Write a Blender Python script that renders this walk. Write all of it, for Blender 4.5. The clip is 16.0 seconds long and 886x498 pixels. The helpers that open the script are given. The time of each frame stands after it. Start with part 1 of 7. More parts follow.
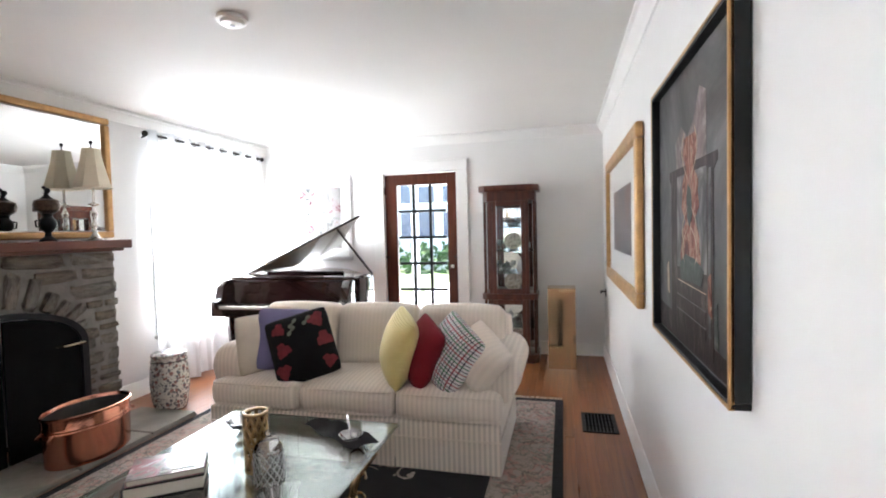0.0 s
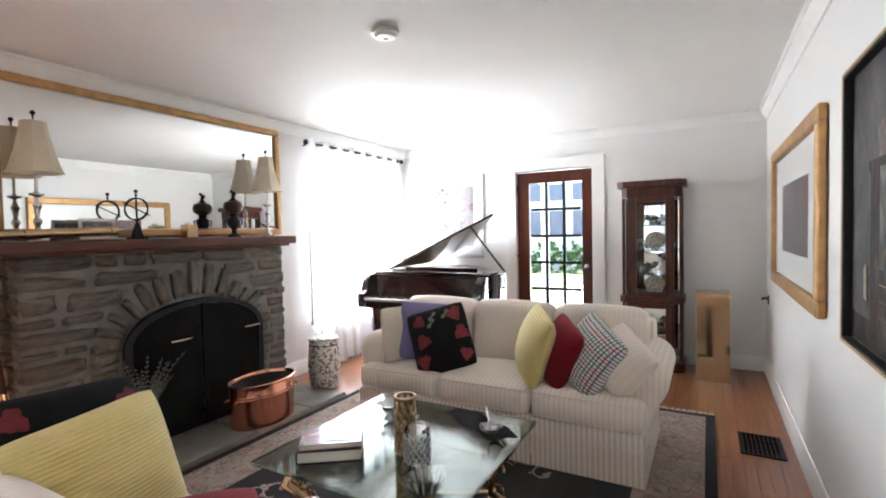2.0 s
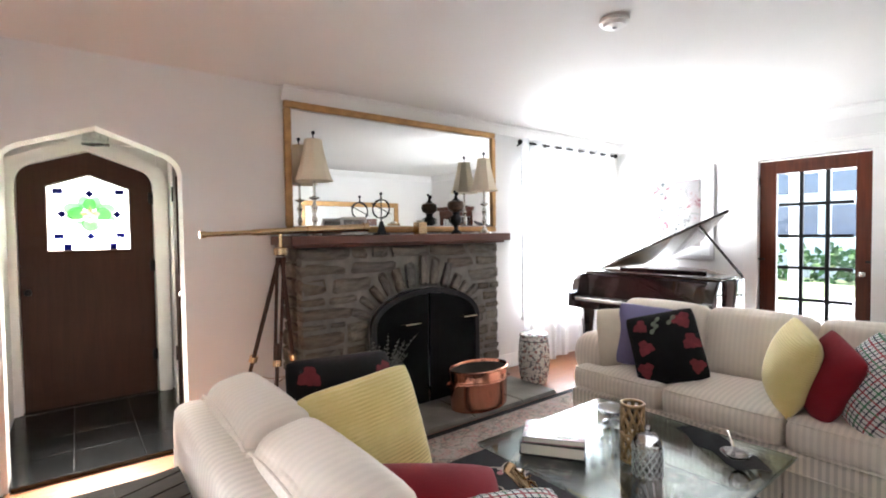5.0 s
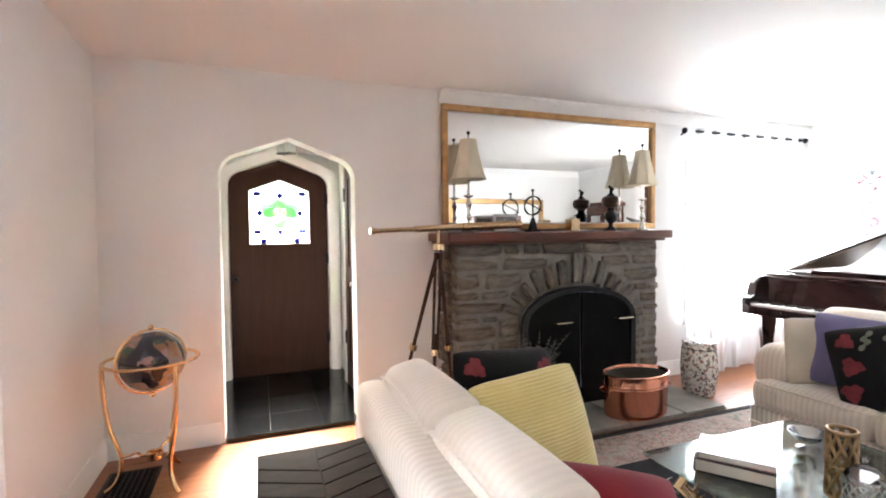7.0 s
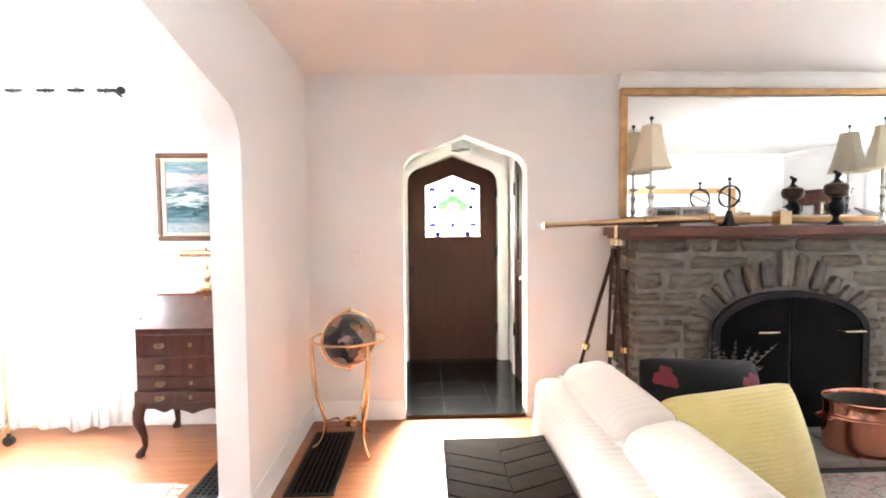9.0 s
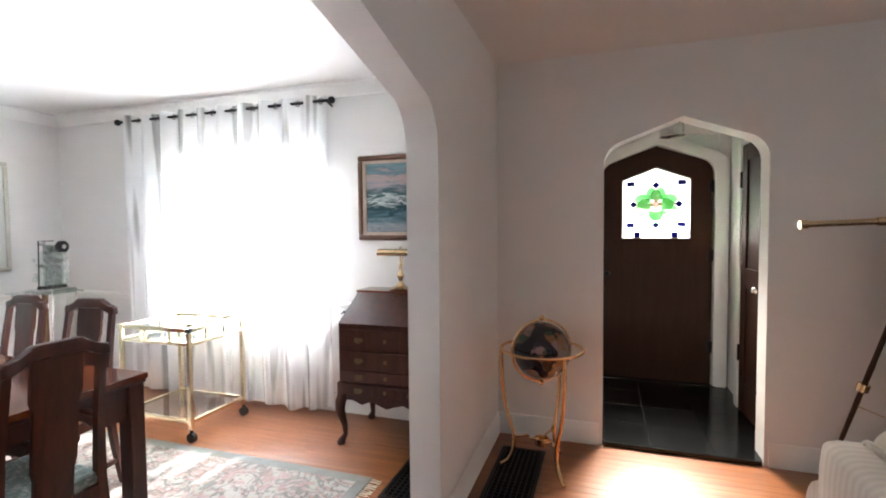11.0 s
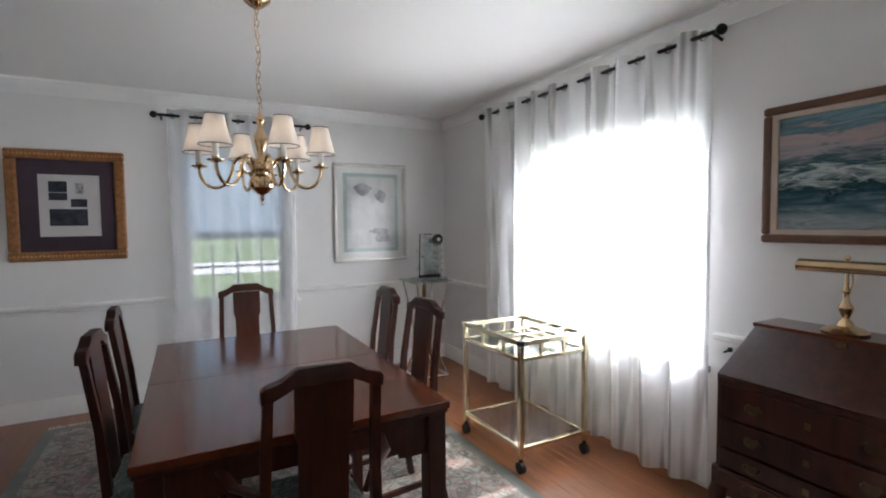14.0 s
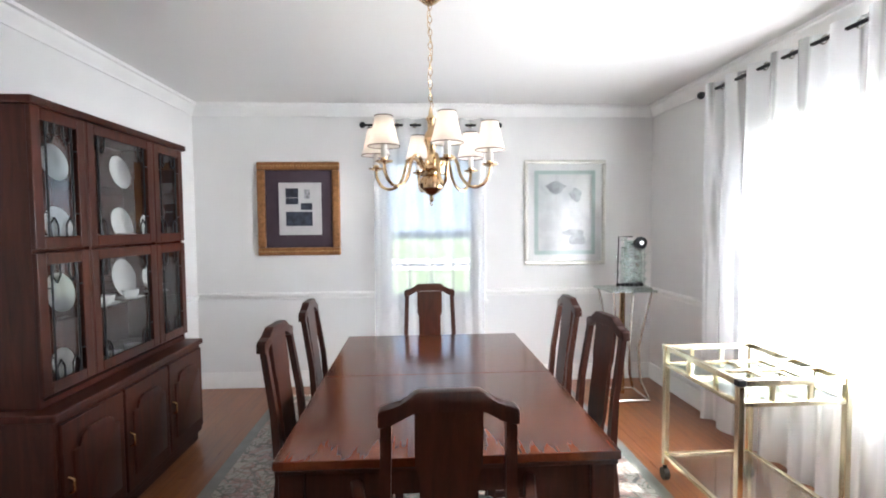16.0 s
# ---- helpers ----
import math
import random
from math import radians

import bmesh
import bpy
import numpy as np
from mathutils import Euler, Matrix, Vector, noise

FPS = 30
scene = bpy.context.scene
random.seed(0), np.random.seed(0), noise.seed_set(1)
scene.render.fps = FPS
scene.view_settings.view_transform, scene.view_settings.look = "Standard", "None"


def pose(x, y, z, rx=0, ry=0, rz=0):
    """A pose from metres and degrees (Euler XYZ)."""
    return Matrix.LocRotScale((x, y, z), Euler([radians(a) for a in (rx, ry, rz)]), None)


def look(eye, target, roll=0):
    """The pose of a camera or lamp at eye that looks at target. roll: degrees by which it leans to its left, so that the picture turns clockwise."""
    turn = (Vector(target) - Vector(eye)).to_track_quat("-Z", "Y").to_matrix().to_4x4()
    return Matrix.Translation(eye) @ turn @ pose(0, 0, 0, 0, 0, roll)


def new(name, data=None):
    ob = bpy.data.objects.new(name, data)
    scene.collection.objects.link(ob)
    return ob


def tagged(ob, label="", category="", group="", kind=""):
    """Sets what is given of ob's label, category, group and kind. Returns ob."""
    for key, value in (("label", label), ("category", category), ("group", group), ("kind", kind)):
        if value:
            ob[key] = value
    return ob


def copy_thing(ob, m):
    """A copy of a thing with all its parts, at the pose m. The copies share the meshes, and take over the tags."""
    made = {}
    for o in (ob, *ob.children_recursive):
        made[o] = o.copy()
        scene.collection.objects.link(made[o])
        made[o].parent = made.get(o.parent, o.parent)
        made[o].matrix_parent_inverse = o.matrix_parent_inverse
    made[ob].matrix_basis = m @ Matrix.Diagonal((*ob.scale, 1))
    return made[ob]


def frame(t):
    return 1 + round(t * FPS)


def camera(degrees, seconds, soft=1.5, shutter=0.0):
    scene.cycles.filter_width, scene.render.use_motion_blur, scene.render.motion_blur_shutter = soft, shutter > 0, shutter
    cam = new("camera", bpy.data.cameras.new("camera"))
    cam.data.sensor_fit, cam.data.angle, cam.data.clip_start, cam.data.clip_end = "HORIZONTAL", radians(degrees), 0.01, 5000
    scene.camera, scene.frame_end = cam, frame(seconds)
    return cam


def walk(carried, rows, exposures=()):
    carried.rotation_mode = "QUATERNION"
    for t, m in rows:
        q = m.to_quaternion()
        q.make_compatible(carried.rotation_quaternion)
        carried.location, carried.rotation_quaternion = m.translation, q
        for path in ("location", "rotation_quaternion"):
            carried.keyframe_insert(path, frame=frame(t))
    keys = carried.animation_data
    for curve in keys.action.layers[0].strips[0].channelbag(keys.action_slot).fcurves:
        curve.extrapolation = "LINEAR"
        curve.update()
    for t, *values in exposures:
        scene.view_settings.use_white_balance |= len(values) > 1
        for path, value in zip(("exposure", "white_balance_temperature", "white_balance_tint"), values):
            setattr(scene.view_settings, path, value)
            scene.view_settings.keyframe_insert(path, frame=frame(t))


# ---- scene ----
cam = camera(85.5, 16.0, soft=1.9)
PATH = [
    (0, (-0.028, 0.069, 1.41), (-0.514, 2.007, 1.332), -1.4),
    (0.5, (-0.046, 0.057, 1.415), (-0.647, 1.963, 1.333), -1.3),
    (1, (-0.058, 0.036, 1.41), (-0.788, 1.896, 1.334), -1.3),
    (1.5, (-0.081, 0.02, 1.406), (-0.931, 1.83, 1.334), -1.3),
    (2, (-0.089, 0.017, 1.405), (-1.057, 1.766, 1.334), -1.2),
    (2.5, (-0.112, 0.003, 1.405), (-1.195, 1.683, 1.336), -1.1),
    (3, (-0.128, -0.012, 1.403), (-1.33, 1.585, 1.336), -1.1),
    (3.5, (-0.145, -0.024, 1.403), (-1.457, 1.484, 1.333), -1.0),
    (4, (-0.159, -0.039, 1.398), (-1.573, 1.374, 1.332), -1.0),
    (6.5, (-0.175, -0.126, 1.414), (-1.977, 0.738, 1.341), -0.5),
    (7, (-0.198, -0.161, 1.404), (-2.064, 0.556, 1.333), -0.6),
    (7.5, (-0.209, -0.193, 1.407), (-2.127, 0.37, 1.335), -0.5),
    (8, (-0.217, -0.222, 1.411), (-2.174, 0.182, 1.333), -0.5),
    (8.5, (-0.215, -0.229, 1.423), (-2.199, 0.005, 1.332), -0.5),
    (11, (-0.489, -0.393, 1.415), (-2.382, -1.032, 1.325), -0.5),
    (11.5, (-0.625, -0.474, 1.406), (-2.427, -1.337, 1.318), -0.5),
    (12, (-0.765, -0.54, 1.417), (-2.436, -1.634, 1.316), -0.5),
    (12.5, (-0.894, -0.629, 1.421), (-2.408, -1.931, 1.318), -0.6),
    (13, (-1.034, -0.697, 1.432), (-2.353, -2.197, 1.33), -0.6),
    (13.5, (-1.164, -0.755, 1.425), (-2.306, -2.394, 1.324), -0.7),
    (14, (-1.284, -0.838, 1.431), (-2.222, -2.6, 1.323), -0.6),
    (14.5, (-1.359, -0.921, 1.429), (-2.066, -2.789, 1.327), -0.6),
    (15, (-1.443, -0.972, 1.44), (-1.907, -2.915, 1.337), -0.6),
    (15.5, (-1.493, -1.007, 1.436), (-1.754, -2.987, 1.335), -0.6),
    (16, (-1.539, -1.034, 1.435), (-1.647, -3.028, 1.336), -0.5),
]
EXPOSURES = [(0, 3.15, 6250, 14), (1.5, 3.1, 6250, 14), (3.5, 3.25, 6250, 14), (4, 3.25, 6250, 14), (6.5, 3.35, 6250, 14), (7.5, 3.85, 6250, 14), (8.5, 4.3, 6250, 14), (10, 3.2, 6250, 14), (11, 2.25, 6250, 14), (11.5, 1.82, 6250, 14), (12, 1.6, 6250, 14), (13, 1.35, 6250, 14), (13.5, 1.05, 6250, 14), (14, 0.78, 6250, 14), (14.5, 0.55, 6250, 14), (15, 0.75, 6250, 14), (15.5, 1.38, 6250, 14), (16, 1.95, 6250, 14)]

walk(cam, [(t, look(eye, target, roll)) for t, eye, target, roll in PATH], EXPOSURES)

# ---- light ----
world = bpy.data.worlds.new("world")
scene.world = world
world.use_nodes = True
sky = world.node_tree.nodes.new("ShaderNodeTexSky")
sky.sky_type, sky.sun_disc = "NISHITA", False
sky.sun_elevation, sky.sun_rotation = radians(37.6), radians(270)
world.node_tree.links.new(sky.outputs[0], world.node_tree.nodes["Background"].inputs[0])
world.node_tree.nodes["Background"].inputs[1].default_value = 0.15

SUN_WAY = Vector((0.78, 0.0, -0.60))
sun = new("sun", bpy.data.lights.new("sun", "SUN"))
sun.data.energy, sun.data.angle, sun.data.color = 5.0, radians(0.5), (1.0, 0.93, 0.82)
sun.matrix_world = look((-12, -1, 9), Vector((-12, -1, 9)) + SUN_WAY)


def window_light(name, eye, aim, wide, high, watts, colour=(0.93, 0.97, 1.0)):
    lamp = new(name, bpy.data.lights.new(name, "AREA"))
    lamp.data.shape, lamp.data.size, lamp.data.size_y = "RECTANGLE", wide, high
    lamp.data.energy, lamp.data.color = watts, colour
    lamp.matrix_world = look(eye, aim)
    return lamp


window_light("skylight_living", (-3.99, 4.5, 1.32), (0, 4.5, 1.1), 1.5, 1.6, 31)
dining = window_light("skylight_dining", (-3.97, -3.11, 1.26), (-2.6, -3.11, 0.80), 1.28, 1.14, 60)
dining.data.spread = radians(146)
window_light("skylight_dining_south", (-1.67, -5.455, 1.67), (-1.67, 0, 1.5), 0.70, 0.62, 0.55)
window_light("skylight_french_door", (-1.66, 5.68, 1.2), (-1.66, 0, 1.2), 0.6, 1.5, 1.6)

# sun and sky through the frosted light of the entry door
entry = window_light("skylight_entry_door", (-5.13, 0.04, 1.62), (-3.2, 0.0, 0.0), 0.52, 0.55, 9, (1.0, 0.93, 0.78))
entry.data.spread = radians(52)

# ---- materials ----
MATS = {}


def nodes_of(name):
    m = bpy.data.materials.new(name)
    m.use_nodes = True
    nt = m.node_tree
    return m, nt, nt.nodes["Principled BSDF"]


def link(nt, a, b):
    nt.links.new(a, b)


def coords(nt, scale=(1, 1, 1), turn=(0, 0, 0)):
    tc = nt.nodes.new("ShaderNodeTexCoord")
    mp = nt.nodes.new("ShaderNodeMapping")
    mp.inputs["Scale"].default_value = scale
    mp.inputs["Rotation"].default_value = turn
    link(nt, tc.outputs["Object"], mp.inputs["Vector"])
    return mp.outputs["Vector"]


def noise_tex(nt, vec, scale, detail=4, rough=0.55, distort=0):
    n = nt.nodes.new("ShaderNodeTexNoise")
    n.inputs["Scale"].default_value = scale
    n.inputs["Detail"].default_value = detail
    n.inputs["Roughness"].default_value = rough
    n.inputs["Distortion"].default_value = distort
    link(nt, vec, n.inputs["Vector"])
    return n.outputs["Fac"]


def ramp(nt, fac, *stops):
    r = nt.nodes.new("ShaderNodeValToRGB")
    el = r.color_ramp.elements
    while len(el) < len(stops):
        el.new(0.5)
    for e, (p, c) in zip(el, stops):
        e.position, e.color = p, (*c, 1) if len(c) == 3 else c
    link(nt, fac, r.inputs["Fac"])
    return r.outputs["Color"]


def mix(nt, fac, a, b, how="MIX"):
    m = nt.nodes.new("ShaderNodeMix")
    m.data_type, m.blend_type = "RGBA", how
    for sock, v in ((m.inputs[0], fac), (m.inputs[6], a), (m.inputs[7], b)):
        if isinstance(v, (int, float)):
            sock.default_value = v
        elif isinstance(v, tuple):
            sock.default_value = (*v, 1) if len(v) == 3 else v
        else:
            link(nt, v, sock)
    return m.outputs[2]


def math_node(nt, op, a, b=0.0, c=0.0):
    m = nt.nodes.new("ShaderNodeMath")
    m.operation = op
    for sock, v in zip(m.inputs, (a, b, c)):
        if isinstance(v, (int, float)):
            sock.default_value = v
        else:
            link(nt, v, sock)
    return m.outputs[0]


def bump(nt, p, height, strength, dist=0.01):
    b = nt.nodes.new("ShaderNodeBump")
    b.inputs["Strength"].default_value, b.inputs["Distance"].default_value = strength, dist
    link(nt, height, b.inputs["Height"])
    link(nt, b.outputs[0], p.inputs["Normal"])


def rand_tint(nt, col, amount):
    oi = nt.nodes.new("ShaderNodeObjectInfo")
    v = math_node(nt, "MULTIPLY_ADD", oi.outputs["Random"], 2 * amount, 1 - amount)
    h = nt.nodes.new("ShaderNodeHueSaturation")
    link(nt, v, h.inputs["Value"])
    link(nt, col, h.inputs["Color"])
    return h.outputs[0]


def plain(name, col, rough=0.5, metal=0.0, var=0.08, scale=6, bumps=0.05, bscale=90, rand=0.0, coat=0.0, sheen=0.0, spec=0.5):
    """Paint, metal, stone or cloth: two scales of unevenness in colour, and fine relief."""
    m, nt, p = nodes_of(name)
    v = coords(nt)
    big = noise_tex(nt, v, scale, 5)
    lo, hi = tuple(c * (1 - var) for c in col), tuple(min(1, c * (1 + var)) for c in col)
    c = ramp(nt, big, (0.3, lo), (0.7, hi))
    if rand:
        c = rand_tint(nt, c, rand)
    link(nt, c, p.inputs["Base Color"])
    fine = noise_tex(nt, v, bscale, 3)
    r = math_node(nt, "MULTIPLY_ADD", fine, 0.16, rough - 0.08)
    link(nt, r, p.inputs["Roughness"])
    p.inputs["Metallic"].default_value = metal
    p.inputs["Coat Weight"].default_value = coat
    p.inputs["Sheen Weight"].default_value = sheen
    p.inputs["Specular IOR Level"].default_value = spec
    if bumps:
        bump(nt, p, fine, bumps)
    MATS[name] = m
    return m


def wood(name, dark, light, stretch=(40, 2.5, 40), rough=0.3, coat=0.3, rand=0.0, bumps=0.05, spec=0.5):
    m, nt, p = nodes_of(name)
    v = coords(nt, stretch)
    if rand:
        oi = nt.nodes.new("ShaderNodeObjectInfo")
        add = nt.nodes.new("ShaderNodeVectorMath")
        add.operation = "ADD"
        sc = math_node(nt, "MULTIPLY", oi.outputs["Random"], 60)
        link(nt, v, add.inputs[0])
        link(nt, sc, add.inputs[1])
        v = add.outputs[0]
    g = noise_tex(nt, v, 1.0, 6, 0.6, 0.6)
    big = noise_tex(nt, coords(nt), 2.2, 3)
    c = ramp(nt, g, (0.28, dark), (0.72, light))
    c = mix(nt, math_node(nt, "MULTIPLY", big, 0.35), c, tuple(x * 0.6 for x in dark), "MIX")
    if rand:
        c = rand_tint(nt, c, rand)
    link(nt, c, p.inputs["Base Color"])
    link(nt, math_node(nt, "MULTIPLY_ADD", g, 0.15, rough - 0.07), p.inputs["Roughness"])
    p.inputs["Coat Weight"].default_value, p.inputs["Coat Roughness"].default_value = coat, 0.12
    p.inputs["Specular IOR Level"].default_value = spec
    bump(nt, p, g, bumps, 0.004)
    MATS[name] = m
    return m


WALL = plain("wall_paint", (0.765, 0.755, 0.74), 0.6, var=0.025, scale=1.2, bumps=0.06, bscale=140)
CEIL = plain("ceiling_paint", (0.79, 0.775, 0.75), 0.75, var=0.02, scale=0.9, bumps=0.05, bscale=120)
TRIM = plain("trim_paint", (0.82, 0.81, 0.79), 0.35, var=0.03, scale=5, bumps=0.03)
BOARD = wood("oak_floor", (0.185, 0.058, 0.018), (0.365, 0.128, 0.040), (38, 1.6, 38), 0.30, 0.35, 0.08, 0.03)
SUBFLOOR = plain("floor_joint", (0.12, 0.046, 0.018), 0.7)
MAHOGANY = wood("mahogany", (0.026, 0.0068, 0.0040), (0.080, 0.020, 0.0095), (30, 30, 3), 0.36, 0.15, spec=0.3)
CHINA_WOOD = wood("dark_cabinet_mahogany", (0.030, 0.0064, 0.0034), (0.084, 0.0190, 0.0085), (30, 30, 3), 0.4, 0.1, spec=0.2)
CURIO_WOOD = wood("curio_mahogany", (0.040, 0.0098, 0.0055), (0.125, 0.032, 0.014), (30, 30, 3), 0.34, 0.2, spec=0.35)
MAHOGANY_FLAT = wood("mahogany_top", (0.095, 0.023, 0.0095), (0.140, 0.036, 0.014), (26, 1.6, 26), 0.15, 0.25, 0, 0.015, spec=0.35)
CHERRY = wood("cherry_door", (0.060, 0.012, 0.006), (0.125, 0.030, 0.012), (30, 30, 2), 0.35, 0.2, spec=0.3)
MANTEL_WOOD = wood("mantel_wood", (0.085, 0.025, 0.015), (0.17, 0.055, 0.03), (30, 2, 30), 0.4, 0.2)
DARK_OAK = wood("dark_oak", (0.045, 0.022, 0.012), (0.095, 0.047, 0.024), (30, 30, 2.5), 0.4, 0.2)
EBONY = wood("dark_stained_parquet", (0.015, 0.0075, 0.005), (0.034, 0.018, 0.012), (24, 6, 24), 0.6, 0.0, 0.15, spec=0.03)
PIANO = plain("piano_lacquer", (0.018, 0.006, 0.006), 0.12, var=0.2, bumps=0.0, coat=1.0)
BLACK_METAL = plain("black_iron", (0.012, 0.012, 0.013), 0.45, 0.6, var=0.2, bumps=0.08)
BLACK_PAINT = plain("black_paint", (0.010, 0.0095, 0.0095), 0.45, var=0.2, spec=0.25)
BRASS = plain("polished_brass", (0.64, 0.46, 0.27), 0.17, 1.0, var=0.07, bumps=0.01)
BRIGHT_BRASS = plain("pale_brass", (0.80, 0.72, 0.50), 0.16, 1.0, var=0.05, bumps=0.01)
COPPER_BRASS = plain("antique_brass", (0.74, 0.48, 0.25), 0.24, 1.0, var=0.12, bumps=0.02)
COPPER = plain("copper", (0.68, 0.31, 0.21), 0.2, 1.0, var=0.05, scale=4, bumps=0, bscale=8)
ANTIQUE_GOLD = plain("antique_gold", (0.34, 0.23, 0.12), 0.35, 1.0, var=0.25, scale=30, bumps=0.05)
TIN = plain("tarnished_tin", (0.10, 0.10, 0.09), 0.5, 0.7, var=0.25)
STEEL = plain("brushed_nickel", (0.62, 0.60, 0.56), 0.25, 1.0, var=0.05, bumps=0.02)
GOLD_LEAF = plain("gold_leaf_frame", (0.47, 0.27, 0.11), 0.42, 0.55, var=0.2, scale=14, bumps=0.15, bscale=60)
LINEN = plain("lamp_shade_linen", (0.72, 0.64, 0.49), 0.8, var=0.05, bumps=0.1, bscale=300)
WHITE_CHINA = plain("white_china", (0.70, 0.70, 0.68), 0.15, var=0.04, bumps=0.0)
PLASTIC = plain("white_plastic", (0.75, 0.75, 0.72), 0.35, var=0.03, bumps=0)
SLATE = plain("black_slate", (0.006, 0.0065, 0.007), 0.13, var=0.35, scale=5, bumps=0.015, bscale=12, rand=0.15, spec=0.35)
GROUT = plain("dark_grout", (0.009, 0.009, 0.009), 0.45)
ENTRY_WOOD = wood("entry_door_wood", (0.032, 0.0118, 0.0065), (0.052, 0.0195, 0.0102), (30, 30, 2.5), 0.5, 0.0, spec=0.2)
MORTAR = plain("mortar", (0.20, 0.184, 0.164), 0.95, var=0.22, scale=9, bumps=0.5, bscale=40)
HEARTHSTONE = plain("hearth_stone", (0.20, 0.19, 0.165), 0.7, var=0.25, scale=4, bumps=0.3, bscale=30, rand=0.12)
SOOT_AND_SHADE = plain("soot_and_shade", (0.009, 0.0085, 0.008), 0.95, var=0.3, bumps=0.3, spec=0.1)
RUBBER = plain("black_rubber", (0.015, 0.015, 0.015), 0.5)
PAPER = plain("book_pages", (0.72, 0.69, 0.62), 0.8, var=0.06)
BLACK_CLOTH = plain("black_cloth", (0.012, 0.011, 0.012), 0.9, var=0.2, bumps=0.3, bscale=260, sheen=0.06, spec=0.15)
LAVENDER = plain("lavender_cloth", (0.20, 0.185, 0.36), 0.85, var=0.1, bumps=0.3, bscale=220, sheen=0.3)
BURGUNDY = plain("burgundy_cloth", (0.22, 0.012, 0.020), 0.85, var=0.12, bumps=0.25, bscale=220, sheen=0.08, spec=0.2)
CREAM = plain("cream_cloth", (0.70, 0.62, 0.50), 0.85, var=0.06, bumps=0.3, bscale=240, sheen=0.2)
RED_CLOTH = plain("red_petal_cloth", (0.17, 0.022, 0.028), 0.85, var=0.25, scale=25, bumps=0.25, bscale=220)
LEAF_CLOTH = plain("sage_leaf_cloth", (0.12, 0.14, 0.10), 0.85, var=0.35, scale=25, bumps=0.2)
FERN = plain("dried_fern", (0.10, 0.10, 0.085), 0.8, var=0.3)
GRASS = plain("grass", (0.19, 0.25, 0.115), 0.9, var=0.35, scale=1.5, bumps=0.4)
PAVING = plain("patio_paving", (0.70, 0.69, 0.66), 0.85, var=0.15, scale=1.5, bumps=0.2)
HEDGE = plain("hedge_leaves", (0.05, 0.10, 0.03), 0.9, var=0.5, scale=7, bumps=0.8, bscale=14)
SIDING = plain("white_siding", (0.62, 0.62, 0.61), 0.6, var=0.1)


def field_stone():
    """Weathered schist: each stone greyer or browner than the next, with rust and pale crusts."""
    m, nt, p = nodes_of("field_stone")
    v = coords(nt)
    oi = nt.nodes.new("ShaderNodeObjectInfo")
    base = ramp(nt, oi.outputs["Random"], (0.0, (0.120, 0.113, 0.104)), (0.35, (0.180, 0.164, 0.143)), (0.7, (0.155, 0.130, 0.104)), (1.0, (0.215, 0.199, 0.175)))
    cloud = ramp(nt, noise_tex(nt, v, 2.4, 6, 0.62), (0.35, (0.60, 0.58, 0.56)), (0.65, (1.25, 1.22, 1.16)))
    c = mix(nt, 1.0, base, cloud, "MULTIPLY")
    rust = ramp(nt, noise_tex(nt, v, 1.7, 4), (0.55, (0, 0, 0)), (0.72, (0.55, 0.55, 0.55)))
    c = mix(nt, rust, c, (0.17, 0.098, 0.055))
    link(nt, c, p.inputs["Base Color"])
    p.inputs["Roughness"].default_value, p.inputs["Specular IOR Level"].default_value = 0.8, 0.35
    h = math_node(nt, "ADD", noise_tex(nt, v, 3.2, 7, 0.65), math_node(nt, "MULTIPLY", noise_tex(nt, v, 14, 5), 0.4))
    bump(nt, p, h, 0.8, 0.03)
    return m


STONE = field_stone()


def velvet_yellow():
    m, nt, p = nodes_of("yellow_ribbed_cloth")
    v = coords(nt)
    w = nt.nodes.new("ShaderNodeTexWave")
    w.bands_direction = "Z"
    w.inputs["Scale"].default_value, w.inputs["Distortion"].default_value = 26, 1.2
    link(nt, v, w.inputs["Vector"])
    c = ramp(nt, noise_tex(nt, v, 5), (0.3, (0.66, 0.535, 0.19)), (0.7, (0.76, 0.635, 0.27)))
    link(nt, c, p.inputs["Base Color"])
    p.inputs["Roughness"].default_value, p.inputs["Sheen Weight"].default_value = 0.8, 0.3
    bump(nt, p, w.outputs["Fac"], 0.35, 0.008)
    return m


def striped_sofa(name, deep):
    m, nt, p = nodes_of(name)
    v = coords(nt)
    sep = nt.nodes.new("ShaderNodeSeparateXYZ")
    link(nt, v, sep.inputs[0])
    s = math_node(nt, "SINE", math_node(nt, "MULTIPLY", sep.outputs["X"], 2 * math.pi / 0.030))
    s = math_node(nt, "MULTIPLY_ADD", s, 2.0, 0.5)
    s.node.use_clamp = True
    c = mix(nt, s, tuple(x * (1 - deep) for x in (0.84, 0.755, 0.66)), (0.84, 0.755, 0.66))
    c = mix(nt, math_node(nt, "MULTIPLY", noise_tex(nt, v, 3.5), 0.12), c, (0.54, 0.46, 0.37))
    link(nt, c, p.inputs["Base Color"])
    link(nt, math_node(nt, "MULTIPLY_ADD", s, -0.12, 0.85), p.inputs["Roughness"])
    p.inputs["Sheen Weight"].default_value = 0.25
    h = math_node(nt, "ADD", noise_tex(nt, v, 240), math_node(nt, "MULTIPLY", noise_tex(nt, v, 11), 2.5))
    bump(nt, p, h, 0.3, 0.008)
    return m


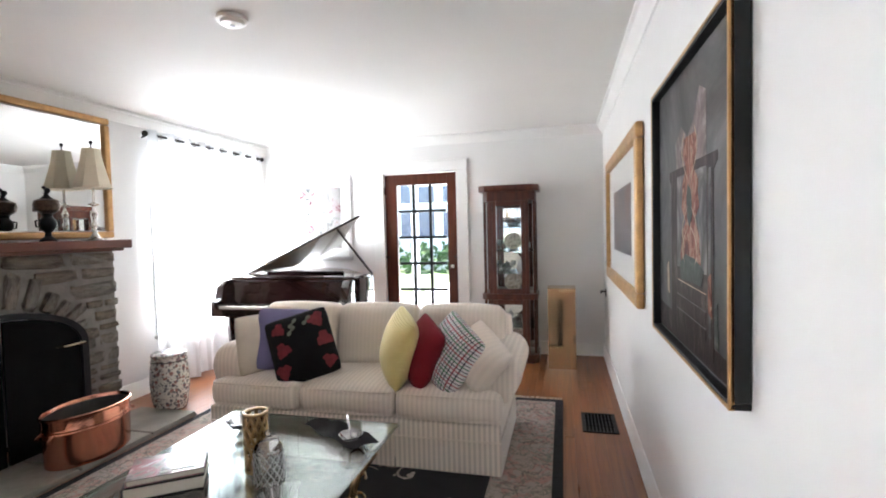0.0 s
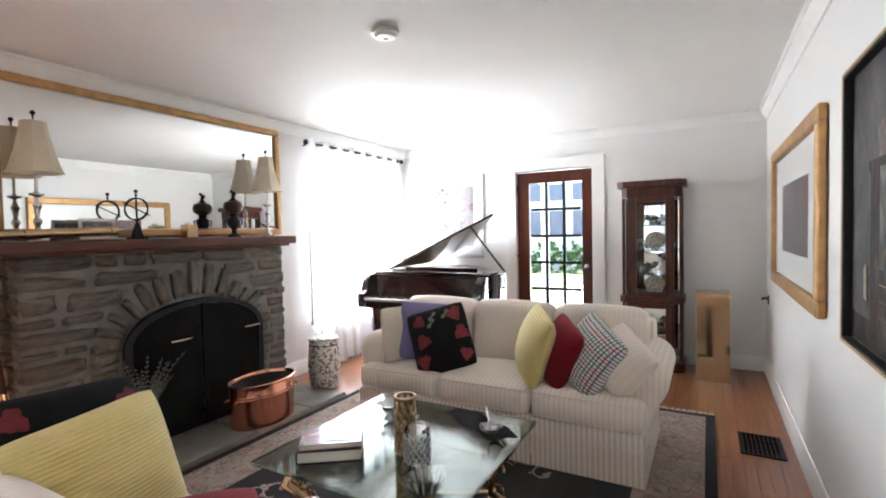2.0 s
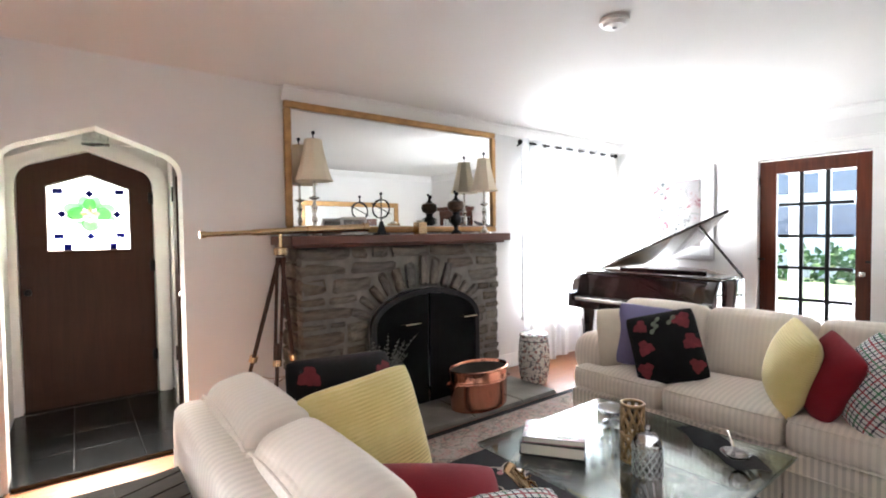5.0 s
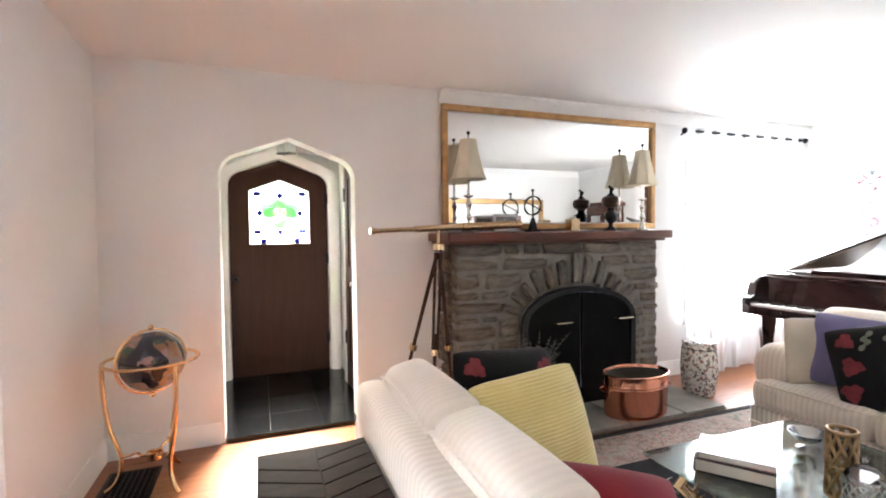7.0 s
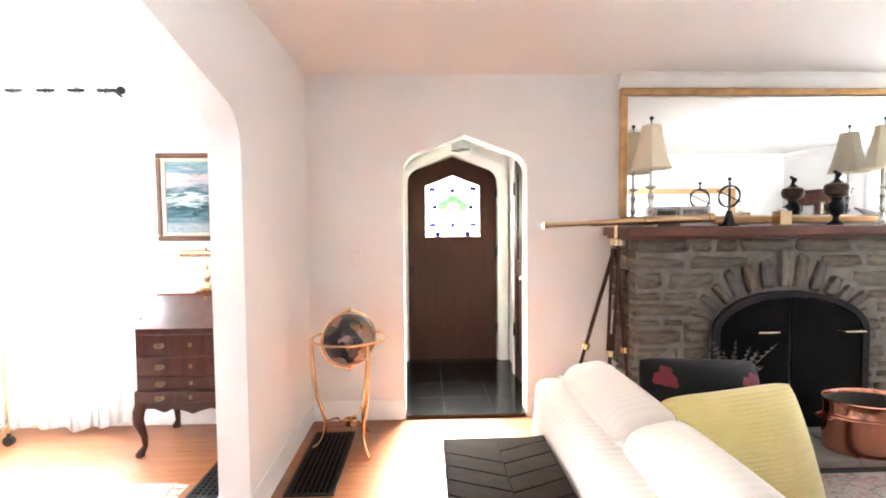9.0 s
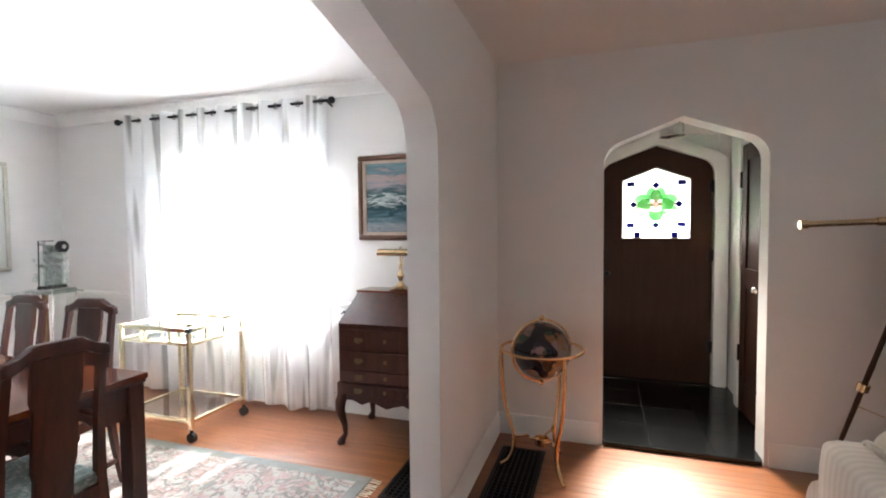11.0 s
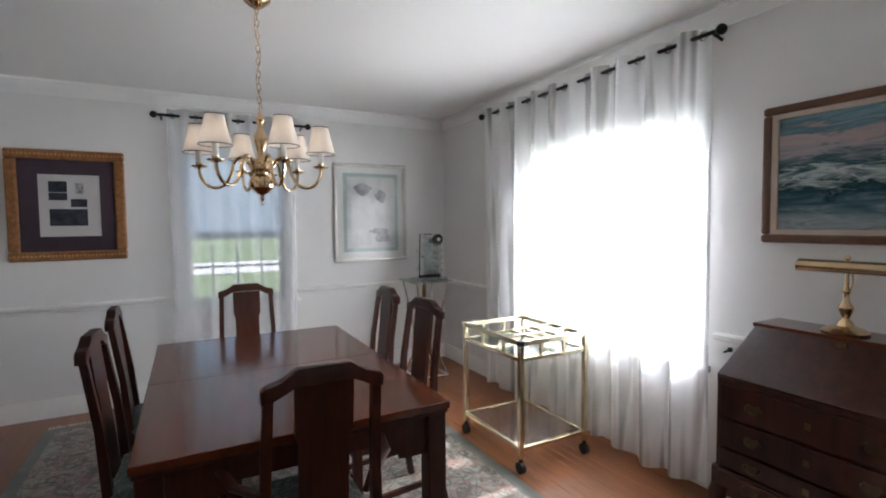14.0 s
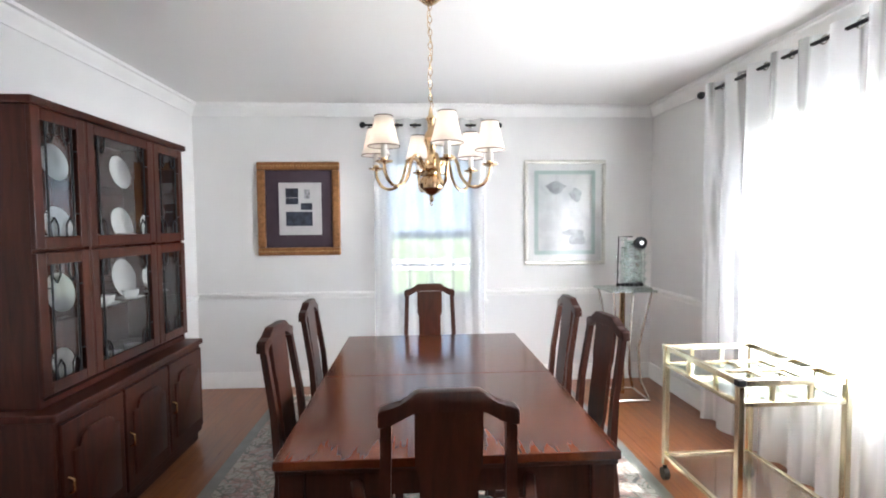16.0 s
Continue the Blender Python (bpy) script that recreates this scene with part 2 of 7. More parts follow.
def plaid_cloth():
    m, nt, p = nodes_of("white_windowpane_plaid")
    sep = nt.nodes.new("ShaderNodeSeparateXYZ")
    link(nt, coords(nt), sep.inputs[0])
    c = (0.72, 0.71, 0.70)
    for axis, size, off, col, wide in (("X", .045, 0, (.02, .02, .05), .13), ("X", .090, .022, (.34, .03, .05), .085), ("X", .090, .067, (.05, .20, .10), .085),
                                       ("Z", .042, 0, (.02, .02, .05), .13), ("Z", .084, .021, (.34, .03, .05), .085), ("Z", .084, .063, (.05, .20, .10), .085)):
        f = math_node(nt, "FRACT", math_node(nt, "MULTIPLY_ADD", sep.outputs[axis], 1 / size, off / size + 20))
        c = mix(nt, math_node(nt, "MULTIPLY", math_node(nt, "LESS_THAN", f, wide), 0.9), c, col)
    link(nt, c, p.inputs["Base Color"])
    p.inputs["Roughness"].default_value = 0.85
    bump(nt, p, noise_tex(nt, coords(nt), 220), 0.25)
    return m


def floral_rug(name, ground, tones, scale):
    """Pile with vines and blossoms woven in: tones lie along the contours of drifting noise."""
    m, nt, p = nodes_of(name)
    v = coords(nt)
    c = ramp(nt, noise_tex(nt, v, 3), (0.3, tuple(x * 0.85 for x in ground)), (0.7, ground))
    for k, (tone, wide, sc) in enumerate(tones):
        f = noise_tex(nt, coords(nt, (1, 1, 1), (0, 0, 0.7 * k)), scale * sc * 1.7, 2, 0.5, 1.4)
        off = math_node(nt, "ABSOLUTE", math_node(nt, "SUBTRACT", f, 0.47 + 0.06 * k))
        line = nt.nodes.new("ShaderNodeMapRange")
        line.inputs[1].default_value, line.inputs[2].default_value, line.inputs[3].default_value, line.inputs[4].default_value = wide * 0.13, wide * 0.07, 0.0, 1.0
        link(nt, off, line.inputs[0])
        worn = noise_tex(nt, v, scale * 9 + k, 3)
        c = mix(nt, math_node(nt, "MULTIPLY", line.outputs[0], math_node(nt, "MULTIPLY_ADD", worn, 1.0, 0.15)), c, tone)
    link(nt, c, p.inputs["Base Color"])
    p.inputs["Roughness"].default_value, p.inputs["Sheen Weight"].default_value = 0.95, 0.1
    bump(nt, p, noise_tex(nt, v, 330), 0.6, 0.006)
    return m


def glass(name, tint=(1, 1, 1), rough=0.0, ior=1.45):
    m, nt, p = nodes_of(name)
    p.inputs["Base Color"].default_value = (*tint, 1)
    p.inputs["Roughness"].default_value = rough
    p.inputs["Transmission Weight"].default_value, p.inputs["IOR"].default_value = 1.0, ior
    return m


def pane_glass(name, tint=(0.97, 0.98, 0.98), shine=0.07, mirror=0.62):
    """Thin clear sheet: nearly all of the light goes straight on, a little is mirrored."""
    m, nt, p = nodes_of(name)
    nt.nodes.remove(p)
    out = nt.nodes["Material Output"]
    tr, gl, mx = nt.nodes.new("ShaderNodeBsdfTransparent"), nt.nodes.new("ShaderNodeBsdfGlossy"), nt.nodes.new("ShaderNodeMixShader")
    fr = nt.nodes.new("ShaderNodeFresnel")
    fr.inputs["IOR"].default_value = 1.5
    tr.inputs[0].default_value = (*tint, 1)
    gl.inputs["Roughness"].default_value = 0.02
    link(nt, math_node(nt, "MULTIPLY_ADD", fr.outputs[0], mirror, shine * 0.25), mx.inputs[0])
    link(nt, tr.outputs[0], mx.inputs[1])
    link(nt, gl.outputs[0], mx.inputs[2])
    link(nt, mx.outputs[0], out.inputs["Surface"])
    return m


def sheer_cloth(name, clear=0.3, tint=(0.86, 0.88, 0.9), streak=0.0):
    """Open weave; with streak, narrow upright slots of thinner cloth between the folds."""
    m, nt, p = nodes_of(name)
    nt.nodes.remove(p)
    out = nt.nodes["Material Output"]
    tl, df, tr = nt.nodes.new("ShaderNodeBsdfTranslucent"), nt.nodes.new("ShaderNodeBsdfDiffuse"), nt.nodes.new("ShaderNodeBsdfTransparent")
    a, b = nt.nodes.new("ShaderNodeMixShader"), nt.nodes.new("ShaderNodeMixShader")
    tl.inputs[0].default_value = df.inputs[0].default_value = (*tint, 1)
    a.inputs[0].default_value = 0.46
    link(nt, tl.outputs[0], a.inputs[1])
    link(nt, df.outputs[0], a.inputs[2])
    weave = noise_tex(nt, coords(nt, (1, 1, 0.1)), 60, 2)
    open_part = math_node(nt, "MULTIPLY_ADD", weave, 0.04, clear - 0.02)
    if streak:
        slots = noise_tex(nt, coords(nt, (1, 1, 0.06)), 10, 1)
        slot = nt.nodes.new("ShaderNodeMapRange")
        slot.inputs[1].default_value, slot.inputs[2].default_value, slot.inputs[3].default_value, slot.inputs[4].default_value = 0.52, 0.62, 0.0, streak
        link(nt, slots, slot.inputs[0])
        open_part = math_node(nt, "ADD", open_part, slot.outputs[0])
        open_part.node.use_clamp = True
    link(nt, open_part, b.inputs[0])
    link(nt, a.outputs[0], b.inputs[1])
    link(nt, tr.outputs[0], b.inputs[2])
    link(nt, b.outputs[0], out.inputs["Surface"])
    return m


def glow(name, col, power):
    m, nt, p = nodes_of(name)
    p.inputs["Base Color"].default_value = (*col, 1)
    p.inputs["Emission Color"].default_value = (*col, 1)
    p.inputs["Emission Strength"].default_value = power
    return m


def shade_cloth(name, col, lit):
    """Lamp shade that lets the bulb's light through."""
    m, nt, p = nodes_of(name)
    nt.nodes.remove(p)
    out = nt.nodes["Material Output"]
    tl, df, mx = nt.nodes.new("ShaderNodeBsdfTranslucent"), nt.nodes.new("ShaderNodeBsdfDiffuse"), nt.nodes.new("ShaderNodeMixShader")
    c = ramp(nt, noise_tex(nt, coords(nt), 40), (0.3, tuple(x * 0.93 for x in col)), (0.7, col))
    link(nt, c, tl.inputs[0])
    link(nt, c, df.inputs[0])
    mx.inputs[0].default_value = lit
    link(nt, df.outputs[0], mx.inputs[1])
    link(nt, tl.outputs[0], mx.inputs[2])
    link(nt, mx.outputs[0], out.inputs["Surface"])
    return m


def painting(name, *stops, scale=(3, 3, 3), distort=1.5, detail=6, rough=0.5, coat=0.0, vertical=0.0):
    """Painted canvas: colours drift along the noise and, where asked, up the picture."""
    m, nt, p = nodes_of(name)
    v = coords(nt, scale)
    f = noise_tex(nt, v, 1.0, detail, 0.6, distort)
    if vertical:
        sep = nt.nodes.new("ShaderNodeSeparateXYZ")
        link(nt, coords(nt), sep.inputs[0])
        f = math_node(nt, "ADD", math_node(nt, "MULTIPLY", math_node(nt, "SUBTRACT", f, 0.5), 0.55), math_node(nt, "MULTIPLY", sep.outputs["Z"], 1 / vertical))
    link(nt, ramp(nt, f, *stops), p.inputs["Base Color"])
    p.inputs["Roughness"].default_value, p.inputs["Specular IOR Level"].default_value = rough, 0.08
    p.inputs["Coat Weight"].default_value, p.inputs["Coat Roughness"].default_value = coat, 0.03
    bump(nt, p, f, 0.1)
    return m


YELLOW, SOFA, PLAID = velvet_yellow(), striped_sofa("cream_striped_damask", 0.10), plaid_cloth()
SOFA_BACK = striped_sofa("cream_damask_back", 0.045)
SOFA_SKIRT = striped_sofa("cream_striped_skirt", 0.24)
GLASS = pane_glass("crystal", (0.985, 0.995, 0.995), 0.9, 1.0)
GREEN_GLASS = pane_glass("green_slab_glass", (0.945, 0.985, 0.97), 0.5, 0.6)
PANE = pane_glass("window_pane")
CABINET_PANE = pane_glass("cabinet_pane", shine=0.02, mirror=0.22)
TABLE_GLASS = pane_glass("table_glass", (0.86, 0.93, 0.90), 0.22)
SMOKED = pane_glass("shelf_glass", (0.93, 0.90, 0.85), 0.2)
SHEER = sheer_cloth("sheer_curtain", 0.16, streak=0.3)
SHEER_BRIGHT = sheer_cloth("fine_sheer_curtain", 0.09, (0.95, 0.96, 0.97), 0.62)
SHEER_THIN = sheer_cloth("thin_sheer_curtain", 0.58, (0.92, 0.93, 0.95))
BLIND = sheer_cloth("roller_blind", 0.10, (0.80, 0.86, 0.92))
MIRROR, _nt, _p = nodes_of("silvered_mirror")
_p.inputs["Base Color"].default_value, _p.inputs["Metallic"].default_value, _p.inputs["Roughness"].default_value = (0.90, 0.91, 0.90, 1), 1.0, 0.01
BULB = glow("lit_bulb", (1.0, 0.82, 0.62), 5.5)
CHAND_SHADE = shade_cloth("chandelier_shade_cloth", (0.74, 0.71, 0.67), 0.5)


# ---- mesh helpers ----
INV = {}
FLAT = set()
I4 = Matrix.Identity(4)


def thing(name, label, category, origin=(0, 0, 0), group="", kind="", local=None):
    """An Empty that holds the parts of one thing. With local, the parts are modelled about its base and it stands at that pose."""
    ob = new(name)
    ob.empty_display_size = 0.1
    ob.matrix_world = local if local is not None else Matrix.Translation(origin)
    INV[ob] = I4 if local is not None else Matrix.Translation(-Vector(origin))
    return tagged(ob, label, category, group, kind)


def mesh_of(name, bm, material, smooth=38):
    flat = id(bm) in FLAT
    FLAT.discard(id(bm))
    smooth = min(smooth, 15) if flat else smooth
    bmesh.ops.recalc_face_normals(bm, faces=bm.faces[:])
    me = bpy.data.meshes.new(name)
    bm.to_mesh(me)
    bm.free()
    if smooth:
        me.polygons.foreach_set("use_smooth", [not (flat and max(map(abs, p.normal)) > 0.9999) for p in me.polygons])
        me.set_sharp_from_angle(angle=radians(smooth))
    me.materials.append(material)
    return me


def part(name, bm, material, parent=None, label="", smooth=38, kind=""):
    """Links a bmesh as one mesh object under a thing or under a part."""
    if parent is not None:
        bm.transform(INV[parent])
    ob = new(name, mesh_of(name, bm, material, smooth))
    if parent is not None:
        ob.parent = parent
        INV[ob] = INV[parent]
    else:
        INV[ob] = I4
    return tagged(ob, label, kind=kind)


def solid(name, bm, material, label, category, kind="", group="", smooth=38):
    """One plain mesh that is a thing, with its origin at the middle of its base."""
    lo = Vector([min(v.co[k] for v in bm.verts) for k in range(3)])
    hi = Vector([max(v.co[k] for v in bm.verts) for k in range(3)])
    base = Vector(((lo.x + hi.x) / 2, (lo.y + hi.y) / 2, lo.z))
    bm.transform(Matrix.Translation(-base))
    ob = new(name, mesh_of(name, bm, material, smooth))
    ob.location = base
    INV[ob] = Matrix.Translation(-base)
    return tagged(ob, label, category, group, kind)


def B(*items):
    """A bmesh of boxes (x0, x1, y0, y1, z0, z1[, bevel])."""
    bm = bmesh.new()
    FLAT.add(id(bm))
    for it in items:
        box(bm, *it)
    return bm


def box(bm, x0, x1, y0, y1, z0, z1, r=0.0, seg=2):
    vs = bmesh.ops.create_cube(bm, size=1)["verts"]
    for v in vs:
        v.co = Vector((x0 + (x1 - x0) * (v.co.x + .5), y0 + (y1 - y0) * (v.co.y + .5), z0 + (z1 - z0) * (v.co.z + .5)))
    if r:
        r = min(r, 0.49 * min(abs(x1 - x0), abs(y1 - y0), abs(z1 - z0)))
        es = list({e for v in vs for e in v.link_edges})
        bmesh.ops.bevel(bm, geom=es, offset=r, segments=seg, profile=0.5, affect="EDGES")
    return bm


def prism(bm, pts, axis, lo, hi, r=0.0, seg=2):
    """Outline points in the two other axes (in x, y, z order), drawn out along axis."""
    def at(p, d):
        return {"x": (d, p[0], p[1]), "y": (p[0], d, p[1]), "z": (p[0], p[1], d)}[axis]
    a = [bm.verts.new(at(p, lo)) for p in pts]
    b = [bm.verts.new(at(p, hi)) for p in pts]
    n = len(pts)
    bm.faces.new(a)
    bm.faces.new(b[::-1])
    for i in range(n):
        bm.faces.new((a[i], b[i], b[(i + 1) % n], a[(i + 1) % n]))
    if r:
        bmesh.ops.bevel(bm, geom=list({e for v in a + b for e in v.link_edges}), offset=r, segments=seg, profile=0.5, affect="EDGES")
    return bm


def lathe(bm, prof, cx=0, cy=0, seg=24, z0=0, m=None, squash=1.0):
    """Turned shape from (radius, height) pairs."""
    rings = []
    for r, z in prof:
        ring = []
        for k in range(seg):
            a = 2 * math.pi * k / seg
            co = Vector((max(r, 1e-4) * math.cos(a), max(r, 1e-4) * math.sin(a) * squash, z))
            ring.append(bm.verts.new((m @ co) if m else co + Vector((cx, cy, z0))))
        rings.append(ring)
    for p, q in zip(rings, rings[1:]):
        for k in range(seg):
            bm.faces.new((p[k], p[(k + 1) % seg], q[(k + 1) % seg], q[k]))
    bm.faces.new(rings[0][::-1])
    bm.faces.new(rings[-1])
    return bm


def tube(bm, pts, r, seg=8, closed=False, flat=1.0):
    """A round bar along points; r may be a list. flat squeezes it along its second axis."""
    pts = [Vector(p) for p in pts]
    n = len(pts)
    rs = r if isinstance(r, (list, tuple)) else [r] * n
    rings, up = [], None
    for i, p in enumerate(pts):
        t = (pts[(i + 1) % n] - pts[i - 1]) if closed else (pts[min(i + 1, n - 1)] - pts[max(i - 1, 0)])
        t.normalize()
        if up is None:
            up = t.orthogonal().normalized() if abs(t.z) > 0.9 else Vector((0, 0, 1))
        side = t.cross(up)
        side = side.normalized() if side.length > 1e-6 else t.orthogonal().normalized()
        up = side.cross(t).normalized()
        rings.append([bm.verts.new(p + side * (math.cos(2 * math.pi * k / seg) * rs[i]) + up * (math.sin(2 * math.pi * k / seg) * rs[i] * flat)) for k in range(seg)])
    for a, b in zip(rings, rings[1:] + (rings[:1] if closed else [])):
        for k in range(seg):
            bm.faces.new((a[k], a[(k + 1) % seg], b[(k + 1) % seg], b[k]))
    if not closed:
        bm.faces.new(rings[0][::-1])
        bm.faces.new(rings[-1])
    return bm


def eased(pts, n=4):
    """A smooth run of points through the given ones."""
    q = [Vector(p) for p in pts]
    out = []
    for i in range(len(q) - 1):
        a, b, c, d = q[max(i - 1, 0)], q[i], q[i + 1], q[min(i + 2, len(q) - 1)]
        for k in range(n):
            f = k / n
            out.append(.5 * (2 * b + (c - a) * f + (2 * a - 5 * b + 4 * c - d) * f * f + (3 * b - a - 3 * c + d) * f ** 3))
    return out + [q[-1]]


def rod(bm, a, b, r, r2=None, seg=10):
    return tube(bm, [a, b], [r, r if r2 is None else r2], seg)


def circle(c, r, n=24, axis="z", a0=0.0, a1=2 * math.pi, tilt=None):
    out = []
    full = abs(a1 - a0 - 2 * math.pi) < 1e-6
    for k in range(n):
        a = a0 + (a1 - a0) * k / (n if full else n - 1)
        u, v = r * math.cos(a), r * math.sin(a)
        p = Vector({"z": (u, v, 0), "x": (0, u, v), "y": (u, 0, v)}[axis])
        if tilt:
            p = tilt @ p
        out.append(Vector(c) + p)
    return out


def ball(bm, c, r, seg=14, squash=1.0):
    n = seg // 2 + 1
    return lathe(bm, [(r * math.sin(math.pi * k / n), -r * squash * math.cos(math.pi * k / n)) for k in range(n + 1)], c[0], c[1], seg, c[2])


def puff(u, v):
    return (max(0, 1 - abs(u) ** 2.4) * max(0, 1 - abs(v) ** 2.4)) ** 0.60


def cushion(bm, w, h, t, m, n=14, pinch=0.05, sag=0.0):
    """A stuffed square: puffed in the middle, thin along the seam, corners drawn out."""
    def pt(u, v, s):
        k = puff(u, v)
        x = u * w / 2 * (1 - pinch * .3 * (1 - v * v) * abs(u) - .055 * abs(u) * v ** 6)
        z = v * h / 2 * (1 - pinch * .3 * (1 - u * u) * abs(v) - .055 * abs(v) * u ** 6)
        return m @ Vector((x, s * t / 2 * k + s * 0.004, z - sag * (1 - u * u) * max(v, 0)))
    grid = {}
    for s in (-1, 1):
        for i in range(n + 1):
            for j in range(n + 1):
                u, v = math.sin((i / n - .5) * math.pi), math.sin((j / n - .5) * math.pi)
                grid[s, i, j] = bm.verts.new(pt(u, v, s))
    for i in range(n):
        for j in range(n):
            bm.faces.new((grid[-1, i, j], grid[-1, i + 1, j], grid[-1, i + 1, j + 1], grid[-1, i, j + 1]))
            bm.faces.new((grid[1, i, j], grid[1, i, j + 1], grid[1, i + 1, j + 1], grid[1, i + 1, j]))
    edge = [(i, 0) for i in range(n)] + [(n, j) for j in range(n)] + [(i, n) for i in range(n, 0, -1)] + [(0, j) for j in range(n, 0, -1)]
    for (a, b), (c, d) in zip(edge, edge[1:] + edge[:1]):
        bm.faces.new((grid[-1, a, b], grid[1, a, b], grid[1, c, d], grid[-1, c, d]))
    return bm


def soft_box(bm, x0, x1, y0, y1, z0, z1, r, bulge=(0, 0, 0), n=9, m=None):
    """A stuffed block: rounded edges of radius r, each pair of faces swollen by bulge."""
    c = Vector(((x0 + x1) / 2, (y0 + y1) / 2, (z0 + z1) / 2))
    half = Vector(((x1 - x0) / 2, (y1 - y0) / 2, (z1 - z0) / 2))
    r = min(r, *half)
    vs = {}

    def vert(i, j, k):
        if (i, j, k) not in vs:
            p = [math.sin((a / n - .5) * math.pi) for a in (i, j, k)]
            q = Vector([p[a] * half[a] for a in range(3)])
            inner = Vector([max(-(half[a] - r), min(half[a] - r, q[a])) for a in range(3)])
            d = q - inner
            q = inner + d.normalized() * r if d.length > 1e-9 else q
            for a in range(3):
                b, e = (a + 1) % 3, (a + 2) % 3
                q[a] += bulge[a] * p[a] * (1 - p[b] ** 2) * (1 - p[e] ** 2)
            q += c
            vs[i, j, k] = bm.verts.new(m @ q if m else q)
        return vs[i, j, k]
    for a in range(n):
        for b in range(n):
            for s in (0, n):
                bm.faces.new((vert(s, a, b), vert(s, a + 1, b), vert(s, a + 1, b + 1), vert(s, a, b + 1)))
                bm.faces.new((vert(a, s, b), vert(a + 1, s, b), vert(a + 1, s, b + 1), vert(a, s, b + 1)))
                bm.faces.new((vert(a, b, s), vert(a + 1, b, s), vert(a + 1, b + 1, s), vert(a, b + 1, s)))
    return bm


def picture_frame(name, label, axis, wall, u0, u1, z0, z1, wide, deep, material, into, bevel=0.012):
    """A frame of four mitred rails on a wall; into is +1 or -1, the way that it stands off the wall. Returns the thing."""
    mid = ((u0 + u1) / 2, wall) if axis == "y" else (wall, (u0 + u1) / 2)
    th = thing(name, label, "picture", (*mid, z0))
    a, b = sorted((wall + into * 0.002, wall + into * deep))

    def put(pu0, pu1, pz0, pz1, lo, hi, r):
        return B((pu0, pu1, lo, hi, pz0, pz1, r)) if axis == "y" else B((lo, hi, pu0, pu1, pz0, pz1, r))
    for pu0, pu1, pz0, pz1 in ((u0, u1, z1 - wide, z1), (u0, u1, z0, z0 + wide), (u0, u0 + wide, z0 + wide, z1 - wide), (u1 - wide, u1, z0 + wide, z1 - wide)):
        part("frame_rail", put(pu0, pu1, pz0, pz1, a, b, bevel), material, th)

    def sheet(pname, inset, depth, mat, lab="", z_in=None, box4=None):
        lo, hi = sorted((wall + into * 0.003, wall + into * depth))
        if box4:
            q = box4
        else:
            q = (u0 + inset, u1 - inset, z0 + inset, z1 - inset)
        return part(pname, put(*q, lo, hi, 0), mat, th, lab)
    return th, sheet


# ---- the rooms ----
W, E, N, S, H = -3.70, 0.40, 5.50, -5.35, 2.50
PART_N, PART_S = -1.085, -1.235


def struct(name, bm, material, label="", smooth=38):
    ob = new(name, mesh_of(name, bm, material, smooth))
    INV[ob] = I4
    return tagged(ob, label, kind="structure")


def tudor(c, half, spring, apex, r=0.16, n=6):
    """Right to left outline of a flat pointed arch with rounded shoulders."""
    side = []
    slope = (apex - spring - r * 0.62) / (half - r * 0.55)
    for k in range(n + 1):
        a = k / n * math.radians(62)
        side.append((half - r * (1 - math.cos(a)), spring + r * math.sin(a) * 0.95))
    pts = [(c + x, z) for x, z in side] + [(c + 0.03, apex - 0.012), (c, apex), (c - 0.03, apex - 0.012)] + [(c - x, z) for x, z in reversed(side)]
    return pts


floor_slab = struct("floor", B((W - .35, E + .25, S - .3, N + .3, -0.16, -0.012)), SUBFLOOR, "narrow oak strip floor")
struct("ceiling", B((W - .35, E + .25, S - .3, N + .3, H, H + .12)), CEIL, "white plaster ceiling")
struct("wall_east", B((E, E + .2, S - .2, N + .2, -.01, H)), WALL, "white painted plaster wall")

# west wall: living room window, entry arch, dining room window
bm = bmesh.new()
for y0, y1, z0, z1 in ((0.95, 3.72, 0, H), (5.28, N + .2, 0, H), (3.72, 5.28, 0, .50), (3.72, 5.28, 2.14, H),
                       (S - .2, -3.95, 0, H), (-2.43, -1.18, 0, H), (-3.95, -2.43, 0, .66), (-3.95, -2.43, 2.02, H)):
    box(bm, W - .32, W, y0, y1, z0 - .01, z1)
prism(bm, [(0.95, -.01), (0.95, H), (-1.18, H), (-1.18, -.01), (-0.40, -.01)] + tudor(0.05, 0.45, 1.80, 2.07)[::-1] + [(0.50, -.01)], "x", W - .17, W)
struct("wall_west", bm, WALL, "white painted plaster wall with a pointed arch")

# north wall with the french door's opening
struct("wall_north", B((W, -2.12, N, N + .2, -.01, H), (-1.20, E, N, N + .2, -.01, H), (-2.12, -1.20, N, N + .2, 2.10, H)), WALL, "white painted plaster wall")
# south wall with one window
struct("wall_south", B((W, -2.07, S - .2, S, -.01, H), (-1.27, E, S - .2, S, -.01, H), (-2.07, -1.27, S - .2, S, 2.06, H), (-2.07, -1.27, S - .2, S, -.01, .76)), WALL, "white painted plaster wall")
# wall between the rooms, with a broad pointed arch
struct("wall_between", prism(bmesh.new(), [(W, -.01), (W, H), (E, H), (E, -.01), (-0.12, -.01)] + tudor(-1.30, 1.18, 1.77, 2.215, 0.22, 9) + [(-2.48, -.01)], "y", PART_S, PART_N, 0), WALL, "white painted plaster wall with a broad arch")

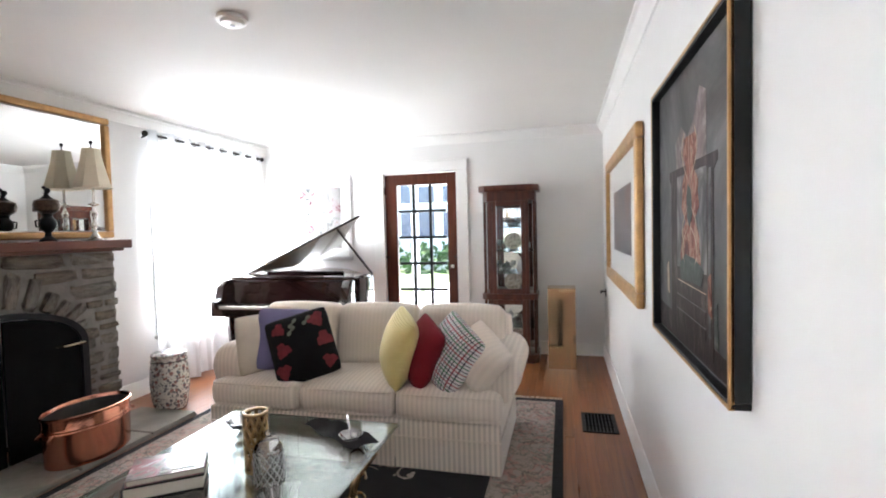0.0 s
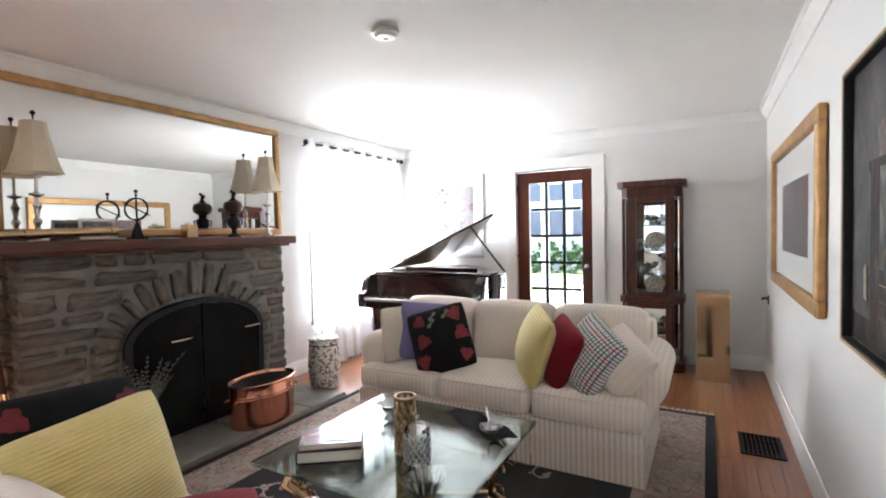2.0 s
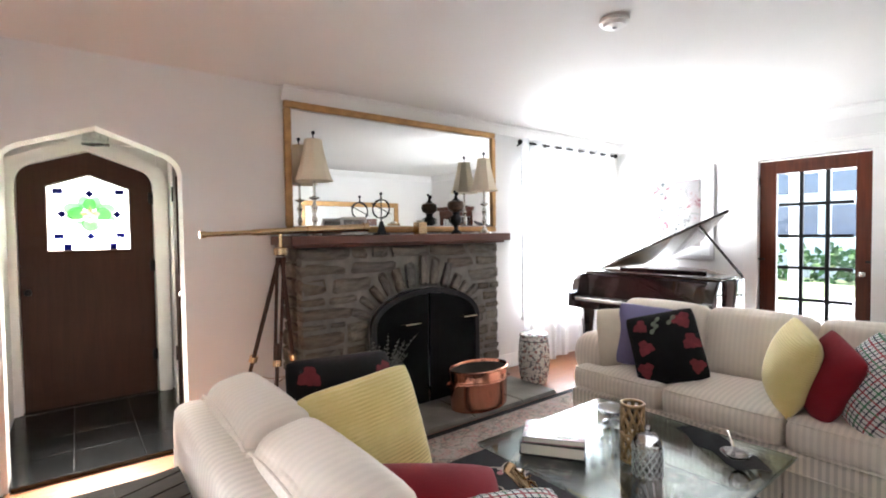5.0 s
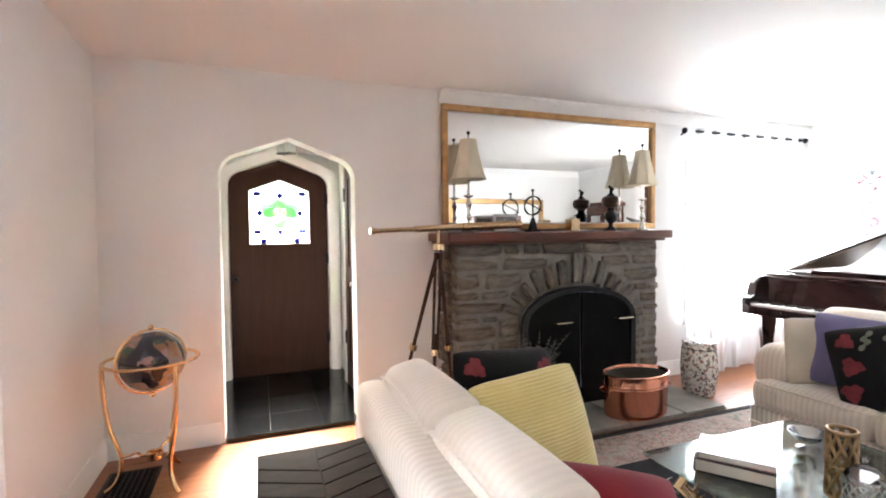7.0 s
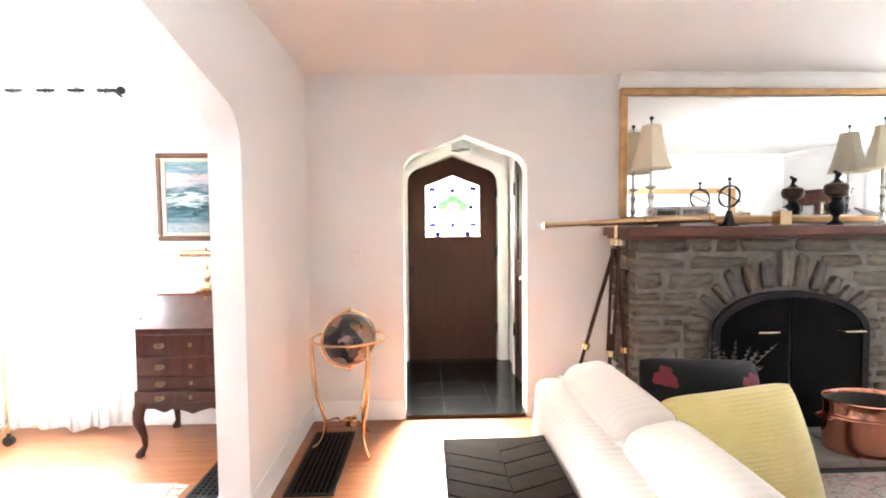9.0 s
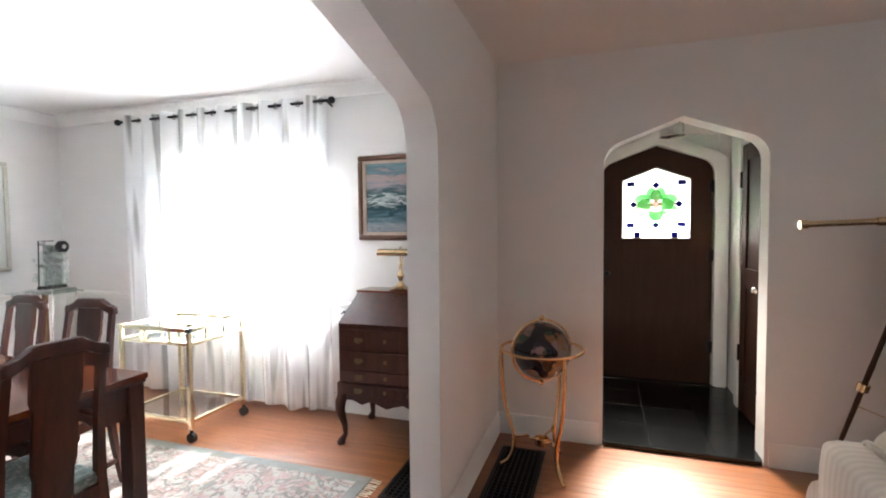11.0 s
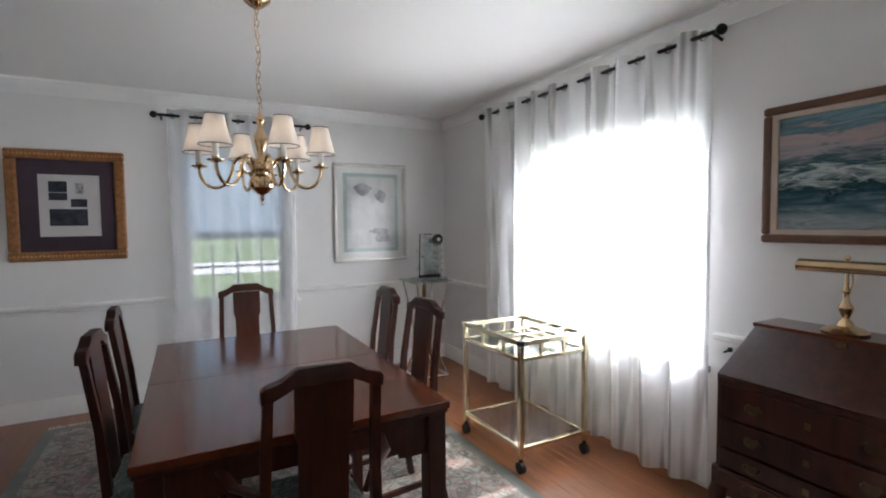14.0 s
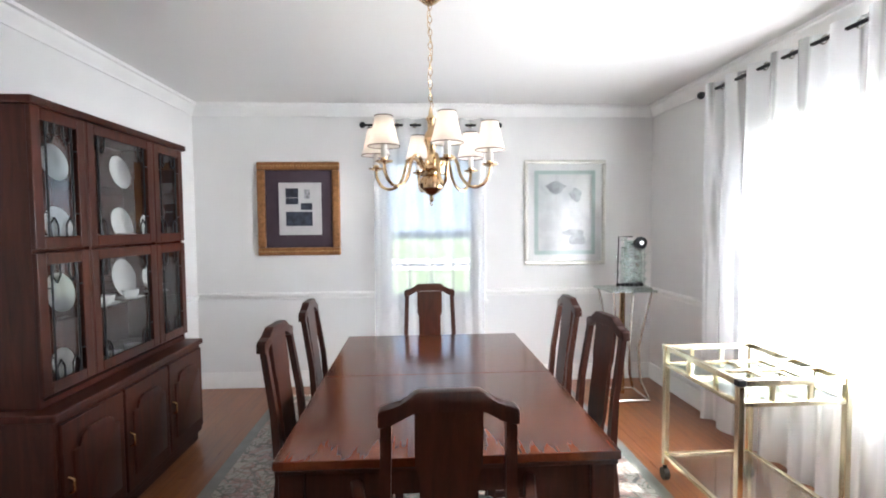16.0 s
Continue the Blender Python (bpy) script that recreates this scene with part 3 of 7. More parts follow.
# entry hall behind the arch
FX = -5.16
struct("wall_hall", B((FX - .2, FX, -.75, -.46, -.01, 2.6), (FX - .2, FX, .53, 1.0, -.01, 2.6), (FX - .2, FX, -.46, .53, 2.2, 2.6), (FX, W - .17, -.65, -.48, -.01, 2.6),
                      (FX, -4.62, .62, .8, -.01, 2.6), (-4.62, W - .17, .62, .8, 2.03, 2.6), (-4.62, W - .17, 1.0, 1.15, -.01, 2.6)), WALL, "white plaster walls of the entry hall")
struct("ceiling_hall", B((FX - .2, W - .17, -.65, 1.15, 2.35, 2.45)), CEIL)
hall_floor = struct("floor_hall", B((FX, W - .02, -.48, .62, -.1, .012)), GROUT, "black slate tile floor with narrow joints")
struct("floor_hall_edge", B((W - .02, W + .02, -.39, .49, -.005, .03, .006)), SLATE)

# mouldings
CROWN = [(0, 0), (.012, 0), (.018, .02), (.045, .05), (.052, .075), (.07, .08), (.07, .10), (0, .10)]
BASE = [(0, 0), (.018, 0), (.018, .105), (.012, .115), (.012, .128), (.006, .14), (0, .14)]
RAIL = [(0, 0), (.010, .004), (.012, .02), (.024, .03), (.026, .05), (.010, .06), (0, .062)]


def moulding(name, prof, runs, z):
    """Runs of a profile: (axis, wall coordinate, way off the wall, from, to)."""
    bm = bmesh.new()
    for axis, wall, into, a, b in runs:
        pts = [(wall + into * d, z + h) for d, h in prof]
        if axis == "y":
            prism(bm, pts, "y", a, b)
        else:
            pr = [(p, q) for p, q in pts]
            av = [bm.verts.new((a, p, q)) for p, q in pr]
            bv = [bm.verts.new((b, p, q)) for p, q in pr]
            bm.faces.new(av)
            bm.faces.new(bv[::-1])
            for i in range(len(pr)):
                bm.faces.new((av[i], bv[i], bv[(i + 1) % len(pr)], av[(i + 1) % len(pr)]))
    return struct(name, bm, TRIM, "white painted wood moulding")


moulding("crown_living", CROWN, [("y", W, 1, 1.16, N), ("x", N, -1, W, E), ("y", E, -1, PART_N, N)], H - .10)
moulding("crown_dining", CROWN, [("y", W, 1, S, PART_S), ("x", S, 1, W, E), ("y", E, -1, S, PART_S)], H - .10)
moulding("baseboard_living", BASE, [("y", W, 1, PART_N, -.42), ("y", W, 1, .52, 1.16), ("y", W, 1, 3.12, N), ("x", N, -1, W, -2.26), ("x", N, -1, -1.06, E), ("y", E, -1, PART_N, N), ("x", PART_N, 1, W, -2.485), ("x", PART_N, 1, -.10, E)], 0)
moulding("baseboard_dining", BASE, [("y", W, 1, S, PART_S), ("x", S, 1, W, E), ("y", E, -1, S, PART_S), ("x", PART_S, -1, W, -2.485), ("x", PART_S, -1, -.10, E)], 0)
moulding("trim_chair_rail", RAIL, [("y", W, 1, S, -4.02), ("y", W, 1, -2.36, PART_S), ("x", S, 1, W, -2.14), ("x", S, 1, -1.20, E), ("y", E, -1, S, PART_S)], .79)


def sash_window(name, axis, wall, u0, u1, z0, z1, out, mid, trim=.09):
    """Painted double sash with sill and casing; out is the way to the outside."""
    c = (wall, (u0 + u1) / 2, z0) if axis == "x" else ((u0 + u1) / 2, wall, z0)
    th = thing(name, "white painted double-hung window with glazing bars", "window", c, kind="structure")

    def b(pu0, pu1, pz0, pz1, d0, d1, r=0.0):
        lo, hi = sorted((wall + out * d0, wall + out * d1))
        return B((lo, hi, pu0, pu1, pz0, pz1, r)) if axis == "x" else B((pu0, pu1, lo, hi, pz0, pz1, r))
    for pu0, pu1, pz0, pz1 in ((u0 - trim, u0, z0, z1 + trim), (u1, u1 + trim, z0, z1 + trim), (u0, u1, z1, z1 + trim)):
        part("casing", b(pu0, pu1, pz0, pz1, -.02, .0, .004), TRIM, th)
    part("window_sill", b(u0 - trim - .02, u1 + trim + .02, z0 - .035, z0, -.05, .16, .006), TRIM, th)
    for lo, hi, d in ((z0, mid + .02, .10), (mid - .02, z1, .14)):
        fr = part("sash_frame", b(u0, u0 + .045, lo, hi, d, d + .035), TRIM, th)
        part("stile", b(u1 - .045, u1, lo, hi, d, d + .035), TRIM, fr)
        part("rail", b(u0 + .045, u1 - .045, lo, lo + .05, d, d + .035), TRIM, fr)
        part("rail", b(u0 + .045, u1 - .045, hi - .05, hi, d, d + .035), TRIM, fr)
        n = 3 if u1 - u0 > 1 else 4
        for k in range(1, n):
            u = u0 + (u1 - u0) * k / n
            part("glazing_bar", b(u - .009, u + .009, lo + .05, hi - .05, d + .006, d + .03), TRIM, fr)
        zc = (lo + hi) / 2
        for k in range(n):
            ua, ub = (u0 + .045 if k == 0 else u0 + (u1 - u0) * k / n + .009), (u1 - .045 if k == n - 1 else u0 + (u1 - u0) * (k + 1) / n - .009)
            part("glazing_bar", b(ua, ub, zc - .009, zc + .009, d + .006, d + .03), TRIM, fr)
        p = part("pane", b(u0 + .045, u1 - .045, lo + .05, hi - .05, d + .016, d + .020), PANE, fr)
        p.visible_shadow = False
    return th


sash_window("window_1", "x", W, 3.72, 5.28, .50, 2.14, -1, 1.30, .02)
sash_window("window_2", "x", W, -3.95, -2.43, .66, 2.02, -1, 1.42, .03)
sash_window("window_3", "y", S, -2.07, -1.27, .76, 2.06, -1, 1.36)


def curtain(name, label, axis, at, u0, u1, z_top, z_rod, rod0, rod1, waves, amp, into, part_at=None):
    """Sheer panel on a dark rod with grommets, hung in soft folds to the floor."""
    rnd = random.Random(waves * 7 + len(name))
    P = (lambda u, d, z: Vector((at + into * d, u, z))) if axis == "x" else (lambda u, d, z: Vector((u, at + into * d, z)))
    th = thing(name, label, "curtain", P((u0 + u1) / 2, 0, 0.02))
    bm = bmesh.new()
    nu, nz = waves * 12, 26
    ph = [rnd.uniform(-.5, .5) for _ in range(waves + 2)]
    am = [rnd.uniform(.7, 1.25) for _ in range(waves + 2)]
    rows = []
    for j in range(nz + 1):
        f = j / nz
        z = z_top + (0.015 - z_top) * f
        row = []
        for i in range(nu + 1):
            s = i / nu * waves
            k = int(s)
            q = s - k
            w = am[k] * (1 - q) + am[k + 1] * q
            drift = (ph[k] * (1 - q) + ph[k + 1] * q) * f
            d = amp * w * math.sin(2 * math.pi * s + drift) * (1 + .25 * f) + .006 * math.sin(5.3 * s + 4 * f)
            u = u0 + (u1 - u0) * i / nu + .012 * f * math.sin(3.1 * s + 2 * f) + .012 * drift
            row.append(bm.verts.new(P(u, d, z + (.018 * math.sin(2.1 * s) if j == nz else 0) + (0.012 if j == nz else 0))))
        rows.append(row)
    for a, b in zip(rows, rows[1:]):
        for i in range(nu):
            bm.faces.new((a[i], a[i + 1], b[i + 1], b[i]))
    part("sheer_panel", bm, SHEER_THIN if axis == "y" else SHEER_BRIGHT if u0 < 0 else SHEER, th, smooth=80)
    r = part("curtain_rod", rod(bmesh.new(), P(rod0, 0, z_rod), P(rod1, 0, z_rod), .011), BLACK_METAL, th, "thin black iron rod")
    for u, s in ((rod0, -1), (rod1, 1)):
        bm = ball(bmesh.new(), P(u + s * .02, 0, z_rod), .027, 12)
        part("finial", bm, BLACK_METAL, r)
        part("bracket", tube(bmesh.new(), [P(u - s * .03, 0, z_rod), P(u - s * .03, -.05, z_rod - .01), P(u - s * .03, -.088, z_rod - .02)], .008), BLACK_METAL, r)
    for k in range(2 * waves):
        u = u0 + (u1 - u0) * (k + .5) / (2 * waves) + rnd.uniform(-.008, .008)
        part("grommet", tube(bmesh.new(), circle(P(u, amp * .2 * (-1) ** k, z_rod), .021, 14, axis), .005, 6, True), STEEL, th)
    return th


curtain("sheer_curtain", "white sheer grommet curtain glowing in front of the window", "x", W + .10, 3.60, 5.26, 2.37, 2.33, 3.60, 5.26, 8, .036, 1)
curtain("sheer_curtain", "white sheer grommet curtain hanging to the oak floor", "x", W + .10, -4.36, -2.34, 2.40, 2.355, -4.42, -2.315, 10, .036, 1)
curtain("sheer_curtain", "white sheer grommet curtain over a window with a blind", "y", S + .10, -2.14, -1.17, 2.36, 2.305, -2.25, -1.10, 6, .030, 1)
solid("roller_blind", B((-2.06, -1.28, S - .09, S - .085, 1.31, 2.05)), BLIND, "pale blue-grey roller blind drawn halfway down the window", "blind")


# ---- living room: fireplace ----
FPX, FY0, FY1 = -3.38, 1.14, 3.05
FC, FHALF = 2.185, 0.50
opening = [(FC - FHALF, -.01)] + [(FC + FHALF * math.cos(math.pi - math.pi * k / 16), 0.70 + 0.26 * math.sin(math.pi * k / 16)) for k in range(17)] + [(FC + FHALF, -.01)]
fireplace = thing("fireplace", "grey fieldstone fireplace with an arched opening", "fireplace", (FPX, FC, 0))
part("core", prism(bmesh.new(), [(FY0 + .03, -.01), (FY0 + .03, 1.335), (FY1 - .03, 1.335), (FY1 - .03, -.01)] + opening[::-1], "x", W + .05, FPX - .004), MORTAR, fireplace, "pale mortar between the stones")
part("firebox", B((W - .3, W + .05, FC - .6, FC + .6, -.005, .012), (W - .3, W - .25, FC - .6, FC + .6, 0, 1.05)), SOOT_AND_SHADE, fireplace, "black sooty firebox")
part("mantel_shelf", B((W + .002, -3.26, 1.06, 3.085, 1.335, 1.40, .008)), MANTEL_WOOD, fireplace, "dark red-brown wooden mantel shelf")
part("mantel_moulding", B((W + .002, -3.31, 1.09, 3.055, 1.315, 1.337, .006)), MANTEL_WOOD, fireplace)

rnd = random.Random(4)
STONES = []
for k in range(11):
    b = B((-.5, .5, -.5, .5, -.5, .5, .14))
    for v in b.verts:
        v.co += Vector((rnd.uniform(-.08, .08), rnd.uniform(-.05, .05), rnd.uniform(-.09, .09)))
    STONES.append(mesh_of("stone", b, STONE, 60))


def stone(x, y, z, sx, sy, sz, turn=0.0, face="x"):
    ob = new("stone", rnd.choice(STONES))
    ob.parent = fireplace
    m = Matrix.Translation((x, y, z)) @ (Matrix.Rotation(turn, 4, "X")) @ Matrix.Diagonal((sx, sy, sz, 1))
    ob.matrix_basis = Matrix.Translation((-FPX, -FC, 0)) @ m


z = 0.03
while z < 1.31:
    h = min(rnd.uniform(.065, .135), 1.325 - z)
    if 1.325 - z - h < .05:
        h = 1.325 - z
    zm = z + h / 2
    if zm < .68:
        gap = FHALF + .005
    else:
        q = (zm + .25 * h - .62) / .60
        gap = .70 * math.sqrt(max(0, 1 - q * q)) if q < 1 else 0
    for a, b in ([(FY0, FC - gap), (FC + gap, FY1)] if gap > 0.02 else [(FY0, FY1)]):
        y = a
        while y < b - .01:
            w = rnd.uniform(.14, .42)
            if b - y - w < .10:
                w = b - y
            if w > .50:
                w /= 2
            stone(FPX - .04 + rnd.uniform(-.012, .014), y + w / 2, zm, .10, w - .034, h - .030, rnd.uniform(-.03, .03))
            y += w
    x = FPX - .10
    while x > W + .06:
        w = min(rnd.uniform(.10, .2), x - W)
        stone(x - w / 2, FY0 + .035, zm, w - .014, .09, h - .014)
        stone(x - w / 2, FY1 - .035, zm, w - .014, .09, h - .014)
        x -= w
    z += h
for k in range(15):
    a = math.pi * (k + .5) / 15
    ca, sa = math.cos(a), math.sin(a)
    y0, z0 = FC + (FHALF + .01) * ca, .70 + .27 * sa
    reach = rnd.uniform(.88, 1.06)
    y1, z1 = FC + .68 * ca * (.5 + .5 * reach), .66 + .56 * sa * reach
    ln = math.hypot(y1 - y0, z1 - z0)
    ang = math.atan2(z1 - z0, y1 - y0)
    wide = .105 if .25 < k / 14 < .75 else .085
    stone(FPX - .04 + rnd.uniform(-.01, .02), (y0 + y1) / 2, (z0 + z1) / 2, .11, ln - .022, wide * rnd.uniform(.60, .85), ang)

hearth = struct("hearth", B((FPX - .02, -2.86, 1.10, 3.22, -.01, .012)), MORTAR, "flat grey stone hearth slabs")
for a, b in ((1.10, 1.62), (1.63, 2.28), (2.29, 2.80), (2.81, 3.22)):
    part("slab", B((FPX - .01, -2.865, a, b - .008, .0, .032, .006)), HEARTHSTONE, hearth)

SCREEN_MESH = plain("black_wire_mesh", (.007, .007, .007), .9, .0, var=.2, bumps=.3, bscale=200, spec=.08)
# screen of black iron mesh with two doors
screen = thing("fire_screen", "arched black iron fire screen with brass handles", "fire screen", (-3.28, FC, .032))
outer = [(FC + .53 * math.cos(math.pi - math.pi * k / 20), .70 + .265 * math.sin(math.pi * k / 20)) for k in range(21)]
inner = [(FC + .485 * math.cos(math.pi - math.pi * k / 20), .70 + .225 * math.sin(math.pi * k / 20)) for k in range(21)]
SCREEN_IRON = plain("matt_black_iron", (.020, .020, .021), .75, .0, var=.25, bumps=.15, spec=.25)
part("frame", prism(bmesh.new(), [(FC - .53, .032)] + outer + [(FC + .53, .032), (FC + .485, .032)] + inner[::-1] + [(FC - .485, .032)], "x", -3.325, -3.285), SCREEN_IRON, screen)
for s in (-1, 1):
    arc = [(FC + s * .475 * math.cos(math.pi / 2 * k / 10), .70 + .22 * math.sin(math.pi / 2 * k / 10)) for k in range(11)]
    door = part("screen_door", prism(bmesh.new(), [(FC + s * .008, .045), (FC + s * .475, .045)] + arc[:-1] + [(FC + s * .008, .92)], "x", -3.31, -3.295), SCREEN_MESH, screen)
    yc = FC + (.40 if s > 0 else -.185)
    part("handle", tube(bmesh.new(), [(-3.295, yc - .085, .70), (-3.25, yc - .07, .70), (-3.245, yc, .70), (-3.25, yc + .07, .70), (-3.295, yc + .085, .70)], [.008, .008, .011, .008, .008]), BRIGHT_BRASS, door, "bright brass pull handle")

# dried fern by the screen
fern = thing("dried_plant", "grey-green dried fern sprays in a dark pot", "plant", (-3.12, 1.66, .032))
part("pot", lathe(bmesh.new(), [(.06, 0), (.08, .05), (.09, .14), (.085, .16), (.07, .16)], -3.12, 1.66, 20, .032), BLACK_METAL, fern)
bm = bmesh.new()
for k in range(26):
    a, ln = rnd.uniform(0, 6.28), rnd.uniform(.35, .62)
    tip = Vector((.26 * math.cos(a) * rnd.uniform(.3, 1), .30 * math.sin(a) * rnd.uniform(.3, 1), ln))
    base = Vector((-3.10, 1.66, .17))
    pts = [base + Vector((tip.x * f * f, tip.y * f * f, tip.z * (f - .15 * f * f))) for f in (0, .35, .7, 1)]
    if max(p.x for p in pts) > -2.6 or min(p.x for p in pts) < -3.23:
        continue
    tube(bm, pts, [.003, .0025, .002, .001], 4)
    for f in range(4, 16):
        q = f / 16
        p = base + Vector((tip.x * q * q, tip.y * q * q, tip.z * (q - .15 * q * q)))
        for s in (-1, 1):
            d = Vector((rnd.uniform(-.3, .3), s * rnd.uniform(.5, 1), rnd.uniform(0, .7))).normalized() * .045 * (1.2 - q)
            e = d.cross(Vector((1, 0, .3))).normalized() * .006
            bm.faces.new([bm.verts.new(p), bm.verts.new(p + d * .5 + e), bm.verts.new(p + d), bm.verts.new(p + d * .5 - e)])
part("frond", bm, FERN, fern, kind="stuff")

# copper boiler
tub = thing("copper_tub", "oval hammered copper boiler with a dark inside", "tub", local=pose(-3.01, 2.46, .033))
OVAL = Matrix.Diagonal((.175, .268, .87, 1))
part("body", lathe(bmesh.new(), [(.93, 0), (.955, .006), (.965, .03), (.985, .235), (1.0, .240), (1.0, .250), (.987, .255), (1.0, .260), (1.0, .270), (.985, .275), (.99, .34), (1.03, .346), (1.035, .358), (1.0, .362), (.965, .345), (.94, .03), (0, .025)], 0, 0, 48, 0, OVAL), COPPER, tub)
part("lining", lathe(bmesh.new(), [(.93, .032), (.955, .335), (.950, .335), (.925, .036)], 0, 0, 48, 0, OVAL), TIN, tub, "dull tin lining")
for s in (-1, 1):
    part("handle", tube(bmesh.new(), [(-.05, s * .255, .215), (-.05, s * .288, .20), (.05, s * .288, .20), (.05, s * .255, .215)], .008), COPPER, tub)

# garden stool
def porcelain():
    m, nt, p = nodes_of("painted_porcelain")
    v = coords(nt)
    c = (0.62, 0.60, 0.55)
    for sc, thr, col, ns in ((24, .36, (.24, .08, .075), 46), (30, .34, (.09, .10, .13), 60), (44, .30, (.16, .16, .18), 80), (52, .22, (.10, .12, .11), 90)):
        vo = nt.nodes.new("ShaderNodeTexVoronoi")
        vo.inputs["Scale"].default_value = sc
        link(nt, v, vo.inputs["Vector"])
        n = math_node(nt, "MULTIPLY_ADD", noise_tex(nt, v, ns, 2), .5, -.25)
        c = mix(nt, math_node(nt, "MULTIPLY", math_node(nt, "LESS_THAN", math_node(nt, "ADD", vo.outputs["Distance"], n), thr), .85), c, col)
    link(nt, c, p.inputs["Base Color"])
    p.inputs["Roughness"].default_value = .15
    return m


stool = thing("garden_stool", "barrel-shaped porcelain garden stool painted with flowers", "stool", local=pose(-3.20, 3.32, 0))
PORC = porcelain()
part("body", lathe(bmesh.new(), [(.110, 0), (.120, .01), (.123, .03), (.137, .10), (.147, .21), (.141, .34), (.131, .41), (.126, .43)], 0, 0, 36), PORC, stool)
part("seat", lathe(bmesh.new(), [(.128, .43), (.133, .437), (.133, .452), (.12, .462), (.0, .466)], 0, 0, 36), PORC, stool)
part("stud_band", tube(bmesh.new(), circle((0, 0, .40), .1335, 40), .004, 6, True), BLACK_METAL, stool)

# ---- on the mantel ----
mirror, sheet = picture_frame("wall_mirror", "large mirror in a gilt frame leaning above the mantel", "x", W, 1.17, 3.29, 1.415, 2.395, .052, .045, GOLD_LEAF, 1)
tagged(mirror, category="mirror")
sheet("mirror_glass", .06, .020, MIRROR, "clear silvered glass")


def buffet_lamp(x, y):
    th = thing("buffet_lamp", "slim nickel candlestick lamp with a cream bell shade", "lamp", group="lamps on the mantel", local=pose(x, y, 1.40))
    prof = [(.055, 0), (.055, .012), (.035, .022), (.018, .05), (.012, .09), (.022, .11), (.022, .125), (.012, .145), (.018, .19), (.024, .21), (.012, .235), (.010, .26), (.038, .272), (.038, .280), (.010, .29), (.008, .46), (.0, .46)]
    part("base", lathe(bmesh.new(), prof, 0, 0, 20), STEEL, th)
    bm = bmesh.new()
    lathe(bm, [(.135, .40), (.120, .44), (.098, .52), (.076, .61), (.062, .70), (.060, .70), (.074, .61), (.096, .52), (.118, .44), (.133, .40)], 0, 0, 8, 0, Matrix.Rotation(math.pi / 8, 4, "Z"))
    part("shade", bm, LINEN, th, "cream fabric bell shade", smooth=20)
    part("trim", tube(bmesh.new(), [Matrix.Rotation(math.pi / 8, 4, "Z") @ p for p in circle((0, 0, .402), .136, 8)], .004, 6, True), LINEN, th)
    part("finial", ball(lathe(bmesh.new(), [(.004, .66), (.004, .73), (.008, .735)], 0, 0, 10), (0, 0, .75), .014, 10), BLACK_METAL, th)
    return th


lamp = buffet_lamp(-3.535, 1.335)
copy_thing(lamp, pose(-3.535, 3.015, 1.40))

arm = thing("armillary_sphere", "small dark bronze armillary sphere on a pyramid foot", "ornament", local=pose(-3.50, 1.875, 1.40))
part("foot", B((-.045, .045, -.05, .05, 0, .012, .003)), BLACK_METAL, arm)
part("pedestal", lathe(bmesh.new(), [(.04, .012), (.034, .03), (.022, .08), (.018, .085), (.018, .10), (.006, .11), (.006, .14)], 0, 0, 4, 0, Matrix.Rotation(.785, 4, "Z")), BLACK_METAL, arm, smooth=0)
for t in (pose(0, 0, 0, 0, 0, 0), pose(0, 0, 0, 0, 0, 60), pose(0, 0, 0, 70, 20, 0)):
    part("ring", tube(bmesh.new(), circle((0, 0, .205), .075, 28, "x", tilt=t.to_3x3()), .0045, 6, True), BLACK_METAL, arm)
part("arrow", tube(bmesh.new(), [(0, -.085, .245), (0, .085, .165)], .004, 6), BLACK_METAL, arm)
part("finial", ball(lathe(bmesh.new(), [(.004, .28), (.008, .30), (.004, .31)], 0, 0, 10), (0, 0, .325), .013, 10), BLACK_METAL, arm)

urn = thing("covered_urn", "dark bronze footed urn with a figured lid", "urn", local=pose(-3.48, 2.625, 1.40))
part("body", lathe(bmesh.new(), [(.05, 0), (.05, .012), (.02, .035), (.018, .06), (.045, .09), (.055, .12), (.046, .15), (.03, .17), (.034, .19)], 0, 0, 22), BLACK_METAL, urn)
part("bowl", lathe(bmesh.new(), [(.034, .19), (.07, .215), (.078, .25), (.07, .28), (.05, .292), (.0, .295)], 0, 0, 22), plain("bronze_relief", (.07, .045, .03), .35, .8, var=.5, scale=30, bumps=.6, bscale=45), urn, "mottled brown relief bowl")
part("lid", ball(ball(lathe(bmesh.new(), [(.045, .29), (.02, .31), (.012, .325), (.018, .335)], 0, 0, 16), (0, .008, .35), .02, 10), (0, -.014, .37), .013, 8), BLACK_METAL, urn)
for s in (-1, 1):
    part("handle", tube(bmesh.new(), [(0, s * .045, .10), (0, s * .075, .10), (0, s * .08, .14), (0, s * .045, .15)], .006, 6), BLACK_METAL, urn)

cand = thing("brass_candle_cup", "small square gold candle cup", "candle holder", local=pose(-3.47, 2.23, 1.40))
part("cup", B((-.042, .042, -.042, .042, 0, .10, .004)), BRASS, cand)
part("candle", lathe(bmesh.new(), [(.03, .10), (.03, .115), (.004, .118), (.002, .128)], 0, 0, 14), PAPER, cand)

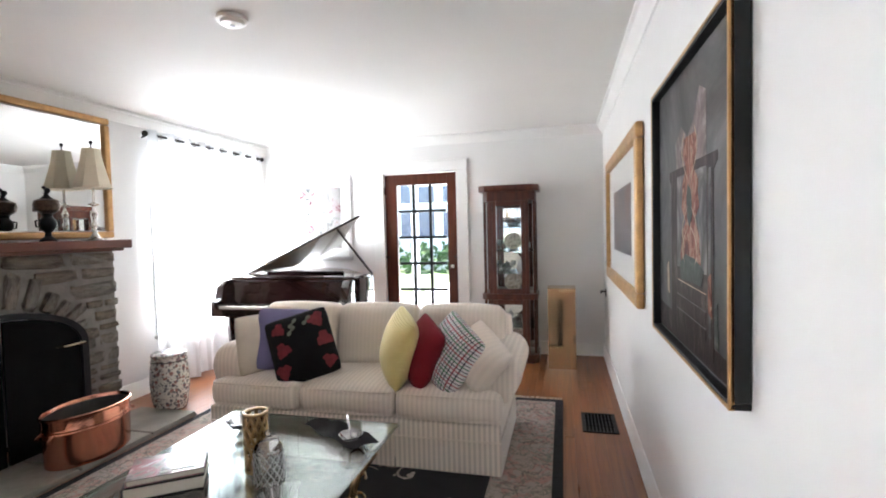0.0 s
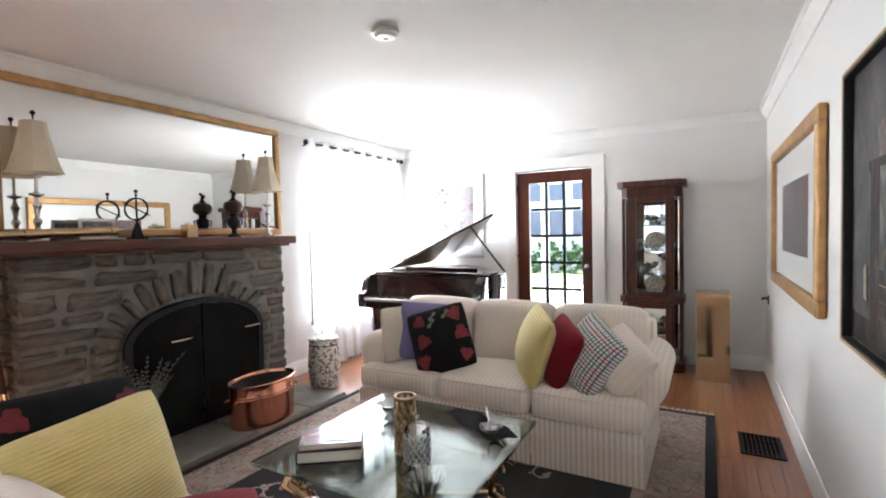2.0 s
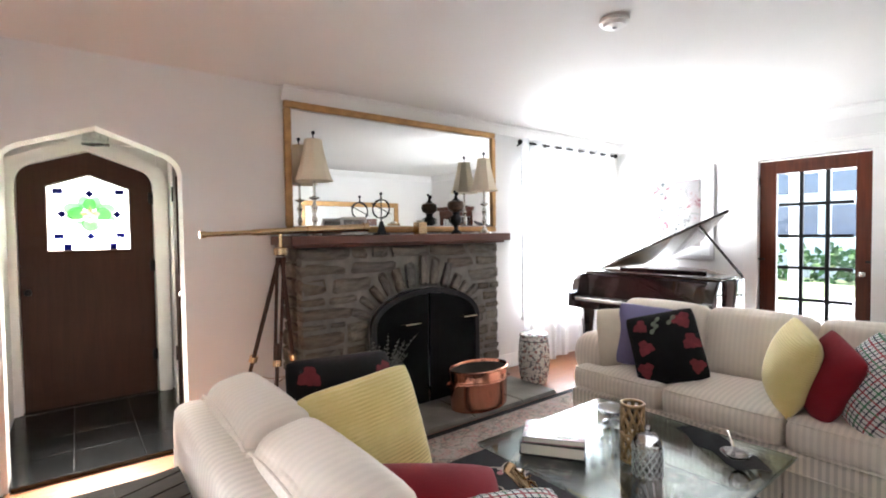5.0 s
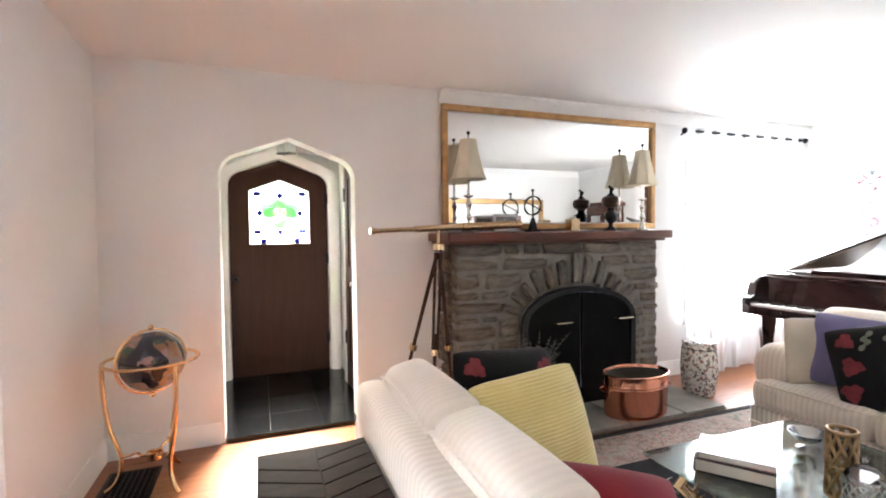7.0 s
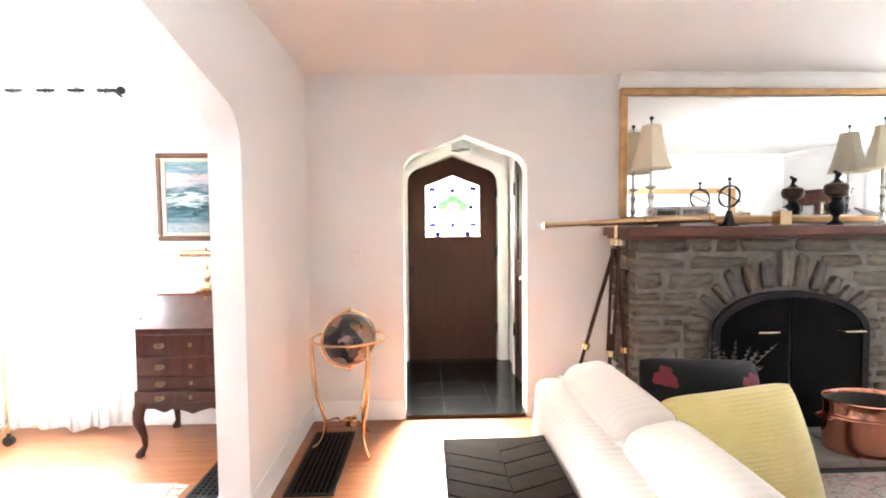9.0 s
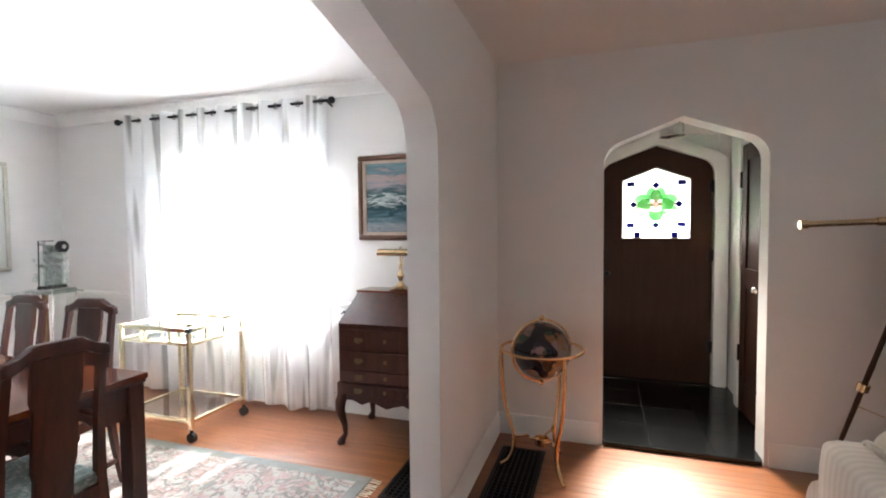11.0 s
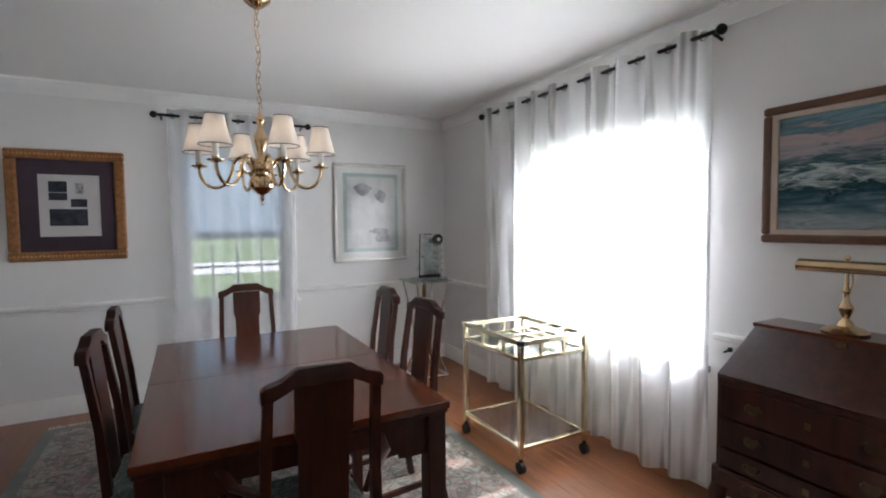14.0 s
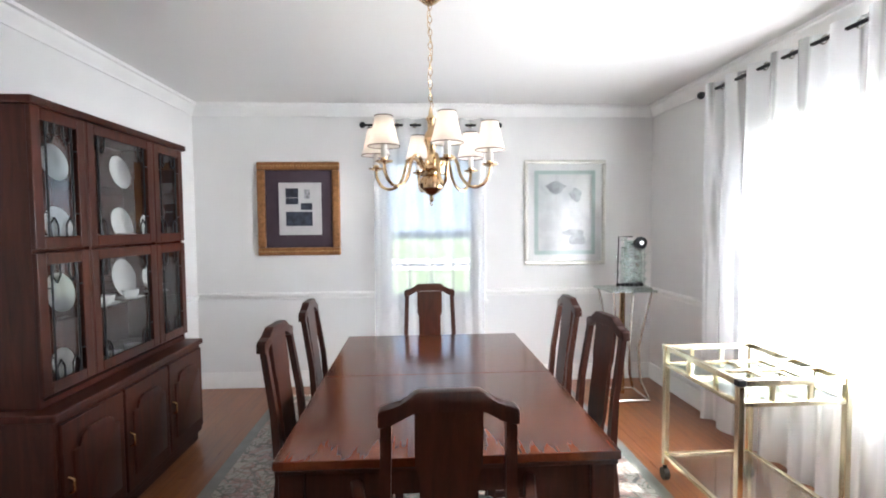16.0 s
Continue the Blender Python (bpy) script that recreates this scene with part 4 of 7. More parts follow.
ph = thing("photo_frame", "white photo frame standing at an angle", "photo frame", local=pose(-3.46, 1.62, 1.40, 0, -14, -12))
for a in ((-.006, .006, -.10, .10, .002, .022, .002), (-.006, .006, -.10, .10, .120, .140, .002), (-.006, .006, -.10, -.08, .022, .12, .002), (-.006, .006, .08, .10, .022, .12, .002)):
    part("rail", B(a), WHITE_CHINA, ph)
part("photo", B((-.004, .003, -.08, .08, .022, .12)), plain("grey_photo", (.30, .29, .28), .2, var=.6, scale=25, bumps=0), ph)
part("strut", B((-.07, -.006, -.01, .01, .0, .006)), BLACK_PAINT, ph)

# ---- telescope ----
tele = thing("telescope", "brass telescope on a dark wooden tripod", "telescope", (-3.30, 1.0, 0))
A, Z = Vector((-3.30, .52, 1.413)), Vector((-3.30, 1.62, 1.455))
way = (Z - A).normalized()
for n0, (f0, f1, r) in enumerate(((0, .03, .022), (.03, .28, .016), (.28, .31, .021), (.31, .60, .022), (.60, .64, .030), (.64, 1.0, .027), (.985, 1.02, .032))):
    part("barrel" if r in (.016, .022, .027) else "collar", rod(bmesh.new(), A + way * (f0 * 1.10), A + way * (f1 * 1.10), r, seg=18), BRASS, tele)
hub = Vector((-3.30, 1.0, 1.30))
part("yoke", rod(bmesh.new(), hub, hub + Vector((0, 0, .12)), .013), BRASS, tele)
part("hub", lathe(bmesh.new(), [(.03, -.03), (.045, -.02), (.045, .02), (.02, .03)], hub.x, hub.y, 14, hub.z), BRASS, tele)
for foot in ((-3.48, .70, 0.01), (-3.10, .86, .01), (-3.28, 1.11, .01)):
    f = Vector(foot)
    d = f - hub
    side = d.cross(Vector((0, 0, 1))).normalized() * .022
    bm = bmesh.new()
    for s in (-1, 1):
        rod(bm, hub + d * .03 + side * s, hub + d * .55 + side * s * .7, .011, seg=8)
    rod(bm, hub + d * .45, f, .014, .009, 8)
    leg = part("leg", bm, ENTRY_WOOD, tele, "dark brown wooden leg")
    part("clamp", rod(bmesh.new(), hub + d * .53, hub + d * .56, .027, seg=12), BRASS, leg)
    part("foot", rod(bmesh.new(), f + Vector((0, 0, .04)), f, .011, .003, 8), BRASS, leg)
part("chain", tube(bmesh.new(), [(-3.41, .81, .50), (-3.32, .92, .47), (-3.24, 1.0, .49), (-3.18, .90, .47), (-3.2, .9, .5)], .0025, 5), BRASS, tele)

# ---- sofas ----
def rolled_arm(bm, c, r, top, y0, y1):
    """A stuffed roll along y that overhangs its panel, with a domed front."""
    out = 1 if c > 0 else -1
    outline = [(c - r * (.80 if out > 0 else .10), .24), (c - r * (.84 if out > 0 else .22), top - r * 1.60)] + [(c + r * math.cos(a), top - r + r * math.sin(a)) for a in [radians(212 - 244 * k / 18) for k in range(19)]] + [(c + r * (.22 if out > 0 else .84), top - r * 1.60), (c + r * (.10 if out > 0 else .80), .24)]
    rings = []
    for y, f in ((y0, .45), (y0 + .006, .66), (y0 + .022, .84), (y0 + .05, .95), (y0 + .09, 1.0), (y1 - .05, 1.0), (y1, .93)):
        rings.append([bm.verts.new((c + (x - c) * f, y, .24 + (z - .24) * (.5 + .5 * f) - (0 if f > .9 else .02 * (1 - f)))) for x, z in outline])
    n = len(outline)
    for a, b in zip(rings, rings[1:]):
        for k in range(n):
            bm.faces.new((a[k], b[k], b[(k + 1) % n], a[(k + 1) % n]))
    bm.faces.new(rings[0])
    bm.faces.new(rings[-1][::-1])
    return bm


def sofa(m, width, seats, group_label):
    """Modelled facing -y about the middle of its front at the floor; width is that of the skirt, and the arms roll out past it."""
    th = thing("sofa", group_label, "sofa", local=m)
    h = width / 2
    part("base", B((-h + .01, h - .01, .03, .84, .06, .30, .02)), SOFA, th)
    part("back_frame", soft_box(bmesh.new(), -h + .01, h - .01, .70, .868, .08, .805, .045, (0, .006, .0)), SOFA, th)
    for s in (-1, 1):
        part("arm", rolled_arm(bmesh.new(), s * (h - .03), .135, .675, .125, .85), SOFA, th)
    w = width / seats
    for k in range(seats):
        a, b = -h + k * w, -h + (k + 1) * w
        ia, ib = (-h + .12 if k == 0 else a), (h - .12 if k == seats - 1 else b)
        bm = soft_box(bmesh.new(), ia + .003, ib - .003, -.005, .66, .298, .468, .050, (.004, .016, .028))
        if k == 0:
            soft_box(bm, a, ia + .10, .0, .15, .300, .462, .050, (.008, .008, .010))
        if k == seats - 1:
            soft_box(bm, ib - .10, b, .0, .15, .300, .462, .050, (.008, .008, .010))
        c = part("seat_cushion", bm, SOFA, th, smooth=60)
        for zz in (.452, .318):
            part("welt", tube(bmesh.new(), eased([(a + .012, .055, zz), (a + .05, .006, zz), ((a + b) / 2, -.012, zz + .004), (b - .05, .006, zz), (b - .012, .055, zz)]), .0055, 6), SOFA, c)
        bw = (width - .08) / seats
        x0 = -h + .04 + k * bw
        lean = Matrix.Translation((0, .60, .45)) @ Matrix.Rotation(radians(-11), 4, "X") @ Matrix.Translation((0, -.60, -.45))
        bm = soft_box(bmesh.new(), x0 + .002, x0 + bw - .002, .485, .70, .43, .885, .070, (.004, .020, .014), 11, lean)
        bc = part("back_cushion", bm, SOFA_BACK, th, smooth=70)
        for yy in (.555, .70):
            part("welt", tube(bmesh.new(), [lean @ Vector(p) for p in eased([(x0 + .02, yy, .80), (x0 + .05, yy, .852), (x0 + bw / 2, yy, .878), (x0 + bw - .05, yy, .852), (x0 + bw - .02, yy, .80)])], .005, 6), SOFA_BACK, bc)
    for k in range(seats):
        a, b = -h + k * w, -h + (k + 1) * w
        part("skirt", B((a + .003, b - .003, .004, .020, .012, .205, .006)), SOFA_SKIRT, th)
    part("rail", B((-h, h, .0, .04, .20, .305, .015)), SOFA_SKIRT, th)
    part("skirt_welt", tube(bmesh.new(), [(-h, .0, .206), (h, .0, .206)], .006, 6), SOFA, th)
    for s in (-1, 1):
        x = s * h
        part("skirt", B((min(x, x - s * .02), max(x, x - s * .02), .02, .85, .012, .205, .006)), SOFA_SKIRT, th)
    return th


sofa(pose(-1.335, 2.70, 0), 1.91, 3, "cream striped three-seat sofa with a pleated skirt")
sofa(pose(-1.53, 1.06, 0, 0, 0, 180), 1.24, 2, "cream striped loveseat with scattered cushions")


def pillow(label, mat, x, y, z, w, h, t, turn, lean, roll, flowers=None):
    t *= 1.3
    th = thing("throw_pillow", label, "pillow", local=Matrix.Translation((x, y, z)))
    m = Matrix.Rotation(radians(turn), 4, "Z") @ Matrix.Rotation(radians(lean), 4, "X") @ Matrix.Rotation(radians(roll), 4, "Y")
    cov = part("cover", cushion(bmesh.new(), w, h, t, I4, 16, .07), mat, th)
    cov.matrix_basis = m
    if flowers:
        rn = random.Random(flowers)
        for k in range(9):
            u, v = rn.uniform(-.40, .40) * w, rn.uniform(-.40, .40) * h
            if k < 6:
                u, v = ((k % 2) * .42 - .21 + rn.uniform(-.05, .05)) * w * 1.5, ((k // 2) * .30 - .30 + rn.uniform(-.04, .04)) * h
            for side in (-1,):
                bm = bmesh.new()
                n = 9
                R = (rn.uniform(.036, .050) if k < 6 else .042)

                def surf(a, b):
                    kk = puff(2 * a / w, 2 * b / h)
                    return Vector((a, side * (t / 2 * kk + .0075), b))
                c = bm.verts.new(surf(u, v))
                ring = []
                for i in range(3 * n):
                    ang = 2 * math.pi * i / (3 * n)
                    rr = R * (1 + .20 * math.sin(3 * ang + k) + .10 * math.sin(7 * ang + 2 * k)) if k < 6 else R * (.12 + .8 * abs(math.cos(ang)) ** 3)
                    a0 = .8 if k >= 6 else 0
                    ring.append(bm.verts.new(surf(u + rr * math.cos(ang + a0), v + rr * math.sin(ang + a0))))
                for i in range(3 * n):
                    bm.faces.new((c, ring[i], ring[(i + 1) % (3 * n)]))
                pt = part("flower" if k < 6 else "leaf", bm, RED_CLOTH if k < 6 else LEAF_CLOTH, th)
                pt.matrix_basis = m
    return th


pillow("cream striped cushion standing against the sofa arm", CREAM, -2.05, 2.97, .665, .40, .40, .13, 64, -8, 0)
pillow("lavender cushion with drawn-out corners", LAVENDER, -1.91, 3.01, .685, .38, .42, .11, 48, -14, 8)
pillow("black cushion printed with red flowers", BLACK_CLOTH, -1.705, 2.885, .665, .42, .45, .13, 20, -20, -16, 3)
pillow("yellow ribbed cushion set edgeways on the seat", YELLOW, -1.05, 2.93, .675, .42, .45, .16, -58, -14, 10)
pillow("burgundy cushion standing on one corner", BURGUNDY, -.89, 2.91, .655, .38, .40, .14, -50, -20, 16)
pillow("white cushion with a red and green windowpane check", PLAID, -.705, 2.89, .655, .41, .42, .16, -36, -24, 26)
pillow("plain cream cushion tucked by the sofa arm", SOFA_BACK, -.53, 2.91, .635, .36, .34, .21, -30, -24, 32)
pillow("large black cushion printed with red flowers", BLACK_CLOTH, -1.89, .77, .69, .48, .48, .15, 96, -20, 4, 8)
pillow("yellow ribbed cushion leaning on a black one", YELLOW, -1.575, .70, .695, .45, .46, .15, 95, -17, -4)
pillow("burgundy cushion lying on the loveseat", BURGUNDY, -1.20, .66, .58, .46, .44, .17, 70, -58, 10)
pillow("white checked cushion at the end of the loveseat", PLAID, -1.00, .78, .56, .40, .40, .16, 66, -62, 0)

# ---- console behind the loveseat ----
con = thing("console_table", "dark console table with a herringbone parquet top", "table", (-1.32, 0, 0))
part("top_frame", B((-1.89, -.76, -.182, .180, .62, .665, .004)), EBONY, con)
part("apron", B((-1.86, -.79, -.155, .155, .53, .62)), EBONY, con)
for x in (-1.86, -.83):
    for y in (-.155, .115):
        part("leg", B((x, x + .04, y, y + .04, 0, .53, .003)), EBONY, con)
k = 0
for i in range(13):
    for s in (0, 1):
        x0 = -1.85 + i * .083
        y0, y1 = (-.177, -.002) if s == 0 else (.002, .175)
        sl = .075 if s == 0 else -.075
        pts = [(x0, y0), (x0 + .076, y0), (x0 + .076 + sl, y1), (x0 + sl, y1)]
        pts = [(max(-1.885, min(-.765, p)), q) for p, q in pts]
        if pts[1][0] - pts[0][0] < .02 or pts[2][0] - pts[3][0] < .02:
            continue
        part("parquet_block", prism(bmesh.new(), pts, "z", .6652, .672), EBONY, con, smooth=0)

# ---- coffee table ----
ct = thing("coffee_table", "clear glass coffee table on a gilt scroll base", "table", (-1.31, 1.82, 0))
CX0, CX1, CY0, CY1 = -1.78, -.84, 1.36, 2.29
part("glass_top", B((CX0, CX1, CY0, CY1, .436, .455, .006)), TABLE_GLASS, ct, "clear glass with a bevelled edge")
part("bevel_edge", tube(bmesh.new(), [(CX0, CY0, .446), (CX1, CY0, .446), (CX1, CY1, .446), (CX0, CY1, .446)], .0085, 6, True), GREEN_GLASS, ct)
for sx in (-1, 1):
    for sy in (-1, 1):
        cx, cy = -1.31 + sx * .31, 1.825 + sy * .31
        bm = bmesh.new()
        tube(bm, [(cx + sx * .08, cy + sy * .08, .025), (cx + sx * .05, cy + sy * .05, .05), (cx - sx * .02, cy - sy * .02, .14), (cx, cy, .25), (cx + sx * .06, cy + sy * .06, .34), (cx + sx * .03, cy + sy * .03, .41), (cx, cy, .428)], [.026, .024, .02, .026, .03, .02, .03], 10)
        leg = part("leg", bm, BRASS, ct, "gilt scroll leg")
        for j, zz in enumerate((.12, .24, .33)):
            part("leaf_scroll", tube(bmesh.new(), [(cx + .05 * math.cos(a) * (1 - a / 9), cy + .02 * math.sin(a), zz + .05 * math.sin(a) * (1 - a / 9)) for a in [k * .6 for k in range(11)]], .007, 6), BRASS, leg)
for a, b in (((-1.62, 1.515), (-1.0, 2.135)), ((-1.62, 2.135), (-1.0, 1.515))):
    part("stretcher", tube(bmesh.new(), [(a[0], a[1], .14), ((a[0] + b[0]) / 2, (a[1] + b[1]) / 2, .20), (b[0], b[1], .14)], .014, 8), BRASS, ct)

book = thing("book", "thick black hardcover book lying flat", "book", local=pose(-1.53, 1.58, .455, 0, 0, 35), group="books on the coffee table")
part("cover", B((-.135, .135, -.105, .105, 0, .004, .001), (-.135, .135, -.105, .105, .048, .052, .001), (-.135, -.130, -.105, .105, .004, .048)), BLACK_PAINT, book)
part("page_block", B((-.129, .131, -.101, .101, .004, .048, .002)), PAPER, book)
book = thing("book", "large art book with a red picture on its glossy jacket", "book", local=pose(-1.53, 1.585, .507, 0, 0, 37), group="books on the coffee table")
JACKET = painting("book_jacket", (.3, (.10, .08, .08)), (.46, (.34, .27, .27)), (.56, (.40, .16, .19)), (.66, (.62, .57, .56)), scale=(7, 7, 7), rough=.25, coat=.8)
part("cover", B((-.13, .13, -.098, .098, 0, .003, .001), (-.13, .13, -.098, .098, .021, .024, .001), (-.13, -.126, -.098, .098, .003, .021)), JACKET, book)
part("page_block", B((-.124, .126, -.094, .094, .003, .021)), PAPER, book)
part("title_bar", B((-.02, .10, -.080, -.066, .0241, .0246)), PAPER, book, "pale bar of lettering")

lan = thing("filigree_candle_holder", "pierced antique gold candle cylinder", "candle holder", local=pose(-1.245, 1.735, .455))
bm = bmesh.new()
for k in range(9):
    for s in (-1, 1):
        tube(bm, [(.043 * math.cos(2 * math.pi * k / 9 + s * f * 2.2), .043 * math.sin(2 * math.pi * k / 9 + s * f * 2.2), .01 + .225 * f) for f in [i / 14 for i in range(15)]], .0062, 5)
part("lattice", bm, ANTIQUE_GOLD, lan)
for z in (.008, .118, .238):
    part("band", tube(bmesh.new(), circle((0, 0, z), .044, 28), .007, 6, True), ANTIQUE_GOLD, lan)
part("inner_glass", lathe(bmesh.new(), [(.036, .006), (.036, .21), (.034, .21), (.034, .01), (0, .009)], 0, 0, 20), SMOKED, lan)
part("candle", lathe(bmesh.new(), [(.03, .01), (.03, .12), (.0, .122)], 0, 0, 16), PAPER, lan)

jar = thing("crystal_jar", "cut crystal biscuit jar with a domed lid", "jar", local=pose(-1.135, 1.655, .455))
FACET = sheer_cloth("cut_crystal_facets", .55, (.88, .90, .90))
CLEAR_BOWL = pane_glass("clear_bowl_glass", (.965, .985, .98), .35, .7)
bm = lathe(bmesh.new(), [(.05, 0), (.056, .008), (.056, .135), (.05, .142), (.046, .142), (.05, .13), (.05, .012), (0, .010)], 0, 0, 28)
part("bowl", bm, GLASS, jar)
bm = bmesh.new()
for k in range(14):
    for s in (-1, 1):
        tube(bm, [(.057 * math.cos(2 * math.pi * k / 14 + s * f * 1.3), .057 * math.sin(2 * math.pi * k / 14 + s * f * 1.3), .015 + .11 * f) for f in (0, .33, .66, 1)], .0022, 4)
part("cut_pattern", bm, FACET, jar)
lid = part("lid", lathe(bmesh.new(), [(.053, .143), (.05, .15), (.035, .168), (.012, .176), (.008, .182), (.0, .183)], 0, 0, 28), GLASS, jar)
part("knob", ball(bmesh.new(), (0, 0, .194), .014, 12), GLASS, lid)

bowl = thing("crystal_bowl", "square cut crystal bowl", "bowl", local=pose(-1.00, 1.50, .455, 0, 0, 20))
part("bowl", lathe(bmesh.new(), [(.06, 0), (.095, .06), (.098, .062), (.088, .062), (.056, .012), (0, .01)], 0, 0, 4, 0, Matrix.Rotation(.785, 4, "Z")), CLEAR_BOWL, bowl, smooth=20)
bm = bmesh.new()
for k in range(12):
    a = 2 * math.pi * k / 12
    rod(bm, (.05 * math.cos(a), .05 * math.sin(a), .008), (.068 * math.cos(a), .068 * math.sin(a), .05), .003, seg=4)
part("cut_rib", bm, FACET, bowl)

dish = thing("crystal_dish", "footed crystal sweet dish", "dish", local=pose(-1.53, 2.02, .455))
part("dish", lathe(bmesh.new(), [(.04, 0), (.042, .006), (.012, .016), (.012, .03), (.05, .045), (.075, .075), (.070, .075), (.046, .05), (0, .042)], 0, 0, 20), GLASS, dish)

cloth = bmesh.new()
n = 10
rows = [[cloth.verts.new((-.21 + .42 * i / n, (-.075 + .15 * j / 4) * (1 - .35 * abs(i / n - .5)), .003 + .010 * (1 + math.sin(i * 1.3 + j))) ) for i in range(n + 1)] for j in range(5)]
low = [[cloth.verts.new(v.co - Vector((0, 0, .003 if v.co.z > .006 else v.co.z))) for v in r] for r in rows]
for grid, flip in ((rows, False), (low, True)):
    for j in range(4):
        for i in range(n):
            f = (grid[j][i], grid[j][i + 1], grid[j + 1][i + 1], grid[j + 1][i])
            cloth.faces.new(f[::-1] if flip else f)
cloth.transform(pose(-1.065, 2.115, .4552, 0, 0, -29))
solid("table_napkin", cloth, BLACK_CLOTH, "black cloth runner lying across the glass", "cloth", smooth=70)
srv = thing("serving_dish", "small clear glass dish with a long handle", "dish", local=pose(-.97, 2.03, .478, 0, 0, 120))
part("bowl", lathe(bmesh.new(), [(.03, 0), (.05, .012), (.055, .026), (.051, .026), (.028, .005), (0, .004)], 0, 0, 20), GLASS, srv)
part("handle", tube(bmesh.new(), [(.05, 0, .022), (.12, 0, .032), (.19, 0, .036)], [.007, .005, .008], 8), STEEL, srv)

# ---- living room rug ----
RUG_BORDER = floral_rug("rug_floral_border", (0.36, 0.295, 0.25), (((.36, .17, .15), .45, 4), ((.10, .085, .07), .30, 6), ((.13, .14, .11), .26, 7)), 1.0)
RUG_BLACK = plain("rug_black_pile", (0.014, 0.013, 0.015), .95, var=.25, bumps=.6, bscale=330)
RX0, RX1, RY0, RY1 = -2.83, -.045, .30, 4.02
rug = thing("area_rug", "black and rose floral rug with fringed ends", "rug", (-1.44, 2.15, .001))
ft = .012
for x0, x1, y0, y1 in ((RX0, RX0 + .06, RY0, RY1), (RX1 - .06, RX1, RY0, RY1), (RX0 + .06, RX1 - .06, RY0, RY0 + .06), (RX0 + .06, RX1 - .06, RY1 - .06, RY1)):
    part("edge_band", B((x0, x1, y0, y1, .0005, ft, .003)), RUG_BLACK, rug)
bd = .40
for x0, x1, y0, y1 in ((RX0 + .06, RX0 + bd, RY0 + .06, RY1 - .06), (RX1 - bd, RX1 - .06, RY0 + .06, RY1 - .06), (RX0 + bd, RX1 - bd, RY0 + .06, RY0 + bd), (RX0 + bd, RX1 - bd, RY1 - bd, RY1 - .06)):
    part("border", B((x0, x1, y0, y1, .0005, ft, .0)), RUG_BORDER, rug, "rose and beige floral border")
part("field", B((RX0 + bd, RX1 - bd, RY0 + bd, RY1 - bd, .0005, ft, .0)), RUG_BLACK, rug, "black field")
SCROLL = plain("rug_scroll_yarn", (0.36, 0.30, 0.26), .95, var=.25, scale=20, bumps=.5, bscale=300)
PETAL = plain("rug_rose_yarn", (0.40, 0.16, 0.17), .95, var=.3, scale=20, bumps=.5, bscale=300)
bm, bp = bmesh.new(), bmesh.new()
rn = random.Random(12)
for k in range(90):
    cx, cy = rn.uniform(RX0 + bd + .15, RX1 - bd - .15), rn.uniform(RY0 + bd + .12, RY1 - bd - .12)
    a0, s = rn.uniform(0, 6.28), rn.choice((-1, 1))
    pts = []
    for i in range(16):
        f = i / 15
        r = .015 + .10 * f
        pts.append((cx + r * math.cos(a0 + s * 5 * f), cy + r * math.sin(a0 + s * 5 * f), ft + .0012))
    tube(bm, pts, [.004 + .004 * math.sin(math.pi * i / 15) for i in range(16)], 5, flat=.25)
    for i in range(5):
        q = pts[3 * i]
        ball(bm if k % 3 else bp, (q[0] + rn.uniform(-.02, .02), q[1] + rn.uniform(-.02, .02), ft + .0005), rn.uniform(.01, .022), 8, .10)
part("scroll_pattern", bm, SCROLL, rug, "cream vine scrolls", kind="stuff")
part("blossom_pattern", bp, PETAL, rug, "rose blossoms", kind="stuff")
bm = bmesh.new()
for y, s in ((RY1, 1), (RY0, -1)):
    x = RX0 + .01
    while x < RX1:
        tube(bm, [(x, y - s * .01, .008), (x + rn.uniform(-.01, .01), y + s * .035, .004), (x + rn.uniform(-.015, .015), y + s * .07, .003)], .0028, 4)
        x += .011
part("fringe", bm, CREAM, rug, "cream knotted fringe", kind="stuff")


# ---- french door ----
fd = thing("door_1", "reddish wooden french door with small glass panes", "door", (-1.66, N, 0), kind="structure")
DX0, DX1, DY = -2.10, -1.22, N + .03
gx0, gx1, gz0, gz1 = DX0 + .145, DX1 - .115, .40, 1.955
part("stile", B((DX0, gx0, DY, DY + .042, .01, 2.085, .003)), CHERRY, fd)
part("stile", B((gx1, DX1, DY, DY + .042, .01, 2.085, .003)), CHERRY, fd)
part("top_rail", B((gx0, gx1, DY, DY + .042, gz1, 2.085, .003)), CHERRY, fd)
part("kick_panel", B((gx0, gx1, DY, DY + .042, .01, gz0, .003)), CHERRY, fd)
for k in (1, 2):
    x = gx0 + (gx1 - gx0) * k / 3
    part("muntin", B((x - .017, x + .017, DY + .004, DY + .036, gz0, gz1, .003)), BLACK_PAINT, fd)
for k in range(1, 5):
    z = gz0 + (gz1 - gz0) * k / 5
    for j in range(3):
        a, b = gx0 + (gx1 - gx0) * j / 3, gx0 + (gx1 - gx0) * (j + 1) / 3
        part("muntin", B((a + .017, b - .017, DY + .004, DY + .036, z - .016, z + .016, .003)), BLACK_PAINT, fd)
for k in range(5):
    for j in range(3):
        a, b = gx0 + (gx1 - gx0) * j / 3, gx0 + (gx1 - gx0) * (j + 1) / 3
        z0, z1 = gz0 + (gz1 - gz0) * k / 5, gz0 + (gz1 - gz0) * (k + 1) / 5
        p = part("pane", B((a + .008, b - .008, DY + .018, DY + .022, z0 + .008, z1 - .008)), PANE, fd)
        p.visible_shadow = False
